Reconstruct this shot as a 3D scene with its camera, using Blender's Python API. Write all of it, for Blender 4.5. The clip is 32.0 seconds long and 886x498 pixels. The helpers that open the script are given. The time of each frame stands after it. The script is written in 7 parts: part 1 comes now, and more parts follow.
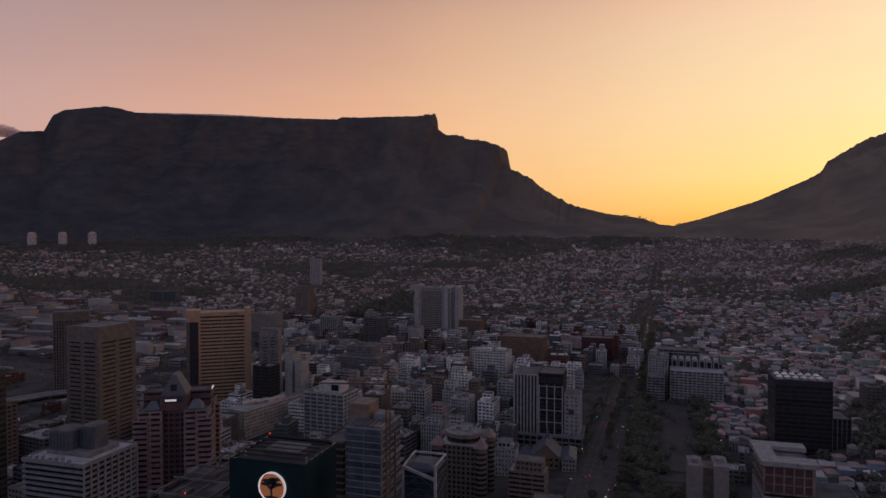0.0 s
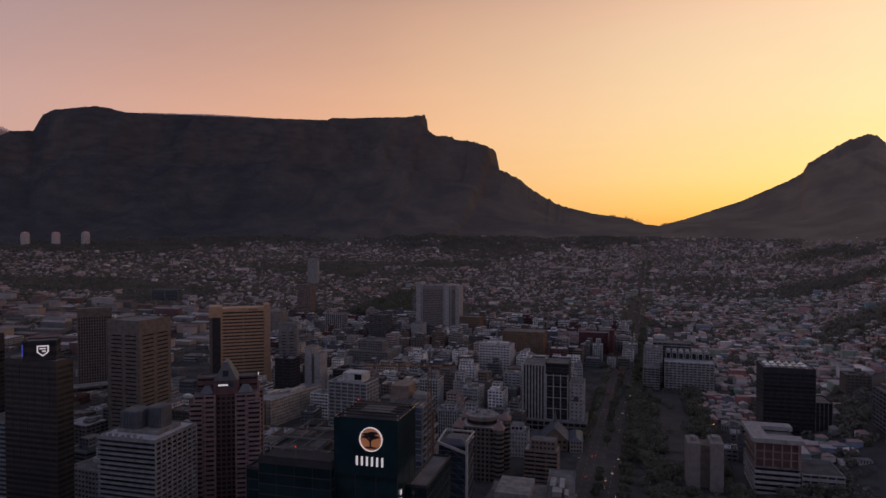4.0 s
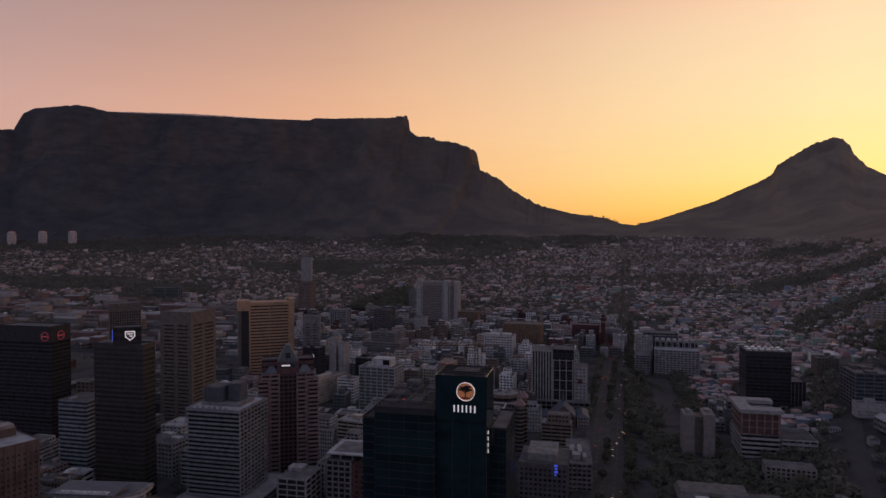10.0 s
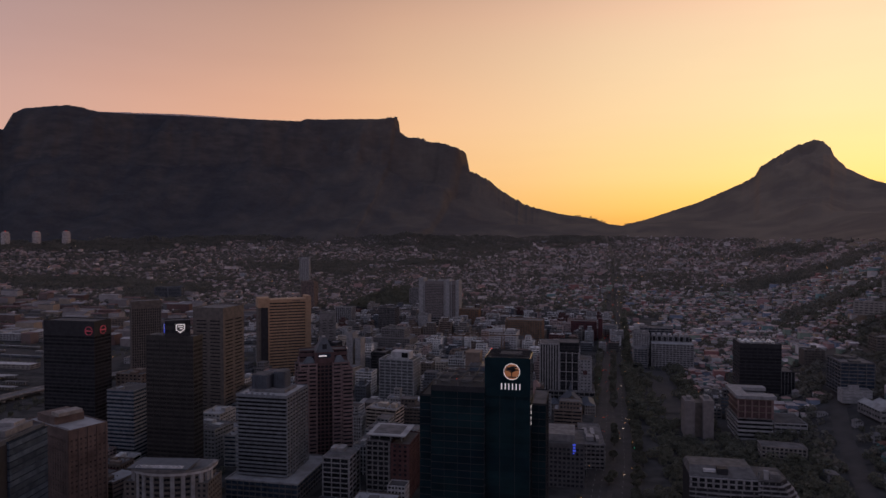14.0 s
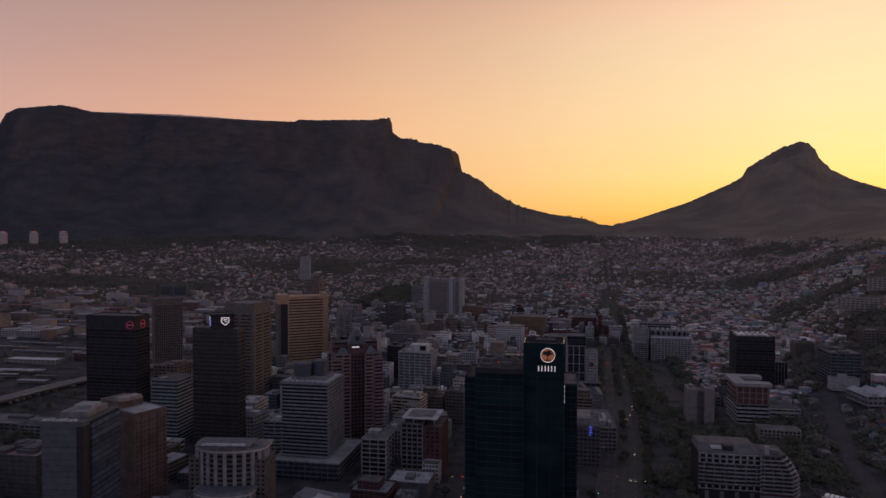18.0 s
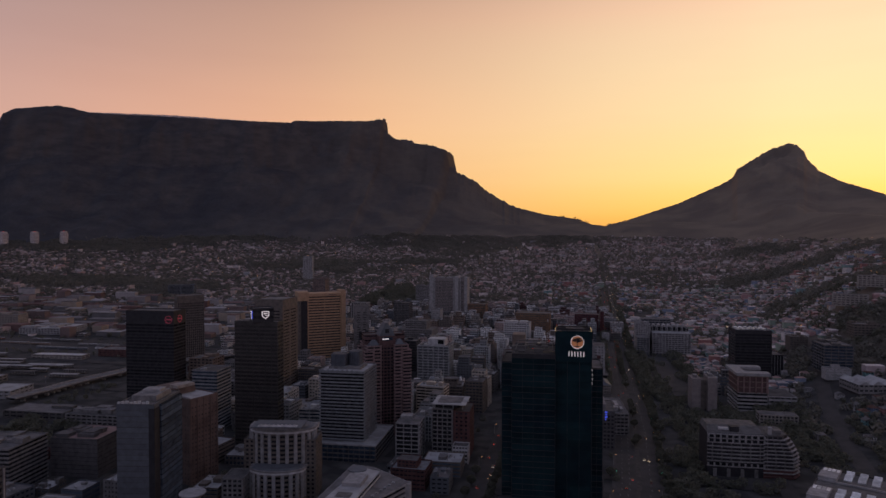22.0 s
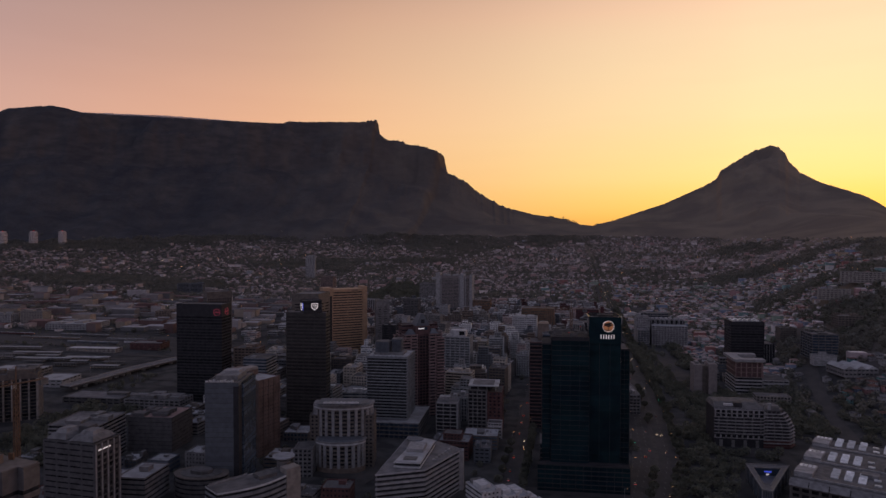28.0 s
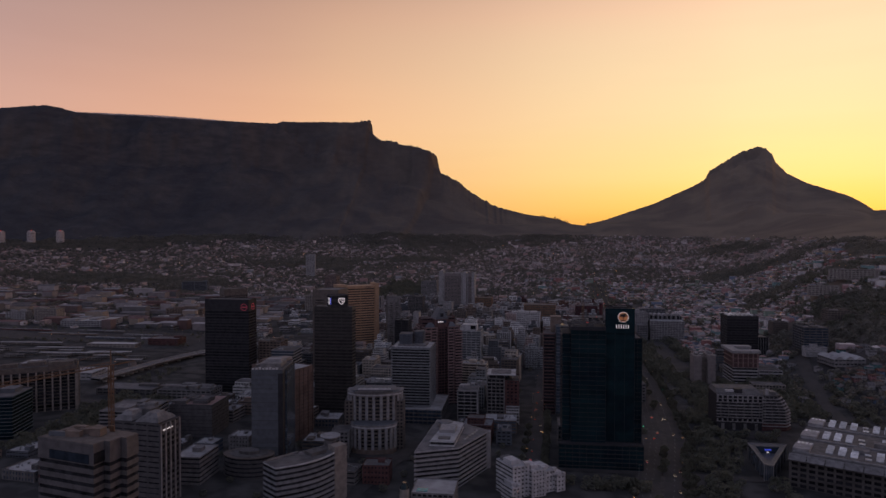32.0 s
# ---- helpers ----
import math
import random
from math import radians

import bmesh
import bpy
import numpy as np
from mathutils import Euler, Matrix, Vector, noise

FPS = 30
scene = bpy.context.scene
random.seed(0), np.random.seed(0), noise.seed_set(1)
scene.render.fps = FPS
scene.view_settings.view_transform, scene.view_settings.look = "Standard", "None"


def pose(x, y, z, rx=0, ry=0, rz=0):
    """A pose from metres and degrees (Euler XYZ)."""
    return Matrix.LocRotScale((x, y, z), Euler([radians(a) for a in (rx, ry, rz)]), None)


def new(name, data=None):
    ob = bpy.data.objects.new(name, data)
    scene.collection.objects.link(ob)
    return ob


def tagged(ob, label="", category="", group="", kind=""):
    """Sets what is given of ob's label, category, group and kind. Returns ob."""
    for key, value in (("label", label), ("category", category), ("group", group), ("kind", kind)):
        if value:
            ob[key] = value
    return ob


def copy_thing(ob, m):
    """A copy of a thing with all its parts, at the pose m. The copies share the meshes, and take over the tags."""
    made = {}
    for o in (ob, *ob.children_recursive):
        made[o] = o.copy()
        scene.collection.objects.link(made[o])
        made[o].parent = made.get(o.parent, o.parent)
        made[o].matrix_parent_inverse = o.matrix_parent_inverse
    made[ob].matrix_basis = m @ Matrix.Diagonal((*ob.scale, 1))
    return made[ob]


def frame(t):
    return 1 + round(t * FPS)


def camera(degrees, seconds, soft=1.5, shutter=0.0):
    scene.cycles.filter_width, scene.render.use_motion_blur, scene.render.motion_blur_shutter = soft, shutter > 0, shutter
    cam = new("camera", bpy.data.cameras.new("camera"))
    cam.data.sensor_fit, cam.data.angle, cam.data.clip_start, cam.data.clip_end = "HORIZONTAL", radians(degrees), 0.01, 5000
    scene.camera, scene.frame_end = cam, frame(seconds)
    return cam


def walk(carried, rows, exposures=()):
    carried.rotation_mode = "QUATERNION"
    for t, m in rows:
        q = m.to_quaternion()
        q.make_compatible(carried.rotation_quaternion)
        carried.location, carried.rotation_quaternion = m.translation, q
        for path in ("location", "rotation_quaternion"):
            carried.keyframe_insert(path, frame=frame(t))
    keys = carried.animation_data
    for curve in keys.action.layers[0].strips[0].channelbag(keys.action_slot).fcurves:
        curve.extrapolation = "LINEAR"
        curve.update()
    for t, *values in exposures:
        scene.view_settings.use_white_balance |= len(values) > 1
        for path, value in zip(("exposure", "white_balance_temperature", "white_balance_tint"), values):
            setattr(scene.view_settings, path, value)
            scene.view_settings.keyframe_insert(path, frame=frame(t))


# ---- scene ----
cam = camera(67.82, 32.0, soft=1.5)
PATH = [
    (0, pose(122.00, -220.00, 207.09, 88.72, 0, 16.30)),
    (6, pose(97.73, -299.66, 207.27, 88.68, 0, 14.32)),
    (9, pose(82.80, -340.57, 207.17, 88.64, 0, 13.19)),
    (13, pose(59.37, -393.47, 207.38, 88.65, 0, 11.82)),
    (19, pose(22.01, -470.49, 206.97, 88.65, 0, 10.22)),
    (23, pose(-3.78, -520.26, 206.15, 88.68, 0, 9.39)),
    (28, pose(-37.19, -583.06, 205.63, 88.66, 0, 8.19)),
    (32, pose(-65.46, -632.26, 204.53, 88.63, 0, 7.17)),
]
walk(cam, PATH)

# ---- light: afterglow behind the mountain, dim dome overhead ----
world = bpy.data.worlds.new("dusk")
scene.world = world
world.use_nodes = True
wt = world.node_tree
for n in list(wt.nodes):
    wt.nodes.remove(n)


def wnode(kind, **inputs):
    n = wt.nodes.new(kind)
    for k, v in inputs.items():
        n.inputs[int(k[1:])].default_value = v
    return n


def wmath(op, a, b=0.0, c=None, clamp=False):
    n = wt.nodes.new("ShaderNodeMath")
    n.operation, n.use_clamp = op, clamp
    for i, v in enumerate((a, b, c)):
        if v is None:
            continue
        if isinstance(v, (int, float)):
            n.inputs[i].default_value = v
        else:
            wt.links.new(v, n.inputs[i])
    return n.outputs[0]


def wramp(fac, stops):
    n = wt.nodes.new("ShaderNodeValToRGB")
    n.color_ramp.interpolation = "CARDINAL"
    el = n.color_ramp.elements
    while len(el) < len(stops):
        el.new(0.5)
    for e, (p, col) in zip(el, stops):
        e.position, e.color = p, (*col, 1)
    wt.links.new(fac, n.inputs[0])
    return n.outputs[0]


SUN_AZ = radians(24)          # clockwise from +Y
coord = wnode("ShaderNodeTexCoord")
sep = wnode("ShaderNodeSeparateXYZ")
wt.links.new(coord.outputs["Generated"], sep.inputs[0])
sx, sy, sz = sep.outputs
flat = wmath("SQRT", wmath("ADD", wmath("MULTIPLY", sx, sx), wmath("MULTIPLY", sy, sy)))
toward = wmath("DIVIDE", wmath("ADD", wmath("MULTIPLY", sx, math.sin(SUN_AZ)), wmath("MULTIPLY", sy, math.cos(SUN_AZ))), wmath("MAXIMUM", flat, 0.001))
side = wmath("ARCCOSINE", wmath("MINIMUM", wmath("MAXIMUM", toward, -1.0), 1.0))     # angle from the sun, round the horizon
side = wmath("DIVIDE", side, math.pi, clamp=True)
elev = wmath("MULTIPLY", sz, 2.0, clamp=True)
glow = wramp(elev, [(0.0, (1.0, 0.45, 0.07)), (0.06, (1.0, 0.60, 0.12)), (0.15, (1.0, 0.735, 0.255)), (0.32, (1.0, 0.775, 0.395)), (0.62, (0.99, 0.655, 0.42)), (1.0, (0.30, 0.22, 0.20))])
pink = wramp(elev, [(0.0, (0.80, 0.36, 0.165)), (0.22, (0.88, 0.425, 0.232)), (0.45, (0.71, 0.368, 0.235)), (0.70, (0.435, 0.25, 0.19)), (1.0, (0.17, 0.13, 0.15))])
back = wramp(elev, [(0.0, (0.325, 0.29, 0.39)), (0.4, (0.305, 0.28, 0.385)), (1.0, (0.188, 0.200, 0.292))])
near_mix = wramp(side, [(0.0, (0, 0, 0)), (0.05, (0.10, 0.10, 0.10)), (0.14, (0.46, 0.46, 0.46)), (0.24, (0.84, 0.84, 0.84)), (0.34, (1, 1, 1))])
far_mix = wramp(side, [(0.22, (0, 0, 0)), (0.42, (0.52, 0.52, 0.52)), (0.62, (1, 1, 1))])
zen_mix = wramp(sz, [(0.38, (0, 0, 0)), (0.75, (1, 1, 1))])


def wmix(fac, a, b, kind="MIX"):
    n = wt.nodes.new("ShaderNodeMixRGB")
    n.blend_type = kind
    for i, v in enumerate((fac, a, b)):
        if isinstance(v, (int, float)):
            n.inputs[i].default_value = v
        elif isinstance(v, tuple):
            n.inputs[i].default_value = v
        else:
            wt.links.new(v, n.inputs[i])
    return n.outputs[0]


sky = wt.nodes.new("ShaderNodeTexSky")
sky.sky_type, sky.sun_disc = "NISHITA", False
sky.sun_elevation, sky.sun_rotation = radians(1.0), SUN_AZ
sky_dim = wmix(1.0, sky.outputs[0], (0.02, 0.02, 0.02, 1), "MULTIPLY")
front = wmix(near_mix, glow, pink)
dome = wmix(far_mix, front, back)
dome = wmix(zen_mix, dome, (0.171, 0.184, 0.284, 1))
dome = wmix(1.0, dome, sky_dim, "ADD")
# faint streaks of high cloud
tilt = wt.nodes.new("ShaderNodeMapping")
tilt.inputs["Rotation"].default_value = (0.0, radians(-24), radians(10))
tilt.inputs["Scale"].default_value = (1.2, 1.2, 9.0)
wt.links.new(coord.outputs["Generated"], tilt.inputs[0])
streak = wnode("ShaderNodeTexNoise")
streak.inputs["Scale"].default_value, streak.inputs["Detail"].default_value = 1.6, 3
wt.links.new(tilt.outputs[0], streak.inputs["Vector"])
veil = wramp(streak.outputs[0], [(0.38, (0.985, 0.98, 0.98)), (0.62, (1.01, 1.012, 1.015))])
dome = wmix(1.0, dome, veil, "MULTIPLY")
bg = wnode("ShaderNodeBackground")
wt.links.new(dome, bg.inputs[0])
bg.inputs[1].default_value = 1.0
wout = wnode("ShaderNodeOutputWorld")
wt.links.new(bg.outputs[0], wout.inputs[0])


# ---- materials ----
MATS = {}


def material(name, color, rough=0.85, metal=0.0, alt=None, scale=0.25, var=0.25, bump=0.25, fine=4.0, obj=0.0, island=None, spec=0.3, relief=0.1):
    """Two scales of noise between color and alt; obj: brightness spread between things; island: list of colours by loose piece."""
    m = bpy.data.materials.new(name)
    m.use_nodes = True
    t = m.node_tree
    b = t.nodes["Principled BSDF"]
    b.inputs["Roughness"].default_value, b.inputs["Metallic"].default_value = rough, metal
    b.inputs["Specular IOR Level"].default_value = spec
    tc = t.nodes.new("ShaderNodeTexCoord")
    geo = t.nodes.new("ShaderNodeNewGeometry")
    n1 = t.nodes.new("ShaderNodeTexNoise")
    n1.inputs["Scale"].default_value, n1.inputs["Detail"].default_value = scale, 3
    n2 = t.nodes.new("ShaderNodeTexNoise")
    n2.inputs["Scale"].default_value, n2.inputs["Detail"].default_value = fine, 4
    t.links.new(geo.outputs["Position"], n1.inputs["Vector"])
    t.links.new(geo.outputs["Position"], n2.inputs["Vector"])
    alt = alt or tuple(c * (1 - var * 1.6) for c in color)
    mix = t.nodes.new("ShaderNodeMixRGB")
    mix.inputs[1].default_value, mix.inputs[2].default_value = (*color, 1), (*alt, 1)
    r1 = t.nodes.new("ShaderNodeMapRange")
    r1.inputs[1].default_value, r1.inputs[2].default_value = 0.38, 0.68
    t.links.new(n1.outputs[0], r1.inputs[0])
    t.links.new(r1.outputs[0], mix.inputs[0])
    base = mix.outputs[0]
    if island:
        rp = t.nodes.new("ShaderNodeValToRGB")
        rp.color_ramp.interpolation = "CONSTANT"
        el = rp.color_ramp.elements
        while len(el) < len(island):
            el.new(0.5)
        for i, (e, c) in enumerate(zip(el, island)):
            e.position, e.color = i / len(island), (*c, 1)
        t.links.new(geo.outputs["Random Per Island"], rp.inputs[0])
        mi = t.nodes.new("ShaderNodeMixRGB")
        mi.blend_type = "MULTIPLY"
        mi.inputs[0].default_value = 1
        t.links.new(rp.outputs[0], mi.inputs[1])
        t.links.new(base, mi.inputs[2])
        base = mi.outputs[0]
    hsv = t.nodes.new("ShaderNodeHueSaturation")
    r2 = t.nodes.new("ShaderNodeMapRange")
    r2.inputs[1].default_value, r2.inputs[2].default_value = 0.3, 0.7
    r2.inputs[3].default_value, r2.inputs[4].default_value = 1 - var * 0.5, 1 + var * 0.4
    t.links.new(n2.outputs[0], r2.inputs[0])
    value = r2.outputs[0]
    if obj:
        oi = t.nodes.new("ShaderNodeObjectInfo")
        r3 = t.nodes.new("ShaderNodeMapRange")
        r3.inputs[3].default_value, r3.inputs[4].default_value = 1 - obj, 1 + obj
        t.links.new(oi.outputs["Random"], r3.inputs[0])
        mu = t.nodes.new("ShaderNodeMath")
        mu.operation = "MULTIPLY"
        t.links.new(value, mu.inputs[0])
        t.links.new(r3.outputs[0], mu.inputs[1])
        value = mu.outputs[0]
    t.links.new(value, hsv.inputs["Value"])
    t.links.new(base, hsv.inputs["Color"])
    t.links.new(hsv.outputs[0], b.inputs["Base Color"])
    if bump:
        bp = t.nodes.new("ShaderNodeBump")
        bp.inputs["Strength"].default_value, bp.inputs["Distance"].default_value = bump, relief
        t.links.new(n2.outputs[0], bp.inputs["Height"])
        t.links.new(bp.outputs[0], b.inputs["Normal"])
    MATS[name] = m
    return m


def glow_mat(name, color, power):
    m = bpy.data.materials.new(name)
    m.use_nodes = True
    b = m.node_tree.nodes["Principled BSDF"]
    b.inputs["Base Color"].default_value = (*color, 1)
    b.inputs["Emission Color"].default_value, b.inputs["Emission Strength"].default_value = (*color, 1), power
    return m


WHITE = material("white_plaster", (0.56, 0.54, 0.54), 0.85, var=0.2, obj=0.12)
CREAM = material("cream_plaster", (0.31, 0.272, 0.245), 0.85, var=0.2, obj=0.12)
GREY = material("grey_concrete", (0.235, 0.221, 0.219), 0.9, var=0.25, obj=0.15)
DARKGREY = material("dark_concrete", (0.149, 0.139, 0.137), 0.9, var=0.25, obj=0.15)
BROWN = material("brown_precast", (0.166, 0.139, 0.123), 0.9, var=0.2, obj=0.1)
PINKBROWN = material("pink_brown_granite", (0.29, 0.198, 0.192), 0.7, var=0.2, obj=0.1)
MAROON = material("maroon_granite", (0.130, 0.073, 0.073), 0.6, var=0.2, obj=0.08)
SLATE = material("blue_slate_panel", (0.105, 0.112, 0.132), 0.6, var=0.2, obj=0.05)
GOLD = material("gold_tan_cladding", (0.46, 0.295, 0.185), 0.6, var=0.15, obj=0.03)
BRICK = material("red_brick", (0.135, 0.066, 0.064), 0.9, var=0.25, obj=0.12)
TAN = material("tan_stone", (0.235, 0.18, 0.15), 0.9, var=0.2, obj=0.1)
BLACKCLAD = material("black_cladding", (0.039, 0.037, 0.042), 0.7, var=0.2)
REDPAINT = material("red_paint", (0.13, 0.04, 0.045), 0.7, var=0.2)
ORANGE = material("orange_plaster", (0.20, 0.145, 0.105), 0.85, var=0.2)
BLUEGREY = material("blue_grey_panel", (0.131, 0.140, 0.158), 0.6, var=0.15, obj=0.1)
GLASS = material("window_glass", (0.046, 0.047, 0.052), 0.18, var=0.4, bump=0.0, obj=0.5, spec=0.4)
DARKGLASS = material("black_glass", (0.033, 0.033, 0.037), 0.25, var=0.3, bump=0.0, obj=0.4, spec=0.3)
TEALGLASS = material("teal_glass", (0.011, 0.029, 0.034), 0.12, alt=(0.006, 0.016, 0.023), scale=0.05, var=0.5, bump=0.12, fine=0.12, relief=1.5, obj=0.22, spec=0.35)
PALEGLASS = material("pale_blue_glass", (0.105, 0.11, 0.12), 0.3, var=0.2, bump=0.0, obj=0.15)
NAVYGLASS = material("navy_glass", (0.040, 0.056, 0.080), 0.2, var=0.3, bump=0.0, obj=0.4, spec=0.45)
BLUEGLASS = material("sky_blue_glass", (0.095, 0.12, 0.155), 0.2, alt=(0.05, 0.066, 0.09), scale=0.15, var=0.3, bump=0.0, obj=0.4, spec=0.5)
ROOFGREY = material("roof_felt", (0.165, 0.153, 0.154), 0.95, alt=(0.090, 0.085, 0.085), scale=0.12, var=0.3, obj=0.25)
ROOFPALE = material("pale_roof_sheet", (0.385, 0.380, 0.385), 0.8, alt=(0.253, 0.242, 0.242), scale=0.1, var=0.2, obj=0.15)
SILVERCONC = material("silver_grey_concrete", (0.252, 0.255, 0.271), 0.85, var=0.2, obj=0.12)
OCHRE = material("ochre_panel", (0.282, 0.162, 0.106), 0.85, var=0.25, obj=0.1)
SEAGLASS = material("sea_green_glass", (0.055, 0.105, 0.108), 0.3, var=0.3, bump=0.0, obj=0.2)
TILEROSE = material("rose_tile", (0.30, 0.20, 0.185), 0.85, var=0.2)
TOWERPALE = material("pale_pink_plaster", (0.66, 0.58, 0.55), 0.9, var=0.1)
WARMRIB = material("warm_grey_rib", (0.25, 0.215, 0.205), 0.9, var=0.15)
STEEL = material("galvanised_steel", (0.35, 0.35, 0.36), 0.5, 0.6, var=0.2)
CRANE = material("crane_orange", (0.18, 0.105, 0.065), 0.6, var=0.2)
ASPHALT = material("asphalt", (0.067, 0.061, 0.060), 0.9, alt=(0.046, 0.043, 0.042), scale=0.08, var=0.2)
PAVING = material("paving", (0.086, 0.078, 0.073), 0.9, scale=0.2, var=0.25)
LINE = material("road_paint", (0.26, 0.26, 0.25), 0.8, var=0.2)
BARK = material("bark", (0.10, 0.07, 0.05), 0.95, var=0.3)
# far trees: leaf colour paler than the town trees, in place of distance haze
HAZYLEAF = material("hazy_leaves", (0.227, 0.212, 0.179), 0.85, alt=(0.158, 0.152, 0.130), scale=0.02, var=0.3, bump=0)
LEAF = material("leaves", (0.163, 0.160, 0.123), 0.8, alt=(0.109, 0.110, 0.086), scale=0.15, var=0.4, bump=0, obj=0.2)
for leaf in (HAZYLEAF, LEAF):       # leaves let some of the light through
    lt = leaf.node_tree
    lb, lo = lt.nodes["Principled BSDF"], lt.nodes["Material Output"]
    thin, both = lt.nodes.new("ShaderNodeBsdfTranslucent"), lt.nodes.new("ShaderNodeMixShader")
    both.inputs[0].default_value = 0.4
    lt.links.new(lb.inputs["Base Color"].links[0].from_socket, thin.inputs[0])
    lt.links.new(lb.outputs[0], both.inputs[1])
    lt.links.new(thin.outputs[0], both.inputs[2])
    lt.links.new(both.outputs[0], lo.inputs[0])
WALLS = material("house_plaster", (1.455, 1.391, 1.317), 0.9, alt=(1.146, 1.096, 1.041), scale=0.08, var=0.15, bump=0,
                 island=[(0.406, 0.369, 0.369), (0.327, 0.27, 0.264), (0.38, 0.336, 0.336), (0.267, 0.237, 0.244), (0.333, 0.237, 0.231), (0.525, 0.475, 0.475), (0.261, 0.27, 0.29), (0.353, 0.29, 0.277), (0.294, 0.257, 0.264), (0.314, 0.211, 0.211)])
ROOFS = material("house_roof", (1.655, 1.592, 1.508), 0.9, alt=(1.268, 1.221, 1.170), scale=0.1, var=0.2, bump=0,
                 island=[(0.217, 0.187, 0.189), (0.263, 0.174, 0.162), (0.184, 0.164, 0.169), (0.309, 0.273, 0.274), (0.237, 0.161, 0.152), (0.428, 0.385, 0.387), (0.204, 0.174, 0.175), (0.283, 0.2, 0.192), (0.243, 0.213, 0.215)])
FLATROOFS = material("mixed_flat_roofs", (1.215, 1.246, 1.221), 0.9, alt=(0.911, 0.934, 0.916), scale=0.15, var=0.25, bump=0, island=[(0.30, 0.29, 0.30), (0.16, 0.155, 0.16), (0.42, 0.40, 0.41), (0.22, 0.21, 0.215), (0.55, 0.53, 0.54), (0.19, 0.13, 0.12)])
STOREWALLS = material("warehouse_plaster", (0.997, 0.968, 0.949), 0.9, alt=(0.797, 0.774, 0.759), scale=0.08, var=0.2, bump=0, island=[(0.28, 0.25, 0.25), (0.20, 0.15, 0.145), (0.36, 0.30, 0.25), (0.17, 0.165, 0.17), (0.40, 0.37, 0.37), (0.16, 0.10, 0.095)])
STOREROOFS = material("warehouse_roof", (1.042, 1.012, 0.992), 0.9, alt=(0.730, 0.708, 0.694), scale=0.06, var=0.3, bump=0, island=[(0.15, 0.14, 0.145), (0.20, 0.12, 0.115), (0.11, 0.105, 0.11), (0.30, 0.28, 0.285), (0.17, 0.105, 0.10), (0.22, 0.20, 0.205), (0.38, 0.36, 0.37)])
BRIGHTWALLS = material("painted_house_plaster", (1.336, 1.346, 1.318), 0.9, alt=(1.033, 1.047, 1.026), scale=0.1, var=0.2, bump=0, island=[(0.355, 0.212, 0.212), (0.180, 0.275, 0.275), (0.451, 0.424, 0.424), (0.192, 0.226, 0.301), (0.362, 0.280, 0.198), (0.267, 0.253, 0.260), (0.282, 0.132, 0.126), (0.340, 0.272, 0.279), (0.227, 0.275, 0.227), (0.509, 0.475, 0.475)])
HALLWALL = material("umber_grey_plaster", (0.125, 0.112, 0.108), 0.9, var=0.3, scale=0.1)
SKYLIGHT = material("skylight_sheet", (0.78, 0.78, 0.78), 0.5, var=0.25, obj=0.3)
SIGNWHITE = glow_mat("lit_white_sign", (1.0, 0.90, 0.90), 0.36)
SIGNORANGE = glow_mat("lit_orange_sign", (0.58, 0.22, 0.09), 0.17)
SIGNRED = glow_mat("lit_red_sign", (0.50, 0.07, 0.11), 0.2)
SIGNBLUE = glow_mat("lit_blue_sign", (0.08, 0.12, 0.8), 0.45)
LAMPWARM = glow_mat("sodium_lamp", (1.0, 0.45, 0.16), 1.5)
LAMPRED = glow_mat("red_lamp", (1.0, 0.05, 0.03), 0.9)
LAMPWHITE = glow_mat("white_lamp", (1.0, 0.75, 0.5), 1.6)
LAMPGREEN = glow_mat("green_lamp", (0.1, 1.0, 0.55), 2.0)
CLOUD = bpy.data.materials.new("cloud")
CLOUD.use_nodes = True
ct = CLOUD.node_tree
thin = ct.nodes.new("ShaderNodeBsdfTranslucent")
thin.inputs[0].default_value = (0.95, 0.88, 0.86, 1)
clear = ct.nodes.new("ShaderNodeBsdfTransparent")
veil = ct.nodes.new("ShaderNodeMixShader")
veil.inputs[0].default_value = 0.30
ct.links.new(thin.outputs[0], veil.inputs[1])
ct.links.new(clear.outputs[0], veil.inputs[2])
ct.links.new(veil.outputs[0], ct.nodes["Material Output"].inputs[0])
TOWNWHITE = material("white_paint", (0.773, 0.755, 0.740), 0.85, var=0.25, obj=0.28)
TOWNPALE = material("pale_plaster", (0.572, 0.554, 0.543), 0.85, var=0.3, obj=0.25)
TOWNCREAM = material("old_cream_plaster", (0.559, 0.488, 0.415), 0.85, var=0.25, obj=0.15)
TOWNROSE = material("faded_rose_plaster", (0.448, 0.345, 0.326), 0.85, var=0.25, obj=0.15)
TOWNGREY = material("light_grey_concrete", (0.425, 0.428, 0.433), 0.85, var=0.25, obj=0.18)
HIPGREY = material("brown_grey_panel", (0.122, 0.113, 0.115), 0.85, var=0.2)
BALCONY = material("weathered_white_balcony", (0.34, 0.32, 0.32), 0.9, var=0.25)
PALECONC = material("pale_concrete", (0.355, 0.338, 0.338), 0.9, var=0.2, obj=0.08)


# ---- terrain ----
EYE = (40.0, -430.0)
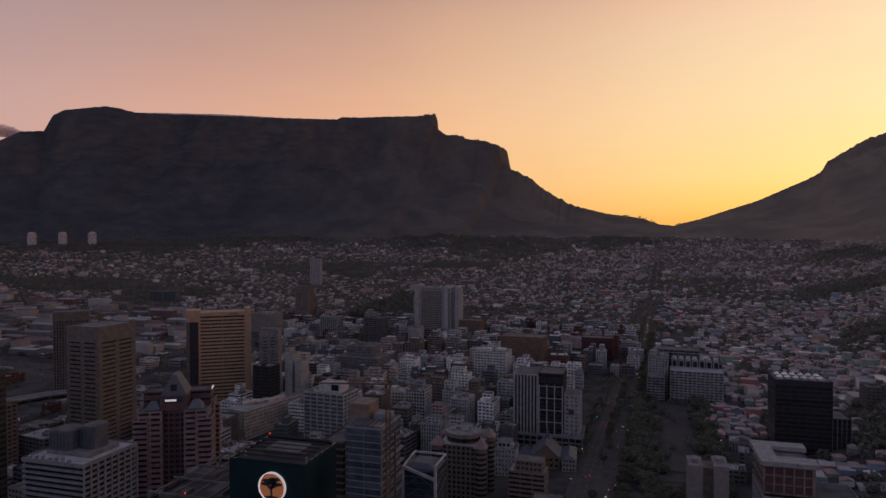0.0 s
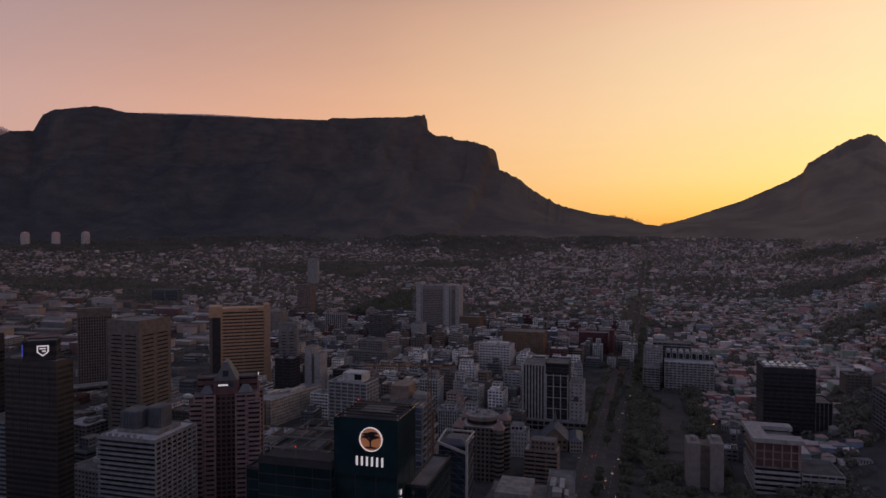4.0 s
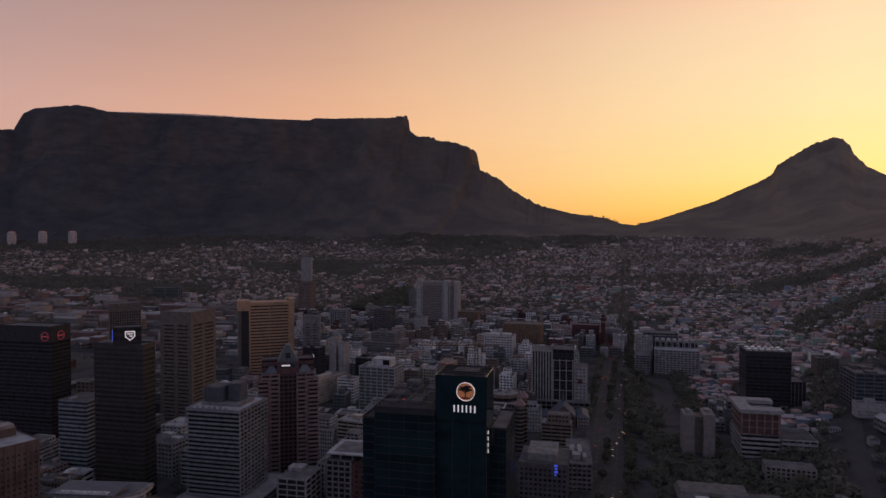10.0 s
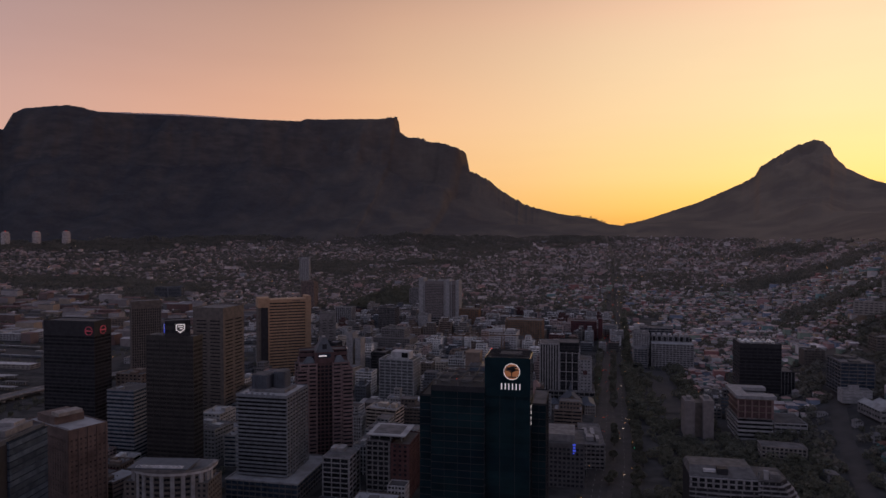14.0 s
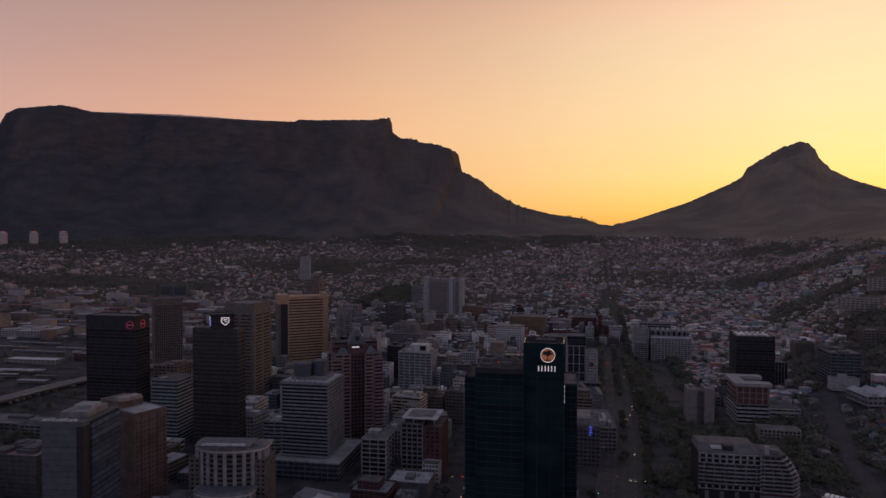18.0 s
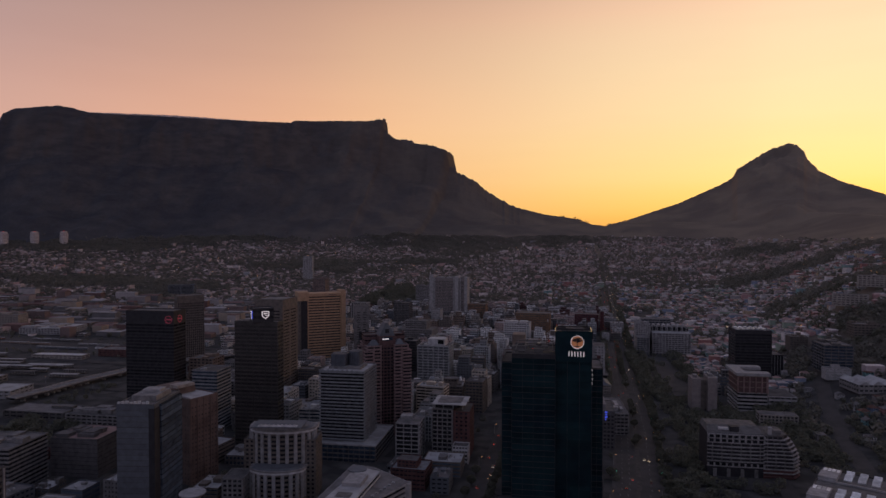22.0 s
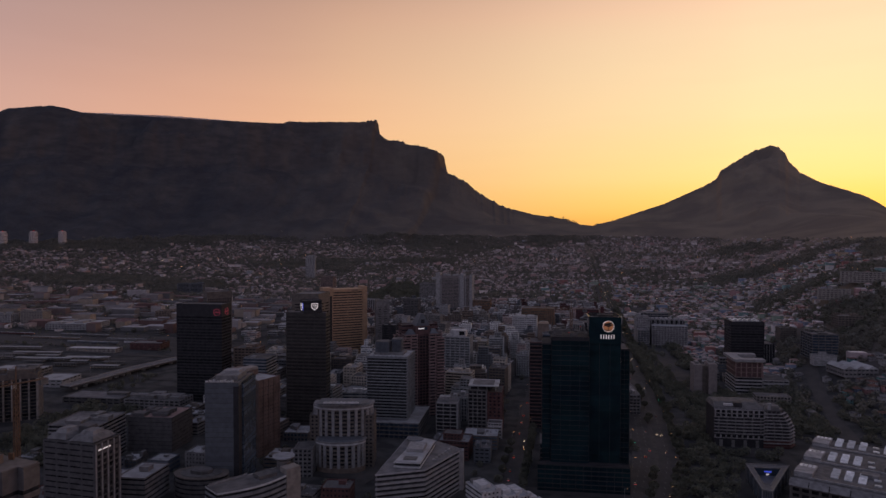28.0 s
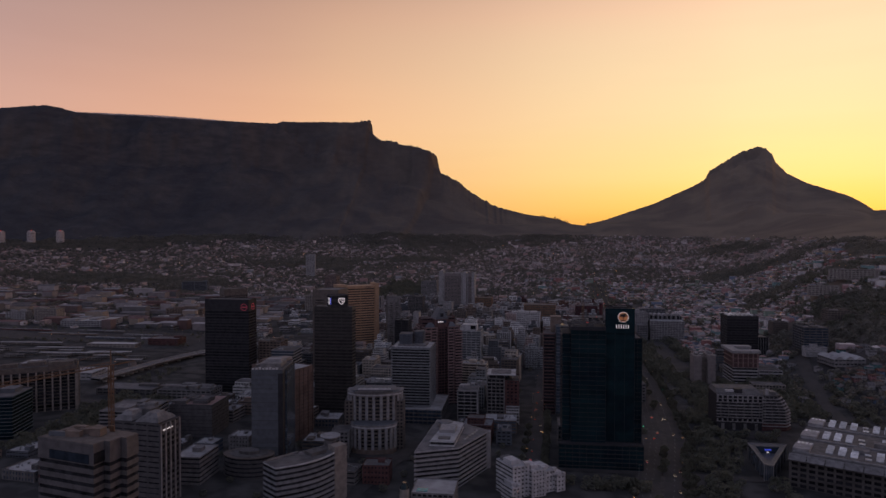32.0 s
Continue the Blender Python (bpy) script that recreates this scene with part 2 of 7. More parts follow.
# skyline: bearing from the harbour in degrees clockwise of the main street, height in metres
TABLE_RIDGE = [(-60, 560), (-47.5, 747), (-46.2, 809), (-44.8, 821), (-44.2, 920), (-43.5, 955), (-40.7, 995), (-39.9, 990), (-38.8, 968), (-32.2, 979), (-25.1, 982), (-23.4, 982), (-23.0, 998), (-15.4, 1016), (-15.1, 993),
               (-15.05, 923), (-14.5, 884), (-13.2, 880), (-12.5, 852), (-11.4, 843), (-9.6, 796), (-9.3, 764), (-9.0, 650), (-7.3, 582), (-6.5, 520), (-4.3, 408), (-1.3, 345), (1.6, 310), (2.7, 273)]
LION_RIDGE = [(3.8, 262), (5.6, 302), (9.7, 422), (13.2, 564), (13.9, 607), (14.2, 662), (15.6, 744), (16.5, 797), (17.9, 840), (18.4, 822), (18.9, 769),
              (19.2, 704), (20.0, 623), (21.4, 543), (24.3, 434), (25.3, 379), (25.9, 337), (26.7, 335), (34, 292), (60, 90)]
RIDGE_AZ = np.array([a for a, h in TABLE_RIDGE + LION_RIDGE], float)
RIDGE_H = np.array([h for a, h in TABLE_RIDGE + LION_RIDGE], float)


def ridge_distance(az):
    return np.interp(az, [-60, -45, -12, -6, -3, 3, 8, 14, 18, 21, 24, 27, 35], [4650, 4700, 4715, 4720, 4730, 4790, 4920, 5060, 5150, 4900, 4600, 4200, 3500])


def smooth(x):
    x = np.clip(x, 0, 1)
    return x * x * (3 - 2 * x)


def waves(u, v, seed):
    """Smooth value noise from a few turned sine waves."""
    rng = np.random.RandomState(seed)
    s = 0
    for k in range(7):
        f, a, p = 1.0 * 1.6 ** k, 0.62 ** k, rng.rand(2) * 6.3
        w = rng.rand() * 6.3
        s = s + a * np.sin(f * (u * math.cos(w) + v * math.sin(w)) + p[0]) * np.sin(f * (u * math.sin(w) - v * math.cos(w)) * 0.9 + p[1])
    return s


def town_height(az, r):
    h = np.interp(r, [0, 700, 1100, 1400, 1900, 2400, 2900, 3300, 3600, 3800, 4800], [0, 2, 9, 17, 36, 66, 106, 150, 200, 245, 420])
    return h + smooth((az - 12) / 14) * smooth((r - 500) / 900) * 125 * (1 - smooth((az - 40) / 40))


def terrain(x, y):
    x, y = np.asarray(x, float), np.asarray(y, float)
    r = np.hypot(x - EYE[0], y - EYE[1])
    az = np.degrees(np.arctan2(x - EYE[0], y - EYE[1]))
    low = town_height(az, r)
    back = smooth((np.abs(az) - 60) / 25)
    low = low * (1 - back)
    top = np.interp(az, RIDGE_AZ, RIDGE_H) + waves(az * 9.0, az * 0, 11) * np.where((az > -15) & (az < -3) | (az > 13) & (az < 20), 3.5, 1.0)
    top = top + np.abs(waves(az * 34.0, az * 0, 19)) * np.where((az > -16.5) & (az < -4), 9.0, np.where((az > 13) & (az < 19.5), 5.0, np.where(az < -16.5, 2.0, 1.5)))
    far = ridge_distance(az)
    slant = (az < -4) * np.clip(1 - r / far, 0, 1) * np.clip((-4 - az) / 4, 0, 1)      # gullies lean away from the gap
    top = np.where(slant > 0.004, np.minimum(top, np.interp(az + slant * 14, RIDGE_AZ, RIDGE_H) + 40), top)
    top = 207 + (top - 207) * np.minimum(r / far, 1)
    foot = np.interp(az, [-50, -30, -10, 0, 8, 14, 20, 26], [3350, 3250, 3050, 3050, 3050, 2850, 2600, 2100])
    t = (r - foot) / (far - foot)
    big = np.clip((top - 300) / 500, 0, 1)
    arc_m = az * 82.0
    rough = (waves(arc_m / 300 + r / 900, r / 260, 5) * 0.05 + waves(arc_m / 110 - r / 300, r / 120, 6) * 0.02 + waves(arc_m / 42, r / 55, 7) * 0.006) * big
    tt = np.clip(t * 1.13 + np.clip(rough - 0.05, -0.12, 0.02), 0, 1.0)
    cliff = np.where(tt < 0.76, 0.58 * (np.maximum(tt, 0) / 0.76) ** 1.35, 0.58 + 0.42 * smooth((tt - 0.76) / 0.20))
    steps = 0.010 * np.sin(cliff * 46 + waves(az * 0.4, r * 0, 8)) * smooth((tt - 0.55) / 0.2) * (1 - smooth((tt - 0.93) / 0.05))
    cone = np.maximum(tt, 0) ** 1.6
    wall = smooth((top - 420) / 250) * (az < 3)
    form = wall * (cliff + steps) + (1 - wall) * cone
    foot_h = town_height(az, foot)
    high = foot_h + (top - foot_h) * form
    high = high - np.maximum(r - far, 0) * 0.5
    high = high * (1 - back)
    return np.where(t > 0, np.maximum(high, np.minimum(low, top * 0.97) * (t < 0.5)), low)


GRID = 12.5
GRID_X, GRID_Y = np.arange(-2900, 1800, GRID), np.arange(-800, 3500, GRID)
HEIGHTS = terrain(*np.meshgrid(GRID_X, GRID_Y, indexing="ij")).tolist()


def ground_z(x, y):
    """Height of the ground in the town, between the nodes of a square net."""
    u, v = min(max((x + 2900) / GRID, 0), len(GRID_X) - 1.01), min(max((y + 800) / GRID, 0), len(GRID_Y) - 1.01)
    i, j = int(u), int(v)
    a, b = u - i, v - j
    p, q = HEIGHTS[i], HEIGHTS[i + 1]
    return (p[j] * (1 - b) + p[j + 1] * b) * (1 - a) + (q[j] * (1 - b) + q[j + 1] * b) * a


def sheet(name, X, Y, Zs, mat):
    nr, nc = X.shape
    me = bpy.data.meshes.new(name)
    V = np.stack([X, Y, Zs], -1).reshape(-1, 3)
    i = np.arange(nr * nc).reshape(nr, nc)
    F = np.stack([i[:-1, :-1], i[:-1, 1:], i[1:, 1:], i[1:, :-1]], -1).reshape(-1, 4)
    me.from_pydata(V.tolist(), [], F.tolist())
    me.polygons.foreach_set("use_smooth", [True] * len(me.polygons))
    me.materials.append(mat)
    return new(name, me)


def ground_material():
    m = material("earth_scrub_rock", (0.068, 0.065, 0.068), 0.95, alt=(0.052, 0.050, 0.054), scale=0.012, var=0.2, fine=0.06, bump=0.5)
    t = m.node_tree
    b = t.nodes["Principled BSDF"]
    old = b.inputs["Base Color"].links[0].from_socket
    geo = t.nodes.new("ShaderNodeNewGeometry")
    s = t.nodes.new("ShaderNodeSeparateXYZ")
    t.links.new(geo.outputs["True Normal"], s.inputs[0])
    rr = t.nodes.new("ShaderNodeMapRange")
    rr.inputs[1].default_value, rr.inputs[2].default_value, rr.inputs[3].default_value, rr.inputs[4].default_value = 0.55, 0.85, 1, 0
    t.links.new(s.outputs[2], rr.inputs[0])
    st = t.nodes.new("ShaderNodeTexNoise")
    st.inputs["Scale"].default_value, st.inputs["Detail"].default_value = 0.02, 6
    mp = t.nodes.new("ShaderNodeMapping")
    mp.inputs["Scale"].default_value = (0.6, 0.6, 1.7)
    t.links.new(geo.outputs["Position"], mp.inputs[0])
    t.links.new(mp.outputs[0], st.inputs["Vector"])
    rock = t.nodes.new("ShaderNodeValToRGB")
    rock.color_ramp.elements[0].position, rock.color_ramp.elements[0].color = 0.35, (0.064, 0.060, 0.062, 1)
    rock.color_ramp.elements[1].position, rock.color_ramp.elements[1].color = 0.65, (0.092, 0.083, 0.081, 1)
    t.links.new(st.outputs[0], rock.inputs[0])
    mx = t.nodes.new("ShaderNodeMixRGB")
    t.links.new(rr.outputs[0], mx.inputs[0])
    t.links.new(old, mx.inputs[1])
    t.links.new(rock.outputs[0], mx.inputs[2])
    zs = t.nodes.new("ShaderNodeSeparateXYZ")
    t.links.new(geo.outputs["Position"], zs.inputs[0])
    # scrub-filled ravines, paler stony spurs; relief shading lost in flat light is coloured in
    gm = t.nodes.new("ShaderNodeMapping")
    gm.inputs["Scale"].default_value = (1, 1, 0.3)
    gm.inputs["Rotation"].default_value = (0.25, 0.3, 0)
    gn = t.nodes.new("ShaderNodeTexNoise")
    gn.inputs["Scale"].default_value, gn.inputs["Detail"].default_value, gn.inputs["Distortion"].default_value = 0.0042, 3, 0.6
    gr = t.nodes.new("ShaderNodeValToRGB")
    gr.color_ramp.elements[0].position, gr.color_ramp.elements[0].color = 0.36, (0.84, 0.87, 0.93, 1)
    gr.color_ramp.elements[1].position, gr.color_ramp.elements[1].color = 0.64, (1.20, 1.17, 1.13, 1)
    gx = t.nodes.new("ShaderNodeMixRGB")
    gx.blend_type = "MULTIPLY"
    gx.inputs[0].default_value = 1
    t.links.new(geo.outputs["Position"], gm.inputs[0])
    t.links.new(gm.outputs[0], gn.inputs["Vector"])
    t.links.new(gn.outputs[0], gr.inputs[0])
    t.links.new(mx.outputs[0], gx.inputs[1])
    t.links.new(gr.outputs[0], gx.inputs[2])
    up = t.nodes.new("ShaderNodeMapRange")
    up.inputs[1].default_value, up.inputs[2].default_value = 14, 60
    t.links.new(zs.outputs[2], up.inputs[0])
    tn = t.nodes.new("ShaderNodeTexNoise")
    tn.inputs["Scale"].default_value = 0.05
    t.links.new(geo.outputs["Position"], tn.inputs["Vector"])
    tar = t.nodes.new("ShaderNodeValToRGB")
    tar.color_ramp.elements[0].position, tar.color_ramp.elements[0].color = 0.4, (0.044, 0.043, 0.043, 1)
    tar.color_ramp.elements[1].position, tar.color_ramp.elements[1].color = 0.62, (0.085, 0.081, 0.078, 1)
    t.links.new(tn.outputs[0], tar.inputs[0])
    low = t.nodes.new("ShaderNodeMixRGB")
    t.links.new(up.outputs[0], low.inputs[0])
    t.links.new(tar.outputs[0], low.inputs[1])
    t.links.new(gx.outputs[0], low.inputs[2])
    # haze glow over the right-hand slopes, put into the ground as paler warm colour
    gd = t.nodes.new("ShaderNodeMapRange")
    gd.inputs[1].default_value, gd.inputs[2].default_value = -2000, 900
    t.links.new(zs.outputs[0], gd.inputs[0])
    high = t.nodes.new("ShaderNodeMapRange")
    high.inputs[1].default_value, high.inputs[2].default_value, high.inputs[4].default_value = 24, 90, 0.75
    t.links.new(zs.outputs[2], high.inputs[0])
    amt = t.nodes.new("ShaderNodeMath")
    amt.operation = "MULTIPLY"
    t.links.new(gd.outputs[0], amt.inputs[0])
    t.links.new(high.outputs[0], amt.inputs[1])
    haze_tint = t.nodes.new("ShaderNodeValToRGB")
    haze_tint.color_ramp.elements[0].position, haze_tint.color_ramp.elements[0].color = 0.38, (0.190, 0.148, 0.116, 1)
    haze_tint.color_ramp.elements[1].position, haze_tint.color_ramp.elements[1].color = 0.62, (0.270, 0.208, 0.152, 1)
    t.links.new(gn.outputs[0], haze_tint.inputs[0])
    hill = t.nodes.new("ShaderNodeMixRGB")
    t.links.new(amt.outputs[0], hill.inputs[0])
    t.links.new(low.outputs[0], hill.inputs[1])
    t.links.new(haze_tint.outputs[0], hill.inputs[2])
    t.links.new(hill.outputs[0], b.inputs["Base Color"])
    b.inputs["Specular IOR Level"].default_value = 0.1
    return m


AZ = np.radians(np.concatenate([np.arange(-180, -56, 4.0), np.arange(-56, 36, 0.1), np.arange(36, 181, 4.0)]))
RAD = np.concatenate([[1, 60, 120], np.arange(180, 3000, 70), np.arange(3000, 4400, 22), np.arange(4400, 4760, 8), np.arange(4760, 5200, 12)])
RR, AA = np.meshgrid(RAD, AZ, indexing="ij")
GX, GY = EYE[0] + RR * np.sin(AA), EYE[1] + RR * np.cos(AA)
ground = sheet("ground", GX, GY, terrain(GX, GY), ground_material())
tagged(ground, "dark scrub and rock slopes rising from the town to a flat-topped mountain", "ground", kind="structure")


# ---- building kit ----
class Geo:
    def __init__(self):
        self.v, self.f = [], []

    def box(self, x0, y0, z0, x1, y1, z1):
        n = len(self.v)
        self.v += [(x0, y0, z0), (x1, y0, z0), (x1, y1, z0), (x0, y1, z0), (x0, y0, z1), (x1, y0, z1), (x1, y1, z1), (x0, y1, z1)]
        self.f += [tuple(n + i for i in q) for q in ((3, 2, 1, 0), (4, 5, 6, 7), (0, 1, 5, 4), (1, 2, 6, 5), (2, 3, 7, 6), (3, 0, 4, 7))]
        return self

    def prism(self, poly, z0, z1, taper=1.0):
        n, k = len(self.v), len(poly)
        cx, cy = sum(p[0] for p in poly) / k, sum(p[1] for p in poly) / k
        self.v += [(x, y, z0) for x, y in poly] + [(cx + (x - cx) * taper, cy + (y - cy) * taper, z1) for x, y in poly]
        self.f += [tuple(range(n + k - 1, n - 1, -1)), tuple(range(n + k, n + 2 * k))]
        self.f += [(n + i, n + (i + 1) % k, n + k + (i + 1) % k, n + k + i) for i in range(k)]
        return self

    def disc_y(self, cx, y0, y1, cz, r, inner=0.0, k=28):
        """A disc or ring that faces along y."""
        n = len(self.v)
        a = [2 * math.pi * i / k for i in range(k)]
        for yy in (y0, y1):
            self.v += [(cx + r * math.cos(t), yy, cz + r * math.sin(t)) for t in a]
        if inner:
            for yy in (y0, y1):
                self.v += [(cx + inner * math.cos(t), yy, cz + inner * math.sin(t)) for t in a]
            for i in range(k):
                j = (i + 1) % k
                self.f += [(n + i, n + j, n + 2 * k + j, n + 2 * k + i), (n + i, n + k + i, n + k + j, n + j), (n + k + i, n + 3 * k + i, n + 3 * k + j, n + k + j), (n + 2 * k + i, n + 2 * k + j, n + 3 * k + j, n + 3 * k + i)]
        else:
            self.f += [tuple(range(n, n + k)), tuple(range(n + 2 * k - 1, n + k - 1, -1))]
            self.f += [(n + i, n + k + i, n + k + (i + 1) % k, n + (i + 1) % k) for i in range(k)]
        return self

    def oval_y(self, cx, y0, y1, cz, rx, rz, k=14):
        n = len(self.v)
        for yy in (y0, y1):
            self.v += [(cx + rx * math.cos(6.2832 * i / k), yy, cz + rz * math.sin(6.2832 * i / k)) for i in range(k)]
        self.f += [tuple(range(n, n + k)), tuple(range(n + 2 * k - 1, n + k - 1, -1))]
        self.f += [(n + i, n + k + i, n + k + (i + 1) % k, n + (i + 1) % k) for i in range(k)]
        return self

    def beam(self, a, b, w):
        a, b = Vector(a), Vector(b)
        d = (b - a).normalized()
        s = d.cross(Vector((0, 0, 1)))
        s = (s.normalized() if s.length > 0.01 else Vector((1, 0, 0))) * w / 2
        u = s.cross(d).normalized() * w / 2
        n = len(self.v)
        self.v += [tuple(p + q) for p in (a, b) for q in (s + u, s - u, -s - u, -s + u)]
        self.f += [(n + i, n + (i + 1) % 4, n + 4 + (i + 1) % 4, n + 4 + i) for i in range(4)] + [(n + 3, n + 2, n + 1, n), (n + 4, n + 5, n + 6, n + 7)]
        return self

    def mesh(self, name, mat):
        me = bpy.data.meshes.new(name)
        me.from_pydata(self.v, [], self.f)
        me.materials.append(mat)
        return me


def part(name, data, mat, parent, label="", loc=(0, 0, 0), turn=0.0):
    me = data.mesh(name, mat) if isinstance(data, Geo) else data
    ob = new(name, me)
    ob.parent = parent
    ob.location = loc
    if turn:
        ob.rotation_euler = (0, 0, radians(turn))
    if label:
        tagged(ob, label)
    return ob


def thing(name, x, y, z, turn, label, category, group=""):
    ob = new(name)
    ob.location, ob.rotation_euler = (x, y, z), (0, 0, radians(turn))
    ob.empty_display_size = 1
    return tagged(ob, label, category, group)


TAKEN = []          # plan rectangles x0, y0, x1, y1


def take(cx, cy, w, d, turn):
    c, s = abs(math.cos(radians(turn))), abs(math.sin(radians(turn)))
    hw, hd = (w * c + d * s) / 2, (w * s + d * c) / 2
    TAKEN.append((cx - hw, cy - hd, cx + hw, cy + hd))


CELLS = {}
SORTED = [0]


def is_free(x0, y0, x1, y1, gap=3.0):
    while SORTED[0] < len(TAKEN):           # sort new rectangles into 50 m cells
        box = TAKEN[SORTED[0]]
        for i in range(int(box[0] // 50), int(box[2] // 50) + 1):
            for j in range(int(box[1] // 50), int(box[3] // 50) + 1):
                CELLS.setdefault((i, j), []).append(box)
        SORTED[0] += 1
    for i in range(int((x0 - gap) // 50), int((x1 + gap) // 50) + 1):
        for j in range(int((y0 - gap) // 50), int((y1 + gap) // 50) + 1):
            for a, b, c, d in CELLS.get((i, j), ()):
                if not (x1 + gap < a or x0 - gap > c or y1 + gap < b or y0 - gap > d):
                    return False
    return True


def ring(w, d, t, z0, z1):
    g = Geo()
    g.box(-w / 2, -d / 2, z0, w / 2, -d / 2 + t, z1).box(-w / 2, d / 2 - t, z0, w / 2, d / 2, z1)
    g.box(-w / 2, -d / 2 + t, z0, -w / 2 + t, d / 2 - t, z1).box(w / 2 - t, -d / 2 + t, z0, w / 2, d / 2 - t, z1)
    return g


def stack(root, w, d, z0, z1, wall, glass, floor=3.6, sill=0.45, inset=0.35, pier=0.0, pier_w=0.6, pier_out=0.05, ox=0.0, oy=0.0, crown=0.0, roof=None, pier_mat=None, turn=0.0, far=False):
    """A storeyed block: each storey a solid band and a recessed row of glass, upright piers, roof and parapet."""
    body_top = z1 - crown
    n = max(1, round((body_top - z0) / floor))
    fh = (body_top - z0) / n
    if far:         # a block the camera never comes near: one shell with ribbon openings
        part("outer_wall", facade(w, d, body_top - z0, n, sill, pier or w, pier_w, inset), wall, root, loc=(ox, oy, z0), turn=turn)
        part("glazing", Geo().box(-w / 2 + inset * 0.9, -d / 2 + inset * 0.9, 0.02, w / 2 - inset * 0.9, d / 2 - inset * 0.9, body_top - z0 - 0.1), glass, root, loc=(ox, oy, z0), turn=turn)
        n, pier = 0, 0
    band = Geo().box(-w / 2, -d / 2, 0, w / 2, d / 2, fh * sill).mesh("storey_band", wall)
    row = Geo().box(-w / 2 + inset, -d / 2 + inset, 0, w / 2 - inset, d / 2 - inset, fh * (1 - sill)).mesh("window_band", glass)
    for i in range(n):
        part("storey_band", band, None, root, loc=(ox, oy, z0 + i * fh), turn=turn)
        part("window_band", row, None, root, loc=(ox, oy, z0 + i * fh + fh * sill), turn=turn)
    if pier:
        h = body_top - z0
        pm = Geo().box(-pier_w / 2, -inset - pier_out, 0, pier_w / 2, inset * 0.4, h).mesh("pier", pier_mat or wall)
        nx, ny = max(1, round(w / pier)), max(1, round(d / pier))
        c, s = math.cos(radians(turn)), math.sin(radians(turn))
        ww, dd = w - pier_w, d - pier_w
        spots = [(-ww / 2 + ww * i / nx, -d / 2 + inset, 0) for i in range(nx + 1)] + [(w / 2 - inset, -dd / 2 + dd * i / ny, 90) for i in range(ny + 1)]
        for px, py, a in spots:
            part("pier", pm, None, root, loc=(ox + px * c - py * s, oy + px * s + py * c, z0), turn=a + turn)
    if crown:
        part("crown_band", Geo().box(-w / 2, -d / 2, 0, w / 2, d / 2, crown - 0.02), wall, root, loc=(ox, oy, body_top), turn=turn)
    part("roof", Geo().box(-w / 2 + 0.3, -d / 2 + 0.3, 0, w / 2 - 0.3, d / 2 - 0.3, 0.25), roof or ROOFGREY, root, loc=(ox, oy, z1), turn=turn)
    part("parapet", ring(w, d, 0.35, 0, 1.1), wall, root, loc=(ox, oy, z1), turn=turn)


def plant(root, rng, w, d, z, mat, ox=0, oy=0, count=3):
    for _ in range(count):
        a, b, h = rng.uniform(0.12, 0.35) * w, rng.uniform(0.15, 0.4) * d, rng.uniform(1.8, 4.2)
        x, y = rng.uniform(-0.5, 0.5) * (w - a - 2), rng.uniform(-0.5, 0.5) * (d - b - 2)
        g = Geo().box(x - a / 2, y - b / 2, 0.25, x + a / 2, y + b / 2, h)
        g.box(x - a / 2 - 0.2, y - b / 2 - 0.2, h, x + a / 2 + 0.2, y + b / 2 + 0.2, h + 0.25)
        part("plant_room", g, mat, root, loc=(ox, oy, z))


def facade(w, d, h, n, sill, bay, pier_w, inset, top=0.0):
    """Outer walls as one connected shell with window openings and reveals on three sides, blank at the back."""
    g = Geo()
    fh = h / n
    zs = [0.0]
    for i in range(n):
        zs += [i * fh + fh * sill, (i + 1) * fh - (0.25 if i < n - 1 else 0.25)]
    zs.append(h + top)
    m = len(zs)

    def side_cuts(L):
        k = max(2, round(L / bay))
        p = min(pier_w, 0.7 * L / k)
        gap = (L - p * (k + 1)) / k
        s = [0.0]
        for i in range(k):
            s += [p + i * (gap + p), p + i * (gap + p) + gap]
        return s + [L]
    corners = [((w / 2, d / 2), (-1, 0), w, (0, -1), False), ((-w / 2, d / 2), (0, -1), d, (1, 0), True), ((-w / 2, -d / 2), (1, 0), w, (0, 1), True), ((w / 2, -d / 2), (0, 1), d, (-1, 0), True)]
    index = {}

    def vert(x, y, z):
        key = (round(x, 3), round(y, 3), round(z, 3))
        if key not in index:
            index[key] = len(g.v)
            g.v.append((x, y, z))
        return index[key]
    for (x0, y0), (dx, dy), L, (nx, ny), open_side in corners:
        s = side_cuts(L) if open_side else [0.0, L]
        for i in range(len(s) - 1):
            for j in range(m - 1):
                q = [(s[i], zs[j]), (s[i + 1], zs[j]), (s[i + 1], zs[j + 1]), (s[i], zs[j + 1])]
                o = [vert(x0 + dx * a, y0 + dy * a, z) for a, z in q]
                if open_side and i % 2 == 1 and j % 2 == 1:
                    r = [vert(x0 + dx * a + nx * inset, y0 + dy * a + ny * inset, z) for a, z in q]
                    g.f += [(o[k], o[(k + 1) % 4], r[(k + 1) % 4], r[k]) for k in range(4)]
                else:
                    g.f.append(tuple(o))
    return g


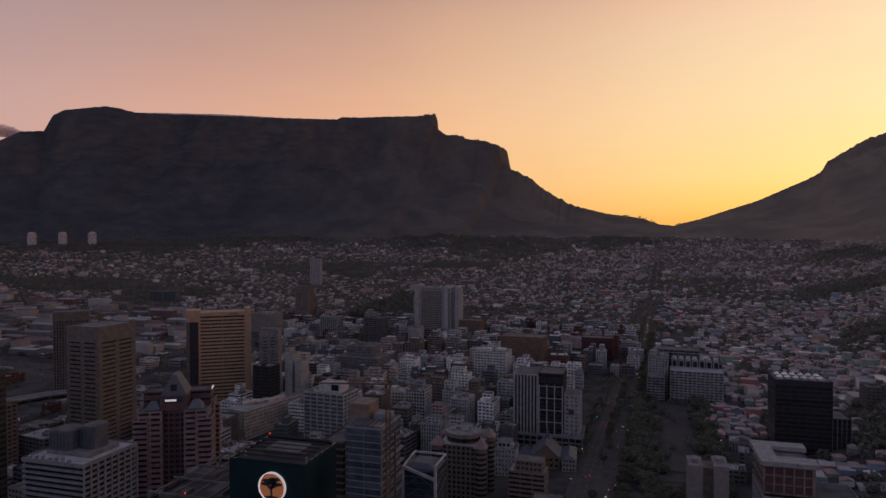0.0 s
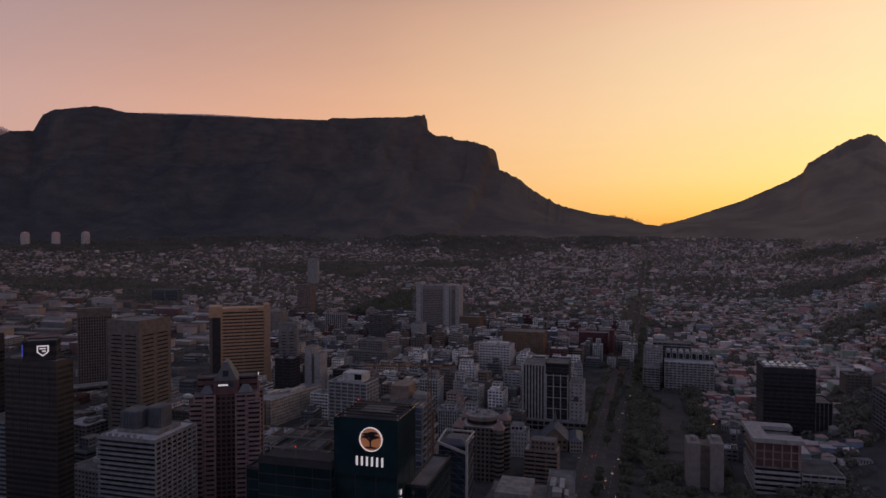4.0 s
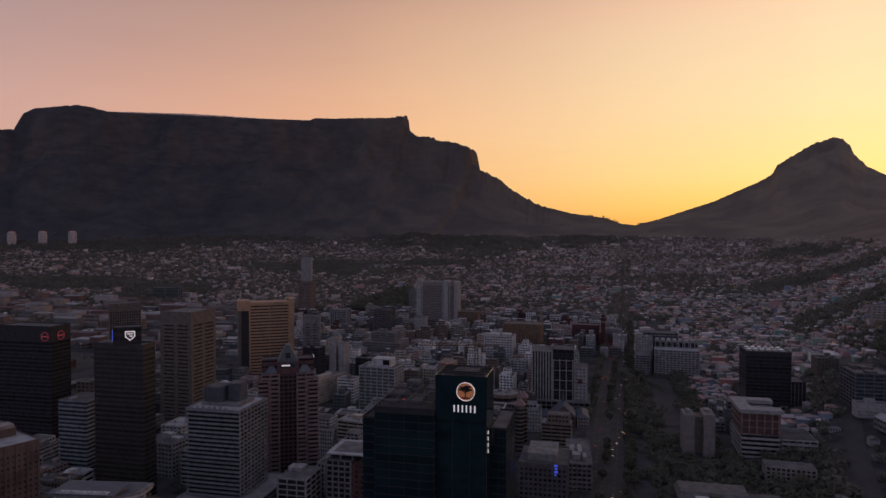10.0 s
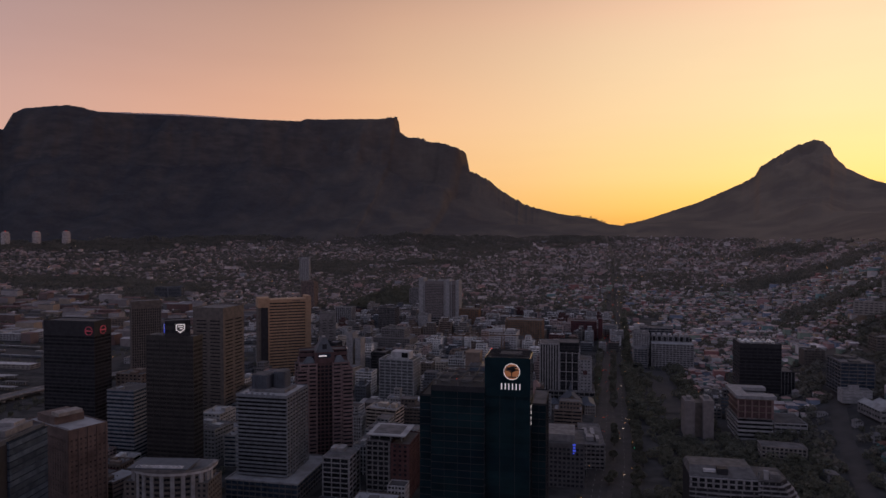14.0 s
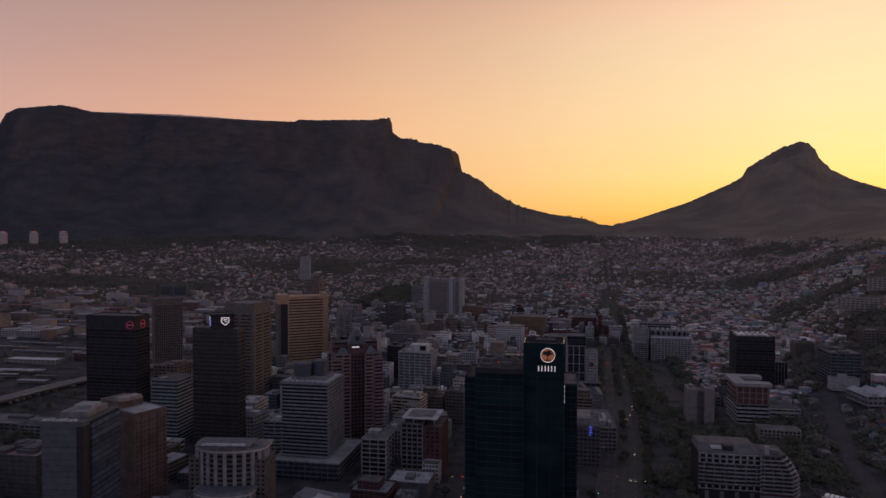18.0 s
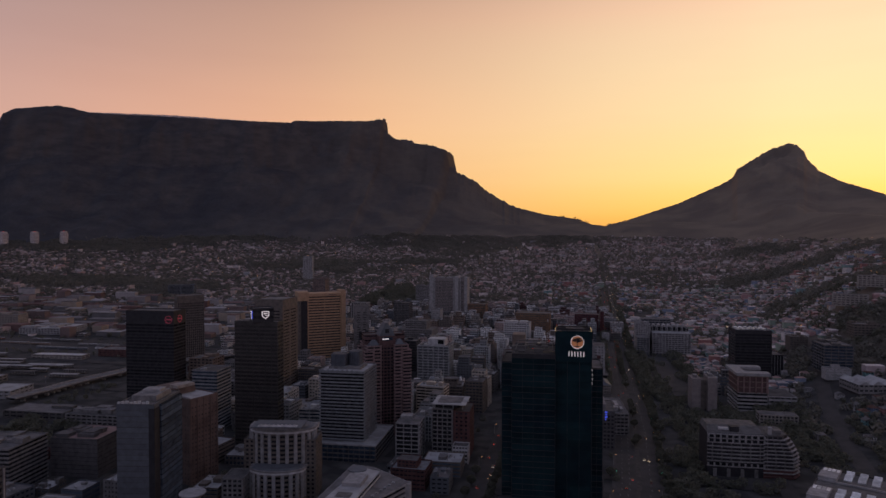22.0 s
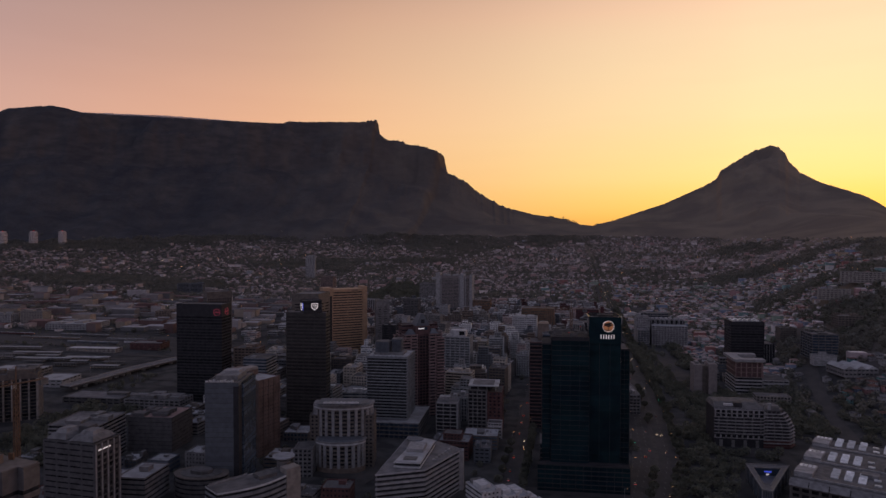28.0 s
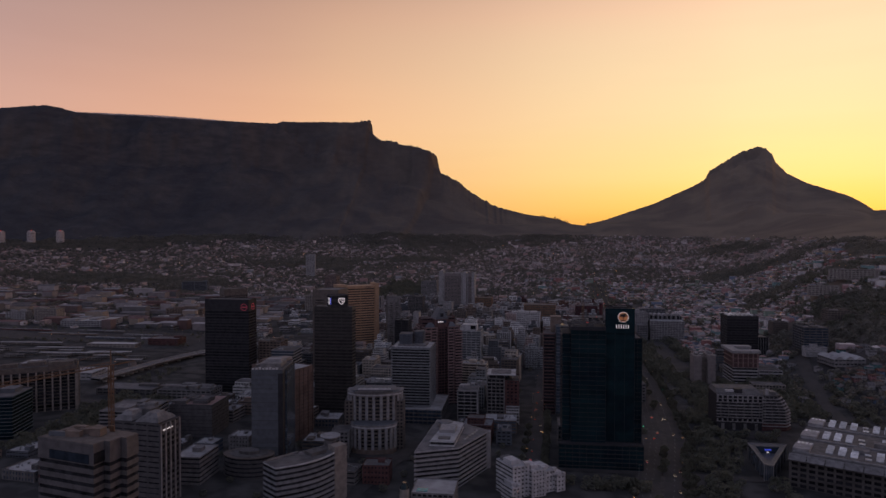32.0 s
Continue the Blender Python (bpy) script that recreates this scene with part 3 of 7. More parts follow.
def block(x, y, w, d, h, turn, wall, rng, label, glass=None, floor=3.4, bay=4.0, name="office_building", group="town blocks"):
    z = ground_z(x, y) - 1.0
    root = thing(name, x, y, z, turn, label, "building", group)
    n = max(2, round(h / floor))
    style = rng.random()
    if style < 0.30:        # ribbon windows
        shell = facade(w, d, h + 1, n, rng.uniform(0.42, 0.6), rng.uniform(8, 14), 0.5, 0.4, 1.1)
    elif style < 0.52:      # tall slots between close piers
        shell = facade(w, d, h + 1, n, rng.uniform(0.15, 0.28), rng.uniform(2.4, 3.2), rng.uniform(0.9, 1.5), 0.5, 1.6)
    else:
        shell = facade(w, d, h + 1, n, rng.uniform(0.38, 0.55), bay, rng.uniform(0.6, 1.8), 0.35, 1.1)
    part("outer_wall", shell, wall, root)
    part("glazing", Geo().box(-w / 2 + 0.3, -d / 2 + 0.3, 0.02, w / 2 - 0.3, d / 2 - 0.3, h + 0.6), glass or GLASS, root)
    roof = rng.choice((ROOFPALE, ROOFPALE, ROOFGREY, ROOFGREY, SILVERCONC))
    part("roof", Geo().box(-w / 2 + 0.05, -d / 2 + 0.05, 0, w / 2 - 0.05, d / 2 - 0.05, 0.3), roof, root, loc=(0, 0, h + 0.65))
    plant(root, rng, w, d, h + 0.7, wall if rng.random() < 0.6 else GREY, count=rng.choice((1, 2, 2)))
    units = Geo()
    for _ in range(rng.randint(5, 11)):
        a, b, q = rng.uniform(0.6, 2.2), rng.uniform(0.6, 2.0), rng.uniform(0.6, 2.0)
        ux, uy = rng.uniform(-0.44, 0.44) * w, rng.uniform(-0.44, 0.44) * d
        units.box(ux - a / 2, uy - b / 2, h + 0.95, ux + a / 2, uy + b / 2, h + 0.95 + q)
    units.beam((w * 0.2, d * 0.1, h + 0.9), (w * 0.2, d * 0.1, h + rng.uniform(3, 7)), 0.2)
    tagged(part("rooftop_plant", units, rng.choice((STEEL, ROOFPALE, GREY)), root), "small rooftop vents and air units", kind="stuff")
    return root


def poly_stack(root, poly, z0, z1, wall, glass, floor=3.6, sill=0.5, inset=0.05, roof=None, wall_top=1.0):
    """A storeyed block on any convex plan."""
    n = max(1, round((z1 - z0) / floor))
    fh = (z1 - z0) / n
    cx, cy = sum(p[0] for p in poly) / len(poly), sum(p[1] for p in poly) / len(poly)
    inner = lambda q: [(cx + (px - cx) * q, cy + (py - cy) * q) for px, py in poly]
    band = Geo().prism(poly, 0, fh * sill).mesh("storey_band", wall)
    row = Geo().prism(inner(1 - inset), 0, fh * (1 - sill)).mesh("window_band", glass)
    for i in range(n):
        part("storey_band", band, None, root, loc=(0, 0, z0 + i * fh))
        part("window_band", row, None, root, loc=(0, 0, z0 + i * fh + fh * sill))
    part("top_band", Geo().prism(poly, 0, wall_top), wall, root, loc=(0, 0, z1))
    part("roof", Geo().prism(inner(0.97), 0, 0.3), roof or ROOFGREY, root, loc=(0, 0, z1 + wall_top))


def house_geo(wg, rg, x, y, z, w, d, h, turn, kind, rise):
    c, s = math.cos(turn), math.sin(turn)
    P = lambda a, b, q: (x + a * c - b * s, y + a * s + b * c, z + q)
    n = len(wg.v)
    hw, hd = w / 2, d / 2
    wg.v += [P(-hw, -hd, -2), P(hw, -hd, -2), P(hw, hd, -2), P(-hw, hd, -2), P(-hw, -hd, h), P(hw, -hd, h), P(hw, hd, h), P(-hw, hd, h)]
    wg.f += [tuple(n + i for i in q) for q in ((0, 1, 5, 4), (1, 2, 6, 5), (2, 3, 7, 6), (3, 0, 4, 7), (4, 5, 6, 7))]
    n = len(rg.v)
    e = 0.5
    a, b = hw + e, hd + e
    if kind == "flat":
        rg.v += [P(-hw + .3, -hd + .3, h + .02), P(hw - .3, -hd + .3, h + .02), P(hw - .3, hd - .3, h + .02), P(-hw + .3, hd - .3, h + .02), P(-hw + .3, -hd + .3, h + .5), P(hw - .3, -hd + .3, h + .5), P(hw - .3, hd - .3, h + .5), P(-hw + .3, hd - .3, h + .5)]
        rg.f += [tuple(n + i for i in q) for q in ((0, 1, 5, 4), (1, 2, 6, 5), (2, 3, 7, 6), (3, 0, 4, 7), (4, 5, 6, 7))]
    else:
        i = hd * 0.9 if kind == "hip" else -0.1
        rg.v += [P(-a, -b, h), P(a, -b, h), P(a, b, h), P(-a, b, h), P(-a + i, 0, h + rise), P(a - i, 0, h + rise)]
        rg.f += [tuple(n + k for k in q) for q in ((0, 1, 5, 4), (2, 3, 4, 5), (1, 2, 5), (3, 0, 4), (3, 2, 1, 0))]


R = random.Random(7)

# ---- landmark buildings ----
def teal_tower():
    root = thing("bank_tower", 0, -46, 0, 0, "dark teal glass tower with a lit round emblem and sign", "skyscraper")
    take(3, -36, 88, 90, 0)
    stack(root, 30, 42, 0, 122, BLACKCLAD, TEALGLASS, floor=4.0, sill=0.1, inset=0.06, pier=7.5, pier_w=0.2, ox=-11.3, oy=17, crown=2, roof=ASPHALT)
    stack(root, 7, 38, 0, 116, BLACKCLAD, TEALGLASS, floor=4.0, sill=0.1, inset=0.06, ox=-29.9, oy=18, roof=ASPHALT)
    stack(root, 25, 22, 0, 138, TEALGLASS, TEALGLASS, floor=4.0, sill=0.1, inset=0.06, pier=8.3, pier_w=0.25, ox=16, oy=10.4, crown=18, roof=ASPHALT, pier_mat=BLACKCLAD)
    stack(root, 8, 36, 0, 111, BLACKCLAD, TEALGLASS, floor=4.0, sill=0.1, inset=0.06, pier=4, pier_w=0.2, ox=32.6, oy=28)
    stack(root, 74, 30, 0, 24, DARKGREY, TEALGLASS, floor=4.0, sill=0.3, inset=0.2, pier=6, pier_w=0.6, ox=2, oy=48)
    stack(root, 72, 9, 0, 22, BLACKCLAD, TEALGLASS, floor=4.0, sill=0.22, inset=0.2, pier=6, pier_w=0.35, ox=-1, oy=-7.5, roof=BLACKCLAD)
    part("sign_panel", Geo().box(3.6, -1.0, 118, 28.4, -0.66, 138.5), TEALGLASS, root)
    s = part("emblem", Geo().disc_y(18.5, -1.7, -1.05, 131.8, 4.0), SIGNORANGE, root, "lit orange disc with a dark tree-like shape")
    part("emblem_ring", Geo().disc_y(18.5, -1.8, -1.1, 131.8, 4.5, 4.2), SIGNWHITE, s)
    crown = Geo()
    for a, b, rx, rz in ((-0.7, 1.9, 2.5, 0.62), (1.0, 2.5, 1.9, 0.55), (1.9, 1.1, 1.7, 0.5), (-2.0, 0.9, 1.6, 0.46), (0.2, 1.2, 1.5, 0.5), (0.6, 0.4, 1.3, 0.3), (0, -2.9, 2.4, 0.35)):
        crown.oval_y(18.5 + a, -1.9, -1.74, 131.8 + b, rx, rz)
    for p, q in (((0, -2.7), (-0.1, -0.6)), ((-0.1, -0.6), (-1.6, 0.8)), ((-0.1, -0.6), (1.5, 1.0)), ((-0.1, -0.6), (0.2, 1.2)), ((-0.1, -0.6), (0.9, 0.4))):
        crown.beam((18.5 + p[0], -1.82, 131.8 + p[1]), (18.5 + q[0], -1.82, 131.8 + q[1]), 0.42)
    part("emblem_shape", crown, BLACKCLAD, s)
    for x, top in ((12.9, 125.2), (14.9, 125.2), (16.9, 125.2), (18.9, 125.2), (20.9, 125.2), (22.9, 125.2)):
        part("sign_bar", Geo().box(x - 0.3, -1.7, 121.9, x + 0.3, -1.05, top), SIGNWHITE, root, "lit plain white sign bar")
    for z in (102, 105, 108, 111):
        part("side_sign_bar", Geo().box(28.62, 2, z, 28.9, 3.4, z + 1.6), SIGNWHITE, root)
    for x, y in ((-25, 3), (-10, 30), (-24, 32), (6, 4), (27, 4)):
        z = 138.2 if x > 4 else 122.2
        part("beacon", Geo().box(x - 0.25, y - 0.25, z, x + 0.25, y + 0.25, z + 1.6), STEEL, root)
    for x in (-24, -17.5, -11, -4.5, 1.5):
        part("roof_beam", Geo().box(x, -2.5, 125.2, x + 0.5, 36, 125.8), DARKGREY, root)
    for y in (-2.5, 10, 22, 35.5):
        part("roof_beam", Geo().box(-25.5, y, 125.85, 3, y + 0.5, 126.4), DARKGREY, root)
    for x, y in ((-25, -2), (-25, 35), (2.4, 35), (-11.3, -2), (-11.3, 35)):
        part("roof_post", Geo().box(x - 0.3, y - 0.3, 122.2, x + 0.3, y + 0.3, 125.2), DARKGREY, root)
    for x, y in ((-12, -1.5), (-1, 34), (4.6, 20.5)):
        z = 126.4 if x < 4 else 140.2
        part("warning_lamp", Geo().box(x - 0.18, y - 0.18, z, x + 0.18, y + 0.18, z + 0.35), LAMPRED, root, "small red warning lamp")
    for i in range(6):
        part("roof_beam", Geo().box(4.5, 1.5 + i * 3.6, 139.6, 27.5, 1.9 + i * 3.6, 140.2), BLACKCLAD, root)
    for x, y, w, d, h in ((-22, 22, 12, 6, 2.5), (-8, 12, 6, 8, 2.0), (-20, 8, 5, 4, 1.5), (-4, 28, 5, 5, 2.2), (-15, 33, 8, 3, 1.6), (17, 11, 12, 9, 2)):
        z = 138 if x > 4 else 122
        part("plant_room", Geo().box(x - w / 2, y - d / 2, z, x + w / 2, y + d / 2, z + h), DARKGREY, root)


def striped_tower():
    root = thing("office_tower", -189, 88.5, 0, 0, "grey office tower with dark horizontal window bands on a podium", "skyscraper")
    take(-184, 90, 62, 70, 0)
    stack(root, 60, 66, 0, 16, DARKGREY, NAVYGLASS, floor=4, sill=0.3, pier=5, pier_w=0.4, ox=5, oy=2, roof=ROOFPALE)
    part("podium_parapet", ring(60.4, 66.4, 1.0, 16.0, 17.2), PALECONC, root, "pale podium parapet", (5, 2, 0))
    stack(root, 43, 41, 17.3, 80, SILVERCONC, DARKGLASS, floor=3.0, sill=0.38, inset=1.3, roof=ROOFPALE, crown=1.2)
    for k in range(9):          # fins that stand proud of the bands on the sunlit-side front
        part("fin", Geo().box(-0.28, -0.5, 17.3, 0.28, 0.5, 80), SILVERCONC, root, loc=(21.8, -20 + k * 5.0, 0))
    part("deck_room", Geo().box(-16, -9, 80.3, 15, 13, 82.6), GREY, root)
    for ox, oy, w, d, top in ((-7.5, -1, 15, 15, 93.5), (6.5, 4, 11, 13, 95.5)):
        c = 2.6
        plan = [(-w / 2 + c, -d / 2), (w / 2 - c, -d / 2), (w / 2 - 0.7, -d / 2 + 0.7), (w / 2, -d / 2 + c), (w / 2, d / 2 - c), (w / 2 - c, d / 2), (-w / 2 + c, d / 2), (-w / 2, d / 2 - c), (-w / 2, -d / 2 + c), (-w / 2 + 0.7, -d / 2 + 0.7)]
        house = part("lift_housing", Geo().prism(plan, 82.6, top), SLATE, root, "ribbed slate-blue lift housing", (ox, oy, 0))
        for k in range(6):
            part("rib", Geo().box(-w / 2 + 1.3 + k * (w - 3) / 5, -d / 2 - 0.5, 82.6, -w / 2 + 1.9 + k * (w - 3) / 5, -d / 2 + 0.05, top - 1.0), SLATE, house)
        part("housing_cap", Geo().prism([(a * 0.94, b * 0.94) for a, b in plan], top, top + 0.5, 0.95), ROOFGREY, house)
    for k in range(7):
        part("vent", Geo().box(-19 + k * 4.6, -18.5, 80.3, -17.4 + k * 4.6, -17, 81.6 + (k % 3) * 0.5), STEEL, root)


def black_tower():
    root = thing("office_tower", -440, 169, 0, 0, "black glass office tower with two red ring logos", "skyscraper")
    take(-440, 169, 60, 28, 0)
    stack(root, 58, 24, 0, 120, BLACKCLAD, DARKGLASS, floor=3.7, sill=0.4, inset=0.05, pier=4.8, pier_w=0.2, crown=14)
    for z in (111.5,):
        r1 = part("ring_logo", Geo().disc_y(23, -12.5, -12.1, z, 4.2, 3.75), SIGNRED, root, "lit red ring logo")
        part("logo_bar", Geo().box(20, -12.5, z - 0.5, 26, -12.15, z + 0.5), SIGNRED, r1)
        r2 = part("ring_logo", Geo().disc_y(0, -0.5, -0.1, 0, 4.2, 3.75), SIGNRED, root, "lit red ring logo", (29.05, 0, z), 90)
        part("logo_bar", Geo().box(-3, -0.5, -0.5, 3, -0.15, 0.5), SIGNRED, r2)


def shield_tower():
    root = thing("bank_tower", -280, 92, 0, 0, "dark brown glass bank tower with lit shield signs on its crown", "skyscraper")
    take(-280, 92, 48, 20, 0)
    stack(root, 44, 14, 0, 121, material("dark_bronze", (0.068, 0.059, 0.055), 0.5, alt=(0.04, 0.036, 0.034), scale=0.12, var=0.35), material("bronze_glass", (0.050, 0.046, 0.045), 0.25, alt=(0.03, 0.028, 0.028), scale=0.2, var=0.4, bump=0, obj=0.3), floor=3.7, sill=0.42, inset=0.25, pier=6.5, pier_w=0.3, crown=3)
    stack(root, 20, 15, 121.3, 134, BLACKCLAD, DARKGLASS, floor=6.5, sill=0.5, inset=0.1, ox=3, turn=35)
    c, n = math.cos(radians(35)), math.sin(radians(35))

    def shield(px, py, turn):
        plate = Geo().prism([(-3.6, -3.2), (3.6, -3.2), (3.6, 1.4), (0, 4.4), (-3.6, 1.4)], 0, 0.4)
        ob = part("shield_sign", plate, SIGNWHITE, root, "lit white shield-shaped sign", (3 + px * c - py * n, px * n + py * c, 128.6))
        ob.rotation_euler = (radians(-90), 0, radians(turn))
        inner = Geo().prism([(-2.7, -2.3), (2.7, -2.3), (2.7, 1.0), (0, 3.2), (-2.7, 1.0)], 0.42, 0.55)
        part("shield_field", inner, BLACKCLAD, ob)
        part("shield_bars", Geo().box(-1.9, -1.5, 0.56, 1.9, -0.6, 0.7).box(-1.9, 0.2, 0.56, 0.4, 1.1, 0.7), SIGNWHITE, ob)
    shield(2.0, -7.6, 215)
    shield(-10.1, -1.0, 125)
    px, py = -10.25, -6.6
    part("blue_strip", Geo().box(-0.3, -0.5, 125, 0.3, 0.5, 132.5), SIGNBLUE, root, "lit blue strip sign", (3 + px * c - py * n, px * n + py * c, 0), 35)
    for k in range(5):
        part("roof_unit", Geo().box(-20 + k * 2.6, -4, 121.3, -18.4 + k * 2.6, 3, 122.6), GREY, root)


def slit_tower(x, y, w, d, h, turn, wall, label, sill=0.62, ribs=0.0):
    root = thing("office_tower", x, y, ground_z(x, y) - 0.5, turn, label, "skyscraper")
    take(x, y, w, d, turn)
    stack(root, w, d, 0, h, wall, DARKGLASS, floor=3.8, sill=sill, inset=0.4, crown=h * 0.1, pier=ribs or w, pier_w=1.2 if ribs else 4.0, pier_out=0.5 if ribs else 0.05, far=True)
    return root


def gold_tower():
    x, y = -349, 450
    root = thing("office_tower", x, y, ground_z(x, y) - 0.5, 34, "gold-clad office tower with close horizontal louvre bands", "skyscraper")
    take(x, y, 70, 34, 40)
    stack(root, 50, 22, 0, 106, GOLD, BLACKCLAD, floor=4.0, sill=0.5, inset=0.8, ox=4, far=True)
    part("corner_pylon", Geo().box(29, -13, 0, 36, 12.5, 114), GOLD, root, "plain gold corner pylon")
    part("dark_bay", Geo().box(-32, -12.2, 0, -22.5, 12, 100), BLACKCLAD, root)
    part("side_wall", Geo().box(-35.5, -11.5, 0, -32.0, 12.5, 100), BROWN, root)
    part("pylon_cap", Geo().box(-36, -13, 100, -20.5, 13, 113), GOLD, root, "plain gold cap over the dark bay")
    part("gold_rib", Geo().box(-22.5, -12.6, 0, -20.8, -10.8, 100), GOLD, root)
    part("cornice", Geo().box(-20.5, -12.2, 106.2, 29, 12.2, 110.5), GOLD, root)
    for k in range(5):
        part("roof_sign_bar", Geo().box(10 + k * 2.4, -12.5, 107.2, 11.4 + k * 2.4, -12.25, 109.2), BROWN, root)


def twin_tower():
    x, y = -171, 152
    root = thing("hotel_tower", x, y, 0, 27, "pink-brown granite tower with stepped corners and a gabled top", "skyscraper")
    take(x, y, 48, 48, 0)
    for sx in (-1, 1):
        for sy in (-1, 1):
            stack(root, 15, 16, 0, 93, PINKBROWN, DARKGLASS, floor=3.4, sill=0.5, inset=0.9, ox=sx * 14, oy=sy * 12, pier=7.2, pier_w=1.1, pier_out=-0.5)
            stack(root, 9, 9, 0, 88, PINKBROWN, DARKGLASS, floor=3.4, sill=0.5, inset=0.7, ox=sx * 19.5, oy=sy * 17.5)
            part("corner_cap", Geo().prism([(-5, -5), (5, -5), (5, 5), (-5, 5)], 94.1, 98.8, 0.4), BLUEGREY, root, "small grey hipped cap", (sx * 13, sy * 12, 0))
    stack(root, 15, 31, 0, 98, MAROON, DARKGLASS, floor=3.4, sill=0.35, inset=0.3, pier=3.7, pier_w=0.9, pier_out=0.2)
    stack(root, 42, 15, 93.5, 102.5, MAROON, DARKGLASS, floor=4.5, sill=0.72, inset=0.3, oy=2)
    part("head_wall", Geo().box(-8.5, -16.4, 93, 8.5, -4, 103), MAROON, root)
    g = Geo()
    g.v += [(-8, -16.8, 103.2), (8, -16.8, 103.2), (1.4, -14.5, 116), (-1.4, -14.5, 116), (-8, 2, 103.2), (8, 2, 103.2), (1.4, -2, 116), (-1.4, -2, 116)]
    g.f += [(0, 1, 2, 3), (1, 5, 6, 2), (5, 4, 7, 6), (4, 0, 3, 7), (3, 2, 6, 7), (4, 5, 1, 0)]
    part("gable", g, BLUEGREY, root, "grey steep hipped rooftop frame")
    part("gable_window", Geo().box(-1.9, -16.6, 106, 1.9, -14.6, 110), DARKGLASS, root)
    part("sign_bar", Geo().box(-5.2, -17.0, 99.4, 1.6, -16.6, 100.6), SIGNWHITE, root, "lit plain white sign bar")
    part("sign_field", Geo().box(-5.8, -16.75, 98.4, 5.4, -16.45, 101.8), NAVYGLASS, root)
    part("sign_bar", Geo().box(21.1, -2.0, 103.0, 21.5, 4.5, 104.4), SIGNWHITE, root, "lit plain white sign bar")
    part("sign_post", Geo().box(20.6, -3, 102.6, 21.0, 5.5, 105), MAROON, root)


def pale_glass_tower():
    x, y = -289, -71
    root = thing("office_tower", x, y, 0, 8, "grey glass office tower with a blue glass side", "skyscraper")
    take(x, y, 32, 46, 8)
    stack(root, 27, 42, 0, 86, PALEGLASS, BLUEGREY, floor=3.9, sill=0.16, inset=0.12, roof=ROOFGREY)
    stack(root, 2.0, 34, 0, 84, NAVYGLASS, BLUEGLASS, floor=3.9, sill=0.2, inset=0.06, ox=14.2, oy=4.0)
    part("corner_slot", Geo().box(9.5, -21.25, 0, 13.6, -20.9, 84), BLACKCLAD, root, "black glass corner strip")
    part("slot_side", Geo().box(13.52, -21, 0, 13.75, -13, 84), BLACKCLAD, root)
    fittings = Geo()
    for i in range(8):
        fittings.box(-13 + i * 2.9, -20.6, 87.2, -11.0 + i * 2.9, -19.4, 88.4 + (i % 3) * 0.4)
    part("roof_frame", fittings, WHITE, root, "row of white roof fittings")
    part("plant_room", Geo().box(-9, -8, 86.3, 9, 16, 90), GREY, root)
    part("plant_room", Geo().box(-6, 2, 90, 7, 12, 92), PALECONC, root)


def peach_tower():
    x, y = -309, 5
    root = thing("office_tower", x, y, 0, -22, "brown office tower with a stepped roof block", "skyscraper")
    take(x, y, 56, 28, -22)
    brown = material("rust_precast", (0.18, 0.128, 0.112), 0.85, var=0.25, scale=0.1)
    panes = material("brown_glass", (0.088, 0.064, 0.057), 0.3, var=0.4, bump=0, obj=0.4)
    stack(root, 56, 28, 0, 71, brown, panes, floor=3.6, sill=0.62, inset=0.25, pier=3.6, pier_w=1.7, pier_out=0.1, roof=ROOFPALE, crown=6)
    for k in range(5):
        part("side_rib", Geo().box(28.0, -13.6 + k * 6.5, 0, 28.7, -12.4 + k * 6.5, 71), brown, root)
    part("plant_room", Geo().box(-20, -11, 71.3, 4, 10, 77), brown, root)
    part("plant_room", Geo().box(-4, -9, 77, 6, 8, 79.5), CREAM, root, "pale lift room")
    part("roof_wall", Geo().box(8, -13, 71.3, 27, -12.4, 73), PALECONC, root)


def arc(w, d, k, front=1.0):
    """Plan with a bowed front towards -y."""
    pts = [(w / 2 * math.sin(a), d * (0.35 - 0.65 * math.cos(a) * front)) for a in np.linspace(-math.pi / 2, math.pi / 2, k)]
    return pts + [(w / 2, d * 0.6), (-w / 2, d * 0.6)]


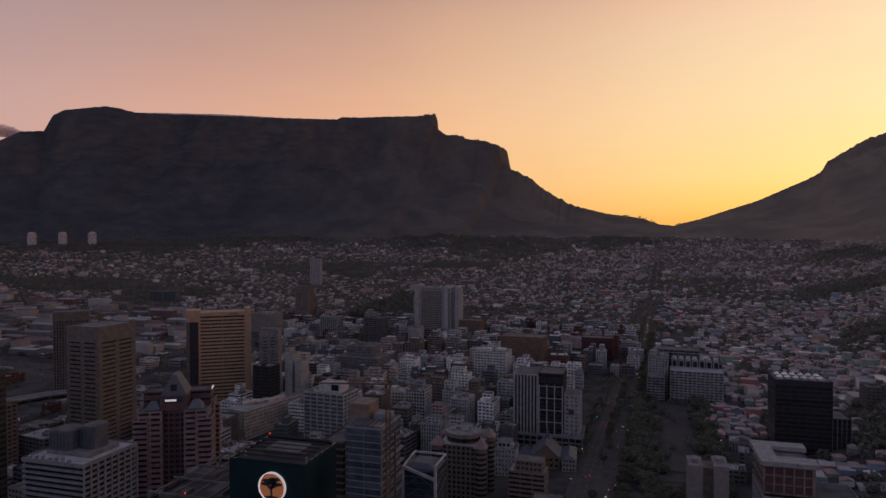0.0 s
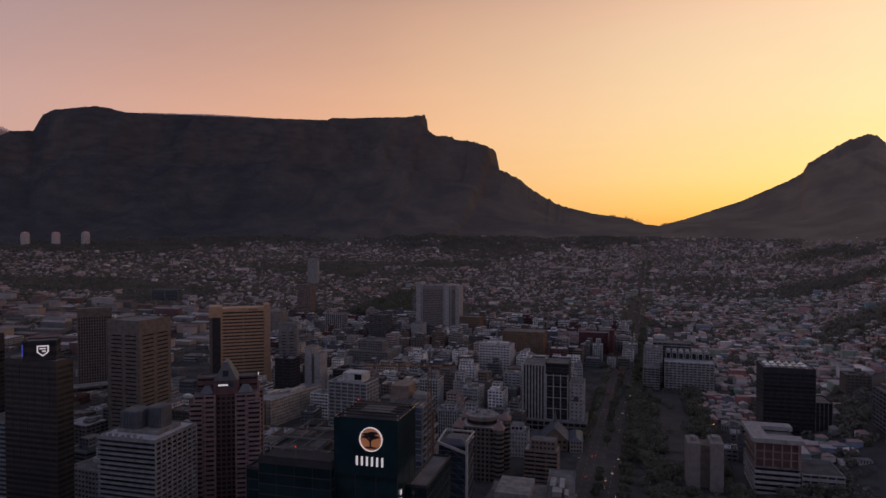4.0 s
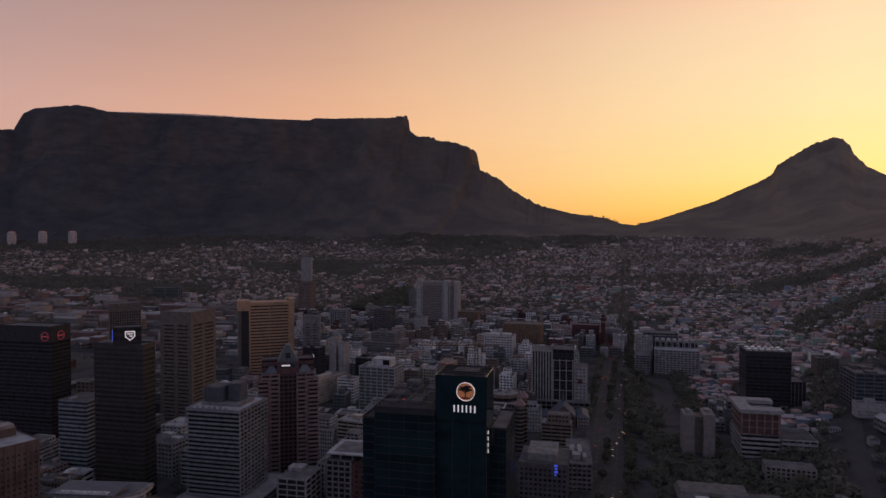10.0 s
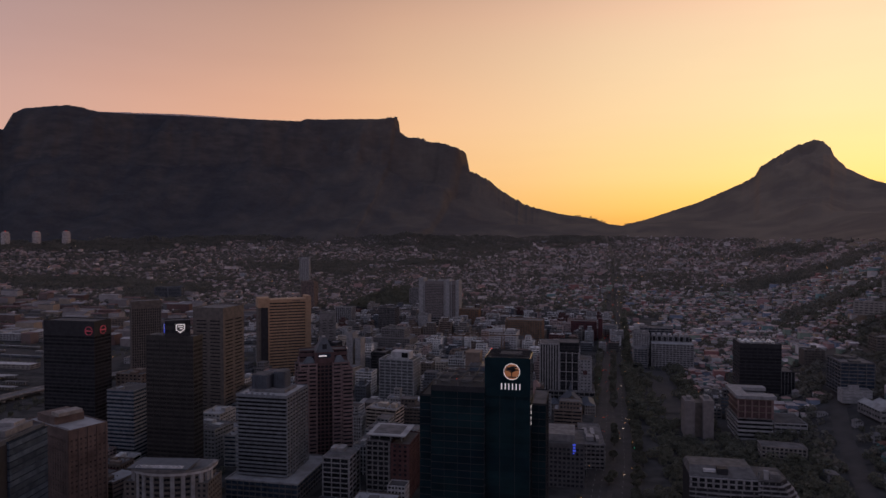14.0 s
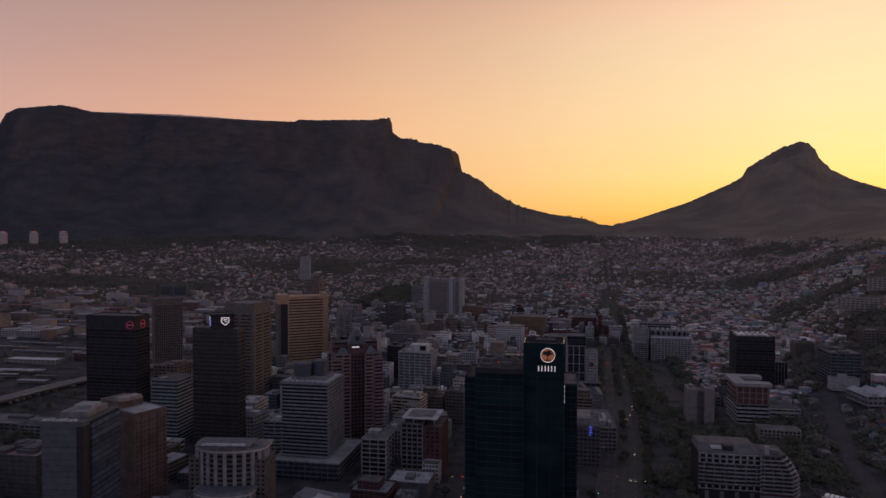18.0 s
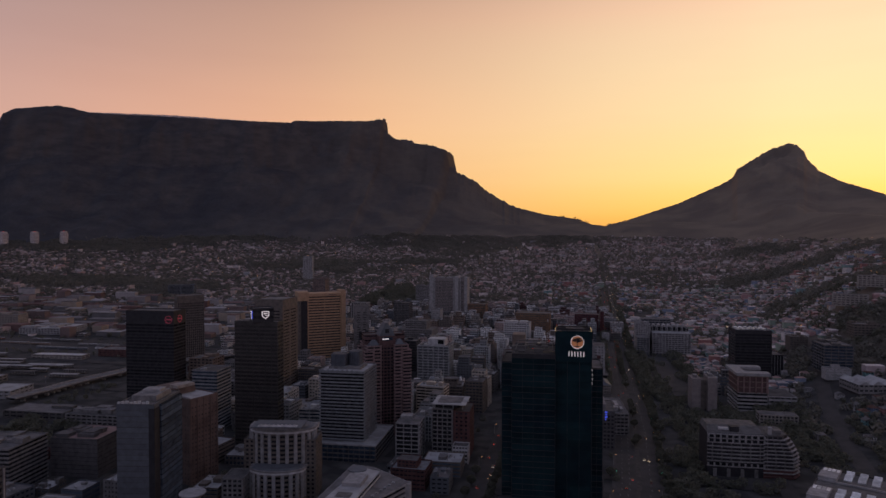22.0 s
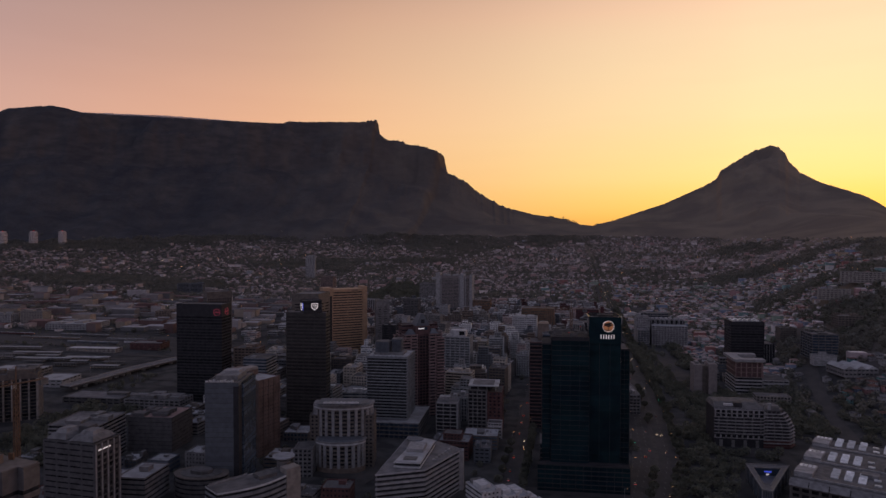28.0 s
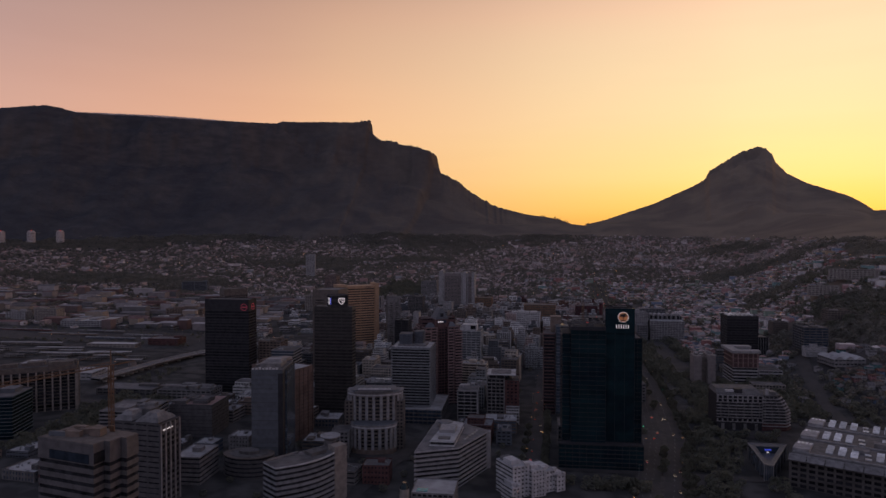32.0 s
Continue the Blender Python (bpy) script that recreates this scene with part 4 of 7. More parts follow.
def round_building():
    x, y = -206, -32
    root = thing("hotel_building", x, y, 0, 8, "pale bow-fronted building with tall window slots between broad fins", "building")
    take(x, y, 64, 60, 8)

    def tier(w, d, z0, z1, oy, n, bow):
        part("glazing", Geo().prism(arc(w - 2.2, d - 2.2, 17, bow), z0, z1), DARKGLASS, root, loc=(0, oy, 0))
        nf = round((z1 - z0) / 3.4)
        band = Geo().prism(arc(w - 0.9, d - 0.9, 17, bow), 0, 1.7).mesh("floor_band", BROWN)
        for i in range(1, nf):
            part("floor_band", band, None, root, loc=(0, oy, z0 + i * 3.4))
        edge = arc(w, d, n, bow)[:n]
        for px, py in edge:
            wide = 1.25
            part("fin", Geo().box(-wide, -0.6, max(z0 + 6, z1 - 25), wide, 1.4, z1 - 1.5), PALECONC, root, loc=(px, py + oy, 0), turn=math.degrees(math.atan2(px * 0.75, -(py - d * 0.35))))
        part("base_wall", Geo().prism(arc(w - 0.6, d - 0.6, 17, bow), z0 + 0.5, z0 + 6.4), TAN, root, loc=(0, oy, 0))
        part("top_wall", Geo().prism(arc(w + 0.4, d + 0.4, 17, bow), z1 - 1.6, z1), WHITE, root, loc=(0, oy, 0))
        part("cornice", Geo().prism(arc(w + 1.8, d + 1.8, 21, bow), z1, z1 + 1.3, 0.98), GREY, root, loc=(0, oy, 0))
        part("roof", Geo().prism(arc(w - 3, d - 3, 21, bow), z1 + 1.3, z1 + 2.6, 0.9), BLUEGREY, root, loc=(0, oy, 0))
    tier(52, 38, 0, 54, 0, 13, 0.62)
    tier(42, 20, 0, 27, -10, 11, 0.9)
    part("roof_house", Geo().box(-17, -7, 57.2, 18, 9, 59.4), GREY, root)
    part("roof_canopy", Geo().box(-19, -9, 59.4, 20, 11, 60.0), BLUEGREY, root)
    fold = Geo()
    for i in range(9):
        fold.beam((-13 + i * 3.2, -7.6, 60.2), (-11.4 + i * 3.2, -7.6, 61.6), 0.7).beam((-11.4 + i * 3.2, -7.6, 61.6), (-9.8 + i * 3.2, -7.6, 60.2), 0.7)
    fold.box(-14, -8.2, 60.0, 16, -4.5, 60.5)
    part("folded_rail", fold, WHITE, root, "white folded rail on the roof edge")
    for sx in (-1, 1):
        stack(root, 12, 22, 0, 46, BROWN, GLASS, floor=3.4, sill=0.5, inset=0.3, ox=sx * 22, oy=14, pier=4, pier_w=1.6)
    stack(root, 16, 22, 0, 24, GREY, GLASS, floor=3.4, sill=0.45, inset=0.4, ox=-29, oy=-10, pier=4, pier_w=1.2)


def brick_building():
    x, y = -92, 98
    root = thing("office_building", x, y, 0, 0, "red brick office building with white frames and a flat roof plate", "building")
    take(x, y, 46, 42, 0)
    stack(root, 19, 36, 0, 46, GREY, DARKGLASS, floor=3.7, sill=0.26, inset=0.8, pier=4.7, pier_w=0.8, ox=-5.4)
    stack(root, 15, 34, 0, 44, BRICK, GLASS, floor=3.7, sill=0.5, inset=0.4, pier=5, pier_w=2.2, ox=12)
    part("roof_plate", Geo().box(-15, -17, 50.4, 16, 15, 51.2), ROOFPALE, root, "thin projecting roof plate")
    part("roof_well", Geo().box(-11, -12, 51.2, 11, 10, 51.6), ROOFGREY, root)
    for px in (-13, -5, 4, 13):
        part("roof_post", Geo().box(px - 0.4, -15, 46.3, px + 0.4, -14.2, 50.4), STEEL, root)
    part("penthouse", Geo().box(-13, -10, 46.3, 9, 10, 50.4), GLASS, root)
    stack(root, 14, 12, 0, 17, WHITE, GLASS, floor=3.4, sill=0.5, inset=0.3, ox=13, oy=-25, pier=3, pier_w=0.8)


def hotel_slab():
    x, y = -231, 955
    z = ground_z(x, y) - 1
    root = thing("hotel_tower", x, y, z, -3, "broad pale hotel slab with close upright ribs", "hotel")
    take(x, y, 96, 34, 0)
    stack(root, 80, 24, 0, 90, WARMRIB, GLASS, floor=3.3, sill=0.5, inset=0.35, crown=6, pier=3.6, pier_w=0.9, pier_out=0.3, pier_mat=WARMRIB, far=True)
    for px, w, top in ((-37, 5, 97), (41, 3.5, 93), (20, 4.5, 95)):
        part("end_wall", Geo().box(px - w, -14, 0, px + w, 14, top), PALECONC, root)
    for px in (-30, 13, 28):
        part("tall_rib", Geo().box(px - 1.0, -13.0, 0, px + 1.0, -12.2, 92), PALECONC, root, "broad pale upright rib")
    for px in (-18, 4):
        part("lift_box", Geo().box(px - 8, -6, 90.3, px + 8, 6, 93.5), PALECONC, root)
    stack(root, 110, 44, 0, 16, GREY, GLASS, floor=4, sill=0.4, inset=0.3, oy=-8, far=True)


def slim_tower():
    x, y = -812, 1598
    root = thing("apartment_tower", x, y, ground_z(x, y) - 1, 10, "slim pale apartment tower standing alone among houses", "apartment tower")
    take(x, y, 40, 40, 0)
    stack(root, 31, 20, 0, 131 - ground_z(x, y), PALECONC, GLASS, floor=3.2, sill=0.6, inset=0.3, pier=6, pier_w=2.5, far=True)


def disa_towers():
    for i in range(3):
        x, y = -2165 - i * 78, 2122 - i * 81
        z = ground_z(x, y) - 3
        root = thing("apartment_tower", x, y, z, 0, "round pale apartment tower at the foot of the mountain", "apartment tower", "three round towers")
        r = 17
        k = 24
        circ = lambda q: [(q * math.cos(a), q * math.sin(a)) for a in np.linspace(0, 2 * math.pi, k + 1)[:-1]]
        H = 212 - z
        n = int(H / 3.3)
        shell = Geo()           # turned wall with a groove for each window row
        levels = [(q, zz) for j in range(n) for q, zz in ((r, j * 3.3), (r, j * 3.3 + 2.3), (r - 0.9, j * 3.3 + 2.3), (r - 0.9, j * 3.3 + 3.3))]
        for q, zz in levels:
            shell.v += [(px, py, zz) for px, py in circ(q)]
        for a in range(len(levels) - 1):
            shell.f += [(a * k + b, a * k + (b + 1) % k, a * k + k + (b + 1) % k, a * k + k + b) for b in range(k)]
        part("outer_wall", shell, TOWERPALE, root)
        part("glazing", Geo().prism(circ(r - 0.7), 0, n * 3.3 - 0.1), GLASS, root)
        part("cap", Geo().prism(circ(r * 0.75), n * 3.3, n * 3.3 + 5), TOWERPALE, root)
        part("beacon", Geo().box(-1.2, -1.2, n * 3.3 + 5, 1.2, 1.2, n * 3.3 + 7.5), LAMPRED, root)
    x, y = -2230, 2020
    w = thing("retaining_wall", x, y, ground_z(x, y) - 6, 46, "long pale wall below the round towers", "wall")
    part("wall_run", Geo().box(-230, -2, 0, 230, 2, 9), GREY, w)


def black_block():
    x, y = 266, 446
    z = ground_z(x, y) - 1
    root = thing("office_building", x, y, z, 0, "black glass office block with pale rooftop skylights", "building")
    take(x + 4, y, 72, 46, 0)
    stack(root, 46, 36, 0, 76 - z, BLACKCLAD, DARKGLASS, floor=4, sill=0.3, inset=0.15, pier=6.9, pier_w=0.2, crown=4)
    stack(root, 15, 34, 0, 44 - z, BLACKCLAD, DARKGLASS, floor=4, sill=0.3, inset=0.15, pier=4, pier_w=0.4, ox=30.7, pier_mat=STEEL)
    for i in range(6):
        for j in range(2):
            a, b, c = -19.5 + i * 6.6, -13 + j * 14, 77.0 - z
            g = Geo()
            g.v += [(a, b, c), (a + 3.4, b, c), (a + 3.4, b + 11, c), (a, b + 11, c), (a, b, c + 0.4), (a + 3.4, b, c + 1.9), (a + 3.4, b + 11, c + 1.9), (a, b + 11, c + 0.4)]
            g.f += [(3, 2, 1, 0), (4, 5, 6, 7), (0, 1, 5, 4), (1, 2, 6, 5), (2, 3, 7, 6), (3, 0, 4, 7)]
            part("skylight", g, SKYLIGHT, root, "pale tilted rooftop panel")
    for i in range(3):
        part("roof_beam", Geo().box(-22, -14 + i * 13, 78 - z, 22, -13.3 + i * 13, 78.6 - z), STEEL, root)


def white_court_block():
    x, y = 224, 315
    z = ground_z(x, y) - 1
    root = thing("office_building", x, y, z, 0, "white concrete building with a roof court and deep window grid", "building")
    take(x + 12, y, 66, 62, 0)
    stack(root, 33, 46, 0, 21, PALECONC, DARKGLASS, floor=4.2, sill=0.45, inset=1.0, ox=2, oy=-6)
    stack(root, 33, 46, 21.3, 40, TAN, MAROON, floor=6.2, sill=0.12, inset=1.4, pier=6.3, pier_w=1.0, pier_mat=TILEROSE, ox=2, oy=-6)
    roof = Geo().box(-16.5, -31, 41.2, 20.5, -17, 44.5).box(-16.5, 7, 41.2, 20.5, 19, 44.5).box(-16.5, -17, 41.2, -4, 7, 44.5)
    part("roof_frame", roof, PALECONC, root, "white roof slab round an open court")
    stack(root, 30, 40, 0, 17, PALECONC, GLASS, floor=4, sill=0.55, inset=0.4, ox=35, oy=-6, pier=6, pier_w=0.6)


def white_slab_pair():
    x, y = 174, 298
    root = thing("apartment_building", x, y, 2, 0, "pair of blank pinkish grey lift slabs joined by a lower link", "building")
    take(x, y, 34, 30, 0)
    part("slab", Geo().box(-14, -10, 0, -4, 12, 37), WARMRIB, root)
    part("slab", Geo().box(3, -14, 0, 13, 10, 39), WARMRIB, root)
    part("link", Geo().box(-4, -7, 0, 3, 9, 35), BROWN, root)
    part("lift_box", Geo().box(-11, -4, 37, -7, 4, 40), GREY, root)
    part("lift_box", Geo().box(5, -6, 39, 10, 2, 42), GREY, root)


def grid_block():
    x, y = 32, 434
    z = ground_z(x, y) - 1
    root = thing("office_building", x, y, z, 0, "white ribbed office block with a black glass bay and white grid", "building")
    take(x + 8, y, 68, 44, 0)
    stack(root, 24, 36, 0, 66, PALECONC, DARKGLASS, floor=66, sill=0.04, inset=0.8, pier=3.4, pier_w=1.5, pier_out=0.5, ox=-12)
    stack(root, 24, 35, 0, 68, BLACKCLAD, DARKGLASS, floor=4, sill=0.2, inset=0.2, ox=12.1)
    stack(root, 74, 46, 0, 10, GREY, DARKGLASS, floor=5, sill=0.3, inset=0.5, pier=6, pier_w=0.8, ox=6, oy=-4)
    for i in range(4):
        part("grid_bar", Geo().box(0.6 + i * 7.4, -18.3, 8, 1.6 + i * 7.4, -17.6, 58), PALECONC, root)
    for i in range(5):
        part("grid_rail", Geo().box(0.5, -18.35, 10 + i * 11.5, 24, -17.65, 10.7 + i * 11.5), PALECONC, root)
    stack(root, 15, 30, 0, 47, PALECONC, GLASS, floor=4, sill=0.7, inset=0.3, ox=32, pier=5, pier_w=2.4)
    part("wall_sign", Geo().box(29, -15.8, 30, 34, -15.35, 35), BRICK, root, "plain red wall sign")


def turret_building():
    x, y = -6, 275
    root = thing("office_building", x, y, 1, 0, "brown stone building with pointed corner turrets and a roof drum", "building")
    take(x, y, 50, 44, 0)
    stack(root, 34, 31, 0, 45, BROWN, DARKGLASS, floor=3.8, sill=0.36, inset=0.9, pier=3.8, pier_w=1.2, roof=ROOFPALE)
    for sx, sy in ((-17, -15), (17, -15), (17, 15), (-17, 15)):
        circ = [(4.4 * math.cos(t), 4.4 * math.sin(t)) for t in np.linspace(0, 2 * math.pi, 15)[:-1]]
        tower = part("turret", Geo().prism(circ, 0, 46), BROWN, root, loc=(sx, sy, 0))
        for k in range(11):
            part("turret_window", Geo().prism([(a * 1.02, b * 1.02) for a, b in circ], 2.6 + k * 3.8, 4.4 + k * 3.8), DARKGLASS, tower)
        part("turret_cap", Geo().prism([(-5.2, -5.2), (5.2, -5.2), (5.2, 5.2), (-5.2, 5.2)], 46, 52.5, 0.05), TILEROSE, tower, "pointed rose-tiled cap")
        part("spike", Geo().prism([(-0.2, -0.2), (0.2, -0.2), (0.2, 0.2), (-0.2, 0.2)], 52, 56, 0.2), STEEL, tower)
    drum = [(13 * math.cos(t), 11 * math.sin(t)) for t in np.linspace(0, 2 * math.pi, 29)[:-1]]
    part("roof_drum", Geo().prism(drum, 45.3, 52), TAN, root)
    part("drum_glazing", Geo().prism([(a * 1.01, b * 1.01) for a, b in drum], 46.6, 49.6), GLASS, root)
    part("drum_roof", Geo().prism([(a * 1.1, b * 1.1) for a, b in drum], 52, 53.4), GREY, root)
    for a, b, w, h in ((-4, 2, 4, 2.2), (3, -3, 3, 1.6), (5, 4, 2.4, 2.6), (-7, -3, 2, 1.2)):
        part("roof_unit", Geo().box(a - w / 2, b - w / 2, 53.4, a + w / 2, b + w / 2, 53.4 + h), SILVERCONC, root)


def glass_frame_block():
    x, y = -24, 128
    root = thing("office_building", x, y, 1, 0, "blue glass office block under construction beside a crane", "building")
    take(x, y, 44, 40, 0)
    stack(root, 22, 30, 0, 99, SILVERCONC, BLUEGLASS, floor=3.7, sill=0.1, inset=0.7, pier=11, pier_w=0.3, pier_mat=GREY, pier_out=-0.3, roof=PALEGLASS, ox=3)
    stack(root, 13, 34, 0, 90, MAROON, DARKGLASS, floor=3.7, sill=0.3, inset=0.3, ox=-15, oy=1)
    part("upper_core", Geo().box(-13, 2, 90.3, -1, 18, 108), TAN, root, "blank tan lift core")
    part("plant_room", Geo().box(2, 3, 99.3, 11, 12, 103), GREY, root)
    for k in range(6):
        part("roof_panel", Geo().box(-5.5 + k * 3.2, -13, 99.4, -3.0 + k * 3.2, 1, 100.2), PALEGLASS, root)
    for k in range(8):          # open slabs with props on the street side
        part("slab_edge", Geo().box(14.1, -14.5, 30 + k * 7.4, 16.4, 14.5, 30.5 + k * 7.4), SILVERCONC, root)
    part("hoist", Geo().beam((17.6, -4, 0), (17.6, -4, 96), 1.0), CRANE, root, "orange hoist mast on the facade")
    x, y = 0, 158
    root = thing("office_building", x, y, 1, 0, "blue glass block with folded white roof edges", "building")
    take(x, y, 24, 26, 0)
    stack(root, 20, 22, 0, 66, BLUEGLASS, NAVYGLASS, floor=3.7, sill=0.12, inset=0.1)
    g = Geo()
    for p, q, w in (((-10, -11.3, 0), (-10, -11.3, 68), 1.4), ((10, -11.3, 0), (10, -11.3, 70), 1.4), ((-10, -11.3, 68), (10, -11.3, 62), 1.6), ((10, -11.3, 70), (10, 11, 70), 1.0), ((-10, -11.3, 68), (-10, 11, 70), 1.0), ((-10, 11, 70), (10, 11, 70), 1.0)):
        g.beam(p, q, w)
    part("roof_edge", g, WHITE, root, "folded white roof edge")
    net = Geo()
    for k in range(9):
        z = k * 7.0
        net.beam((-10, -11.2, z), (0, -11.2, z + 7), 0.28).beam((0, -11.2, z + 7), (10, -11.2, z), 0.28)
        net.beam((10.2, -11, z), (10.2, 11, z + 7), 0.28)
    part("lattice", net, BLUEGREY, root, "crossed facade bars")
    part("sloped_roof", Geo().prism([(-9, -10), (9, -10), (9, 10), (-9, 10)], 67.2, 69.5, 0.6), SLATE, root)


def sign_block():
    x, y = 42, 152
    root = thing("office_building", x, y, 1, 0, "cream office block with arched windows and a blue sign", "building")
    take(x, y, 40, 46, 0)
    stack(root, 36, 42, 0, 36, HIPGREY, GLASS, floor=3.6, sill=0.42, inset=0.5, pier=3.6, pier_w=1.3, crown=3)
    part("penthouse", Geo().box(-12, -14, 36.3, 10, 16, 42), GREY, root)
    for k, (sx, sw) in enumerate(((8.6, 1.2), (8.4, 2.6), (8.8, 1.8), (8.4, 2.4))):
        part("blue_sign_bar", Geo().box(sx, -21.6, 28.5 + k * 2.3, sx + sw, -21.05, 29.9 + k * 2.3), SIGNBLUE, root, "lit plain blue sign bar")
    x, y = 66, 210
    root = thing("office_building", x, y, 1, 3, "long grey office building beside the main street", "building")
    take(x, y, 24, 70, 0)
    stack(root, 20, 66, 0, 22, GREY, GLASS, floor=3.5, sill=0.5, inset=0.4, pier=4, pier_w=0.9)
    plant(root, R, 18, 60, 22.2, PALECONC, count=5)


def hall_with_pyramid():
    x, y = 47, 366
    root = thing("hall", x, y, ground_z(x, y) - 1, 4, "ochre hall with a steep slate roof and a small spire", "hall")
    take(x, y, 34, 40, 0)
    part("hall_wall", facade(25, 30, 10, 2, 0.5, 5, 2.0, 0.5), ORANGE, root)
    part("glazing", Geo().box(-11.9, -14.4, 0, 11.9, 14.4, 9.8), GLASS, root)
    g = Geo()
    g.v += [(-13.5, -16, 10), (13.5, -16, 10), (0, -16, 22), (-13.5, 16, 10), (13.5, 16, 10), (0, 16, 22)]
    g.f += [(0, 2, 5, 3), (2, 1, 4, 5), (4, 3, 5), (3, 4, 1, 0), (0, 1, 2)]
    part("roof", g, SLATE, root, "steep slate roof")
    part("gable_wall", Geo().prism([(-11.5, 0), (11.5, 0), (0, 10.4)], 0, 0.6), ORANGE, root, "ochre gable end", (0, -15.6, 10)).rotation_euler = (radians(90), 0, 0)
    part("spire", Geo().prism([(-2.2, -2.2), (2.2, -2.2), (2.2, 2.2), (-2.2, 2.2)], 20, 33, 0.06), SLATE, root, loc=(0, 8, 0))
    for dx, dy, w, d, h in ((20, 0, 12, 36, 11), (-19, 4, 10, 24, 8)):
        k = thing("shop_building", x + dx, y + dy, ground_z(x + dx, y + dy) - 1, 4, "low grey shop building with a pitched slate roof", "building")
        take(x + dx, y + dy, w, d, 0)
        part("outer_wall", facade(w, d, h, 3, 0.45, 3.2, 1.2, 0.3), CREAM, k)
        part("glazing", Geo().box(-w / 2 + 0.25, -d / 2 + 0.25, 0, w / 2 - 0.25, d / 2 - 0.25, h - 0.2), GLASS, k)
        wg, rg = Geo(), Geo()
        house_geo(wg, rg, 0, 0, h - 0.05, d, w, 0.1, math.pi / 2, "hip", 3.0)
        part("roof", rg, SLATE, k)


def stepped_white():
    x, y = 180, 640
    z = ground_z(x, y) - 2
    root = thing("apartment_building", x, y, z, -3, "white stepped apartment building with a row of arched roof bays", "building")
    take(x, y + 14, 92, 86, 0)
    stack(root, 24, 40, 0, 54 - z, BALCONY, GLASS, floor=3.2, sill=0.55, inset=0.5, pier=4, pier_w=1.6, ox=-30, oy=12, far=True)
    part("lift_box", Geo().box(-40, 8, 54 - z, -32, 20, 60 - z), PALECONC, root)
    part("lift_box", Geo().box(-28, 4, 54 - z, -24, 14, 57 - z), BALCONY, root)
    stack(root, 20, 34, 0, 36 - z, GREY, NAVYGLASS, floor=3.2, sill=0.4, inset=0.4, pier=5, pier_w=0.8, ox=-32, oy=-22, far=True)
    stack(root, 60, 30, 0, 42 - z, BALCONY, GLASS, floor=3.2, sill=0.5, inset=0.6, pier=5, pier_w=1.4, ox=14, oy=-8, roof=ROOFPALE, far=True)
    stack(root, 60, 16, 0, 47 - z, DARKGREY, DARKGLASS, floor=4, sill=0.3, inset=0.4, ox=14, oy=16, far=True)
    for i in range(7):
        px = -11 + i * 8
        g = Geo().box(px - 3.2, 4, 42.4 - z, px + 3.2, 24, 50 - z)
        part("roof_bay", g, PALECONC, root)
        arch = [(px + 3.2 * math.cos(t), 3.2 * math.sin(t)) for t in np.linspace(0, math.pi, 9)]
        bow = part("bay_vault", Geo().prism(arch, 0, 20), PALECONC, root, "white arched roof vault", (0, 24, 50 - z))
        bow.rotation_euler = (radians(90), 0, 0)
        part("bay_window", Geo().box(px - 2.2, 3.7, 43.4 - z, px + 2.2, 3.95, 50 - z), DARKGLASS, root)
    stack(root, 50, 20, 0, 58 - z, GREY, NAVYGLASS, floor=3.6, sill=0.35, inset=0.5, pier=6, pier_w=0.6, ox=-6, oy=44, far=True)


def colour_blocks():
    for x, y, w, d, h, m, lab in ((66, 832, 46, 26, 34, REDPAINT, "dark red office block"), (-36, 752, 64, 34, 46, OCHRE, "ochre and teal office block"), (-165, 950, 40, 28, 34, OCHRE, "yellow ochre office block"), (95, 812, 7, 22, 42, REDPAINT, "narrow red stair tower")):
        z = ground_z(x, y) - 1
        root = thing("office_building", x, y, z, -3, lab, "building")
        take(x, y, w, d, 0)
        stack(root, w, d, 0, h, m, SEAGLASS if m is OCHRE else GLASS, floor=3.6, sill=0.4, inset=0.4, pier=4.2, pier_w=1.2, far=True)


def band_block(x, y, w, d, h, turn, wall, label, sill=0.55, pier=0.0, pier_w=0.7, pier_out=0.05, inset=0.7, roof=None, pier_mat=None, kit=4, floor=3.6, glass=None, crown=0.0):
    root = thing("office_building", x, y, ground_z(x, y) - 0.5, turn, label, "building")
    take(x, y, w, d, turn)
    stack(root, w, d, 0, h, wall, glass or GLASS, floor=floor, sill=sill, inset=inset, pier=pier, pier_w=pier_w, pier_out=pier_out, pier_mat=pier_mat, roof=roof or ROOFGREY, crown=crown, far=y > 240)
    if kit:
        plant(root, R, w, d, h + 0.2, wall, count=kit)
    return root


TOWERGREY = material("warm_grey_panel", (0.149, 0.135, 0.135), 0.85, var=0.2)


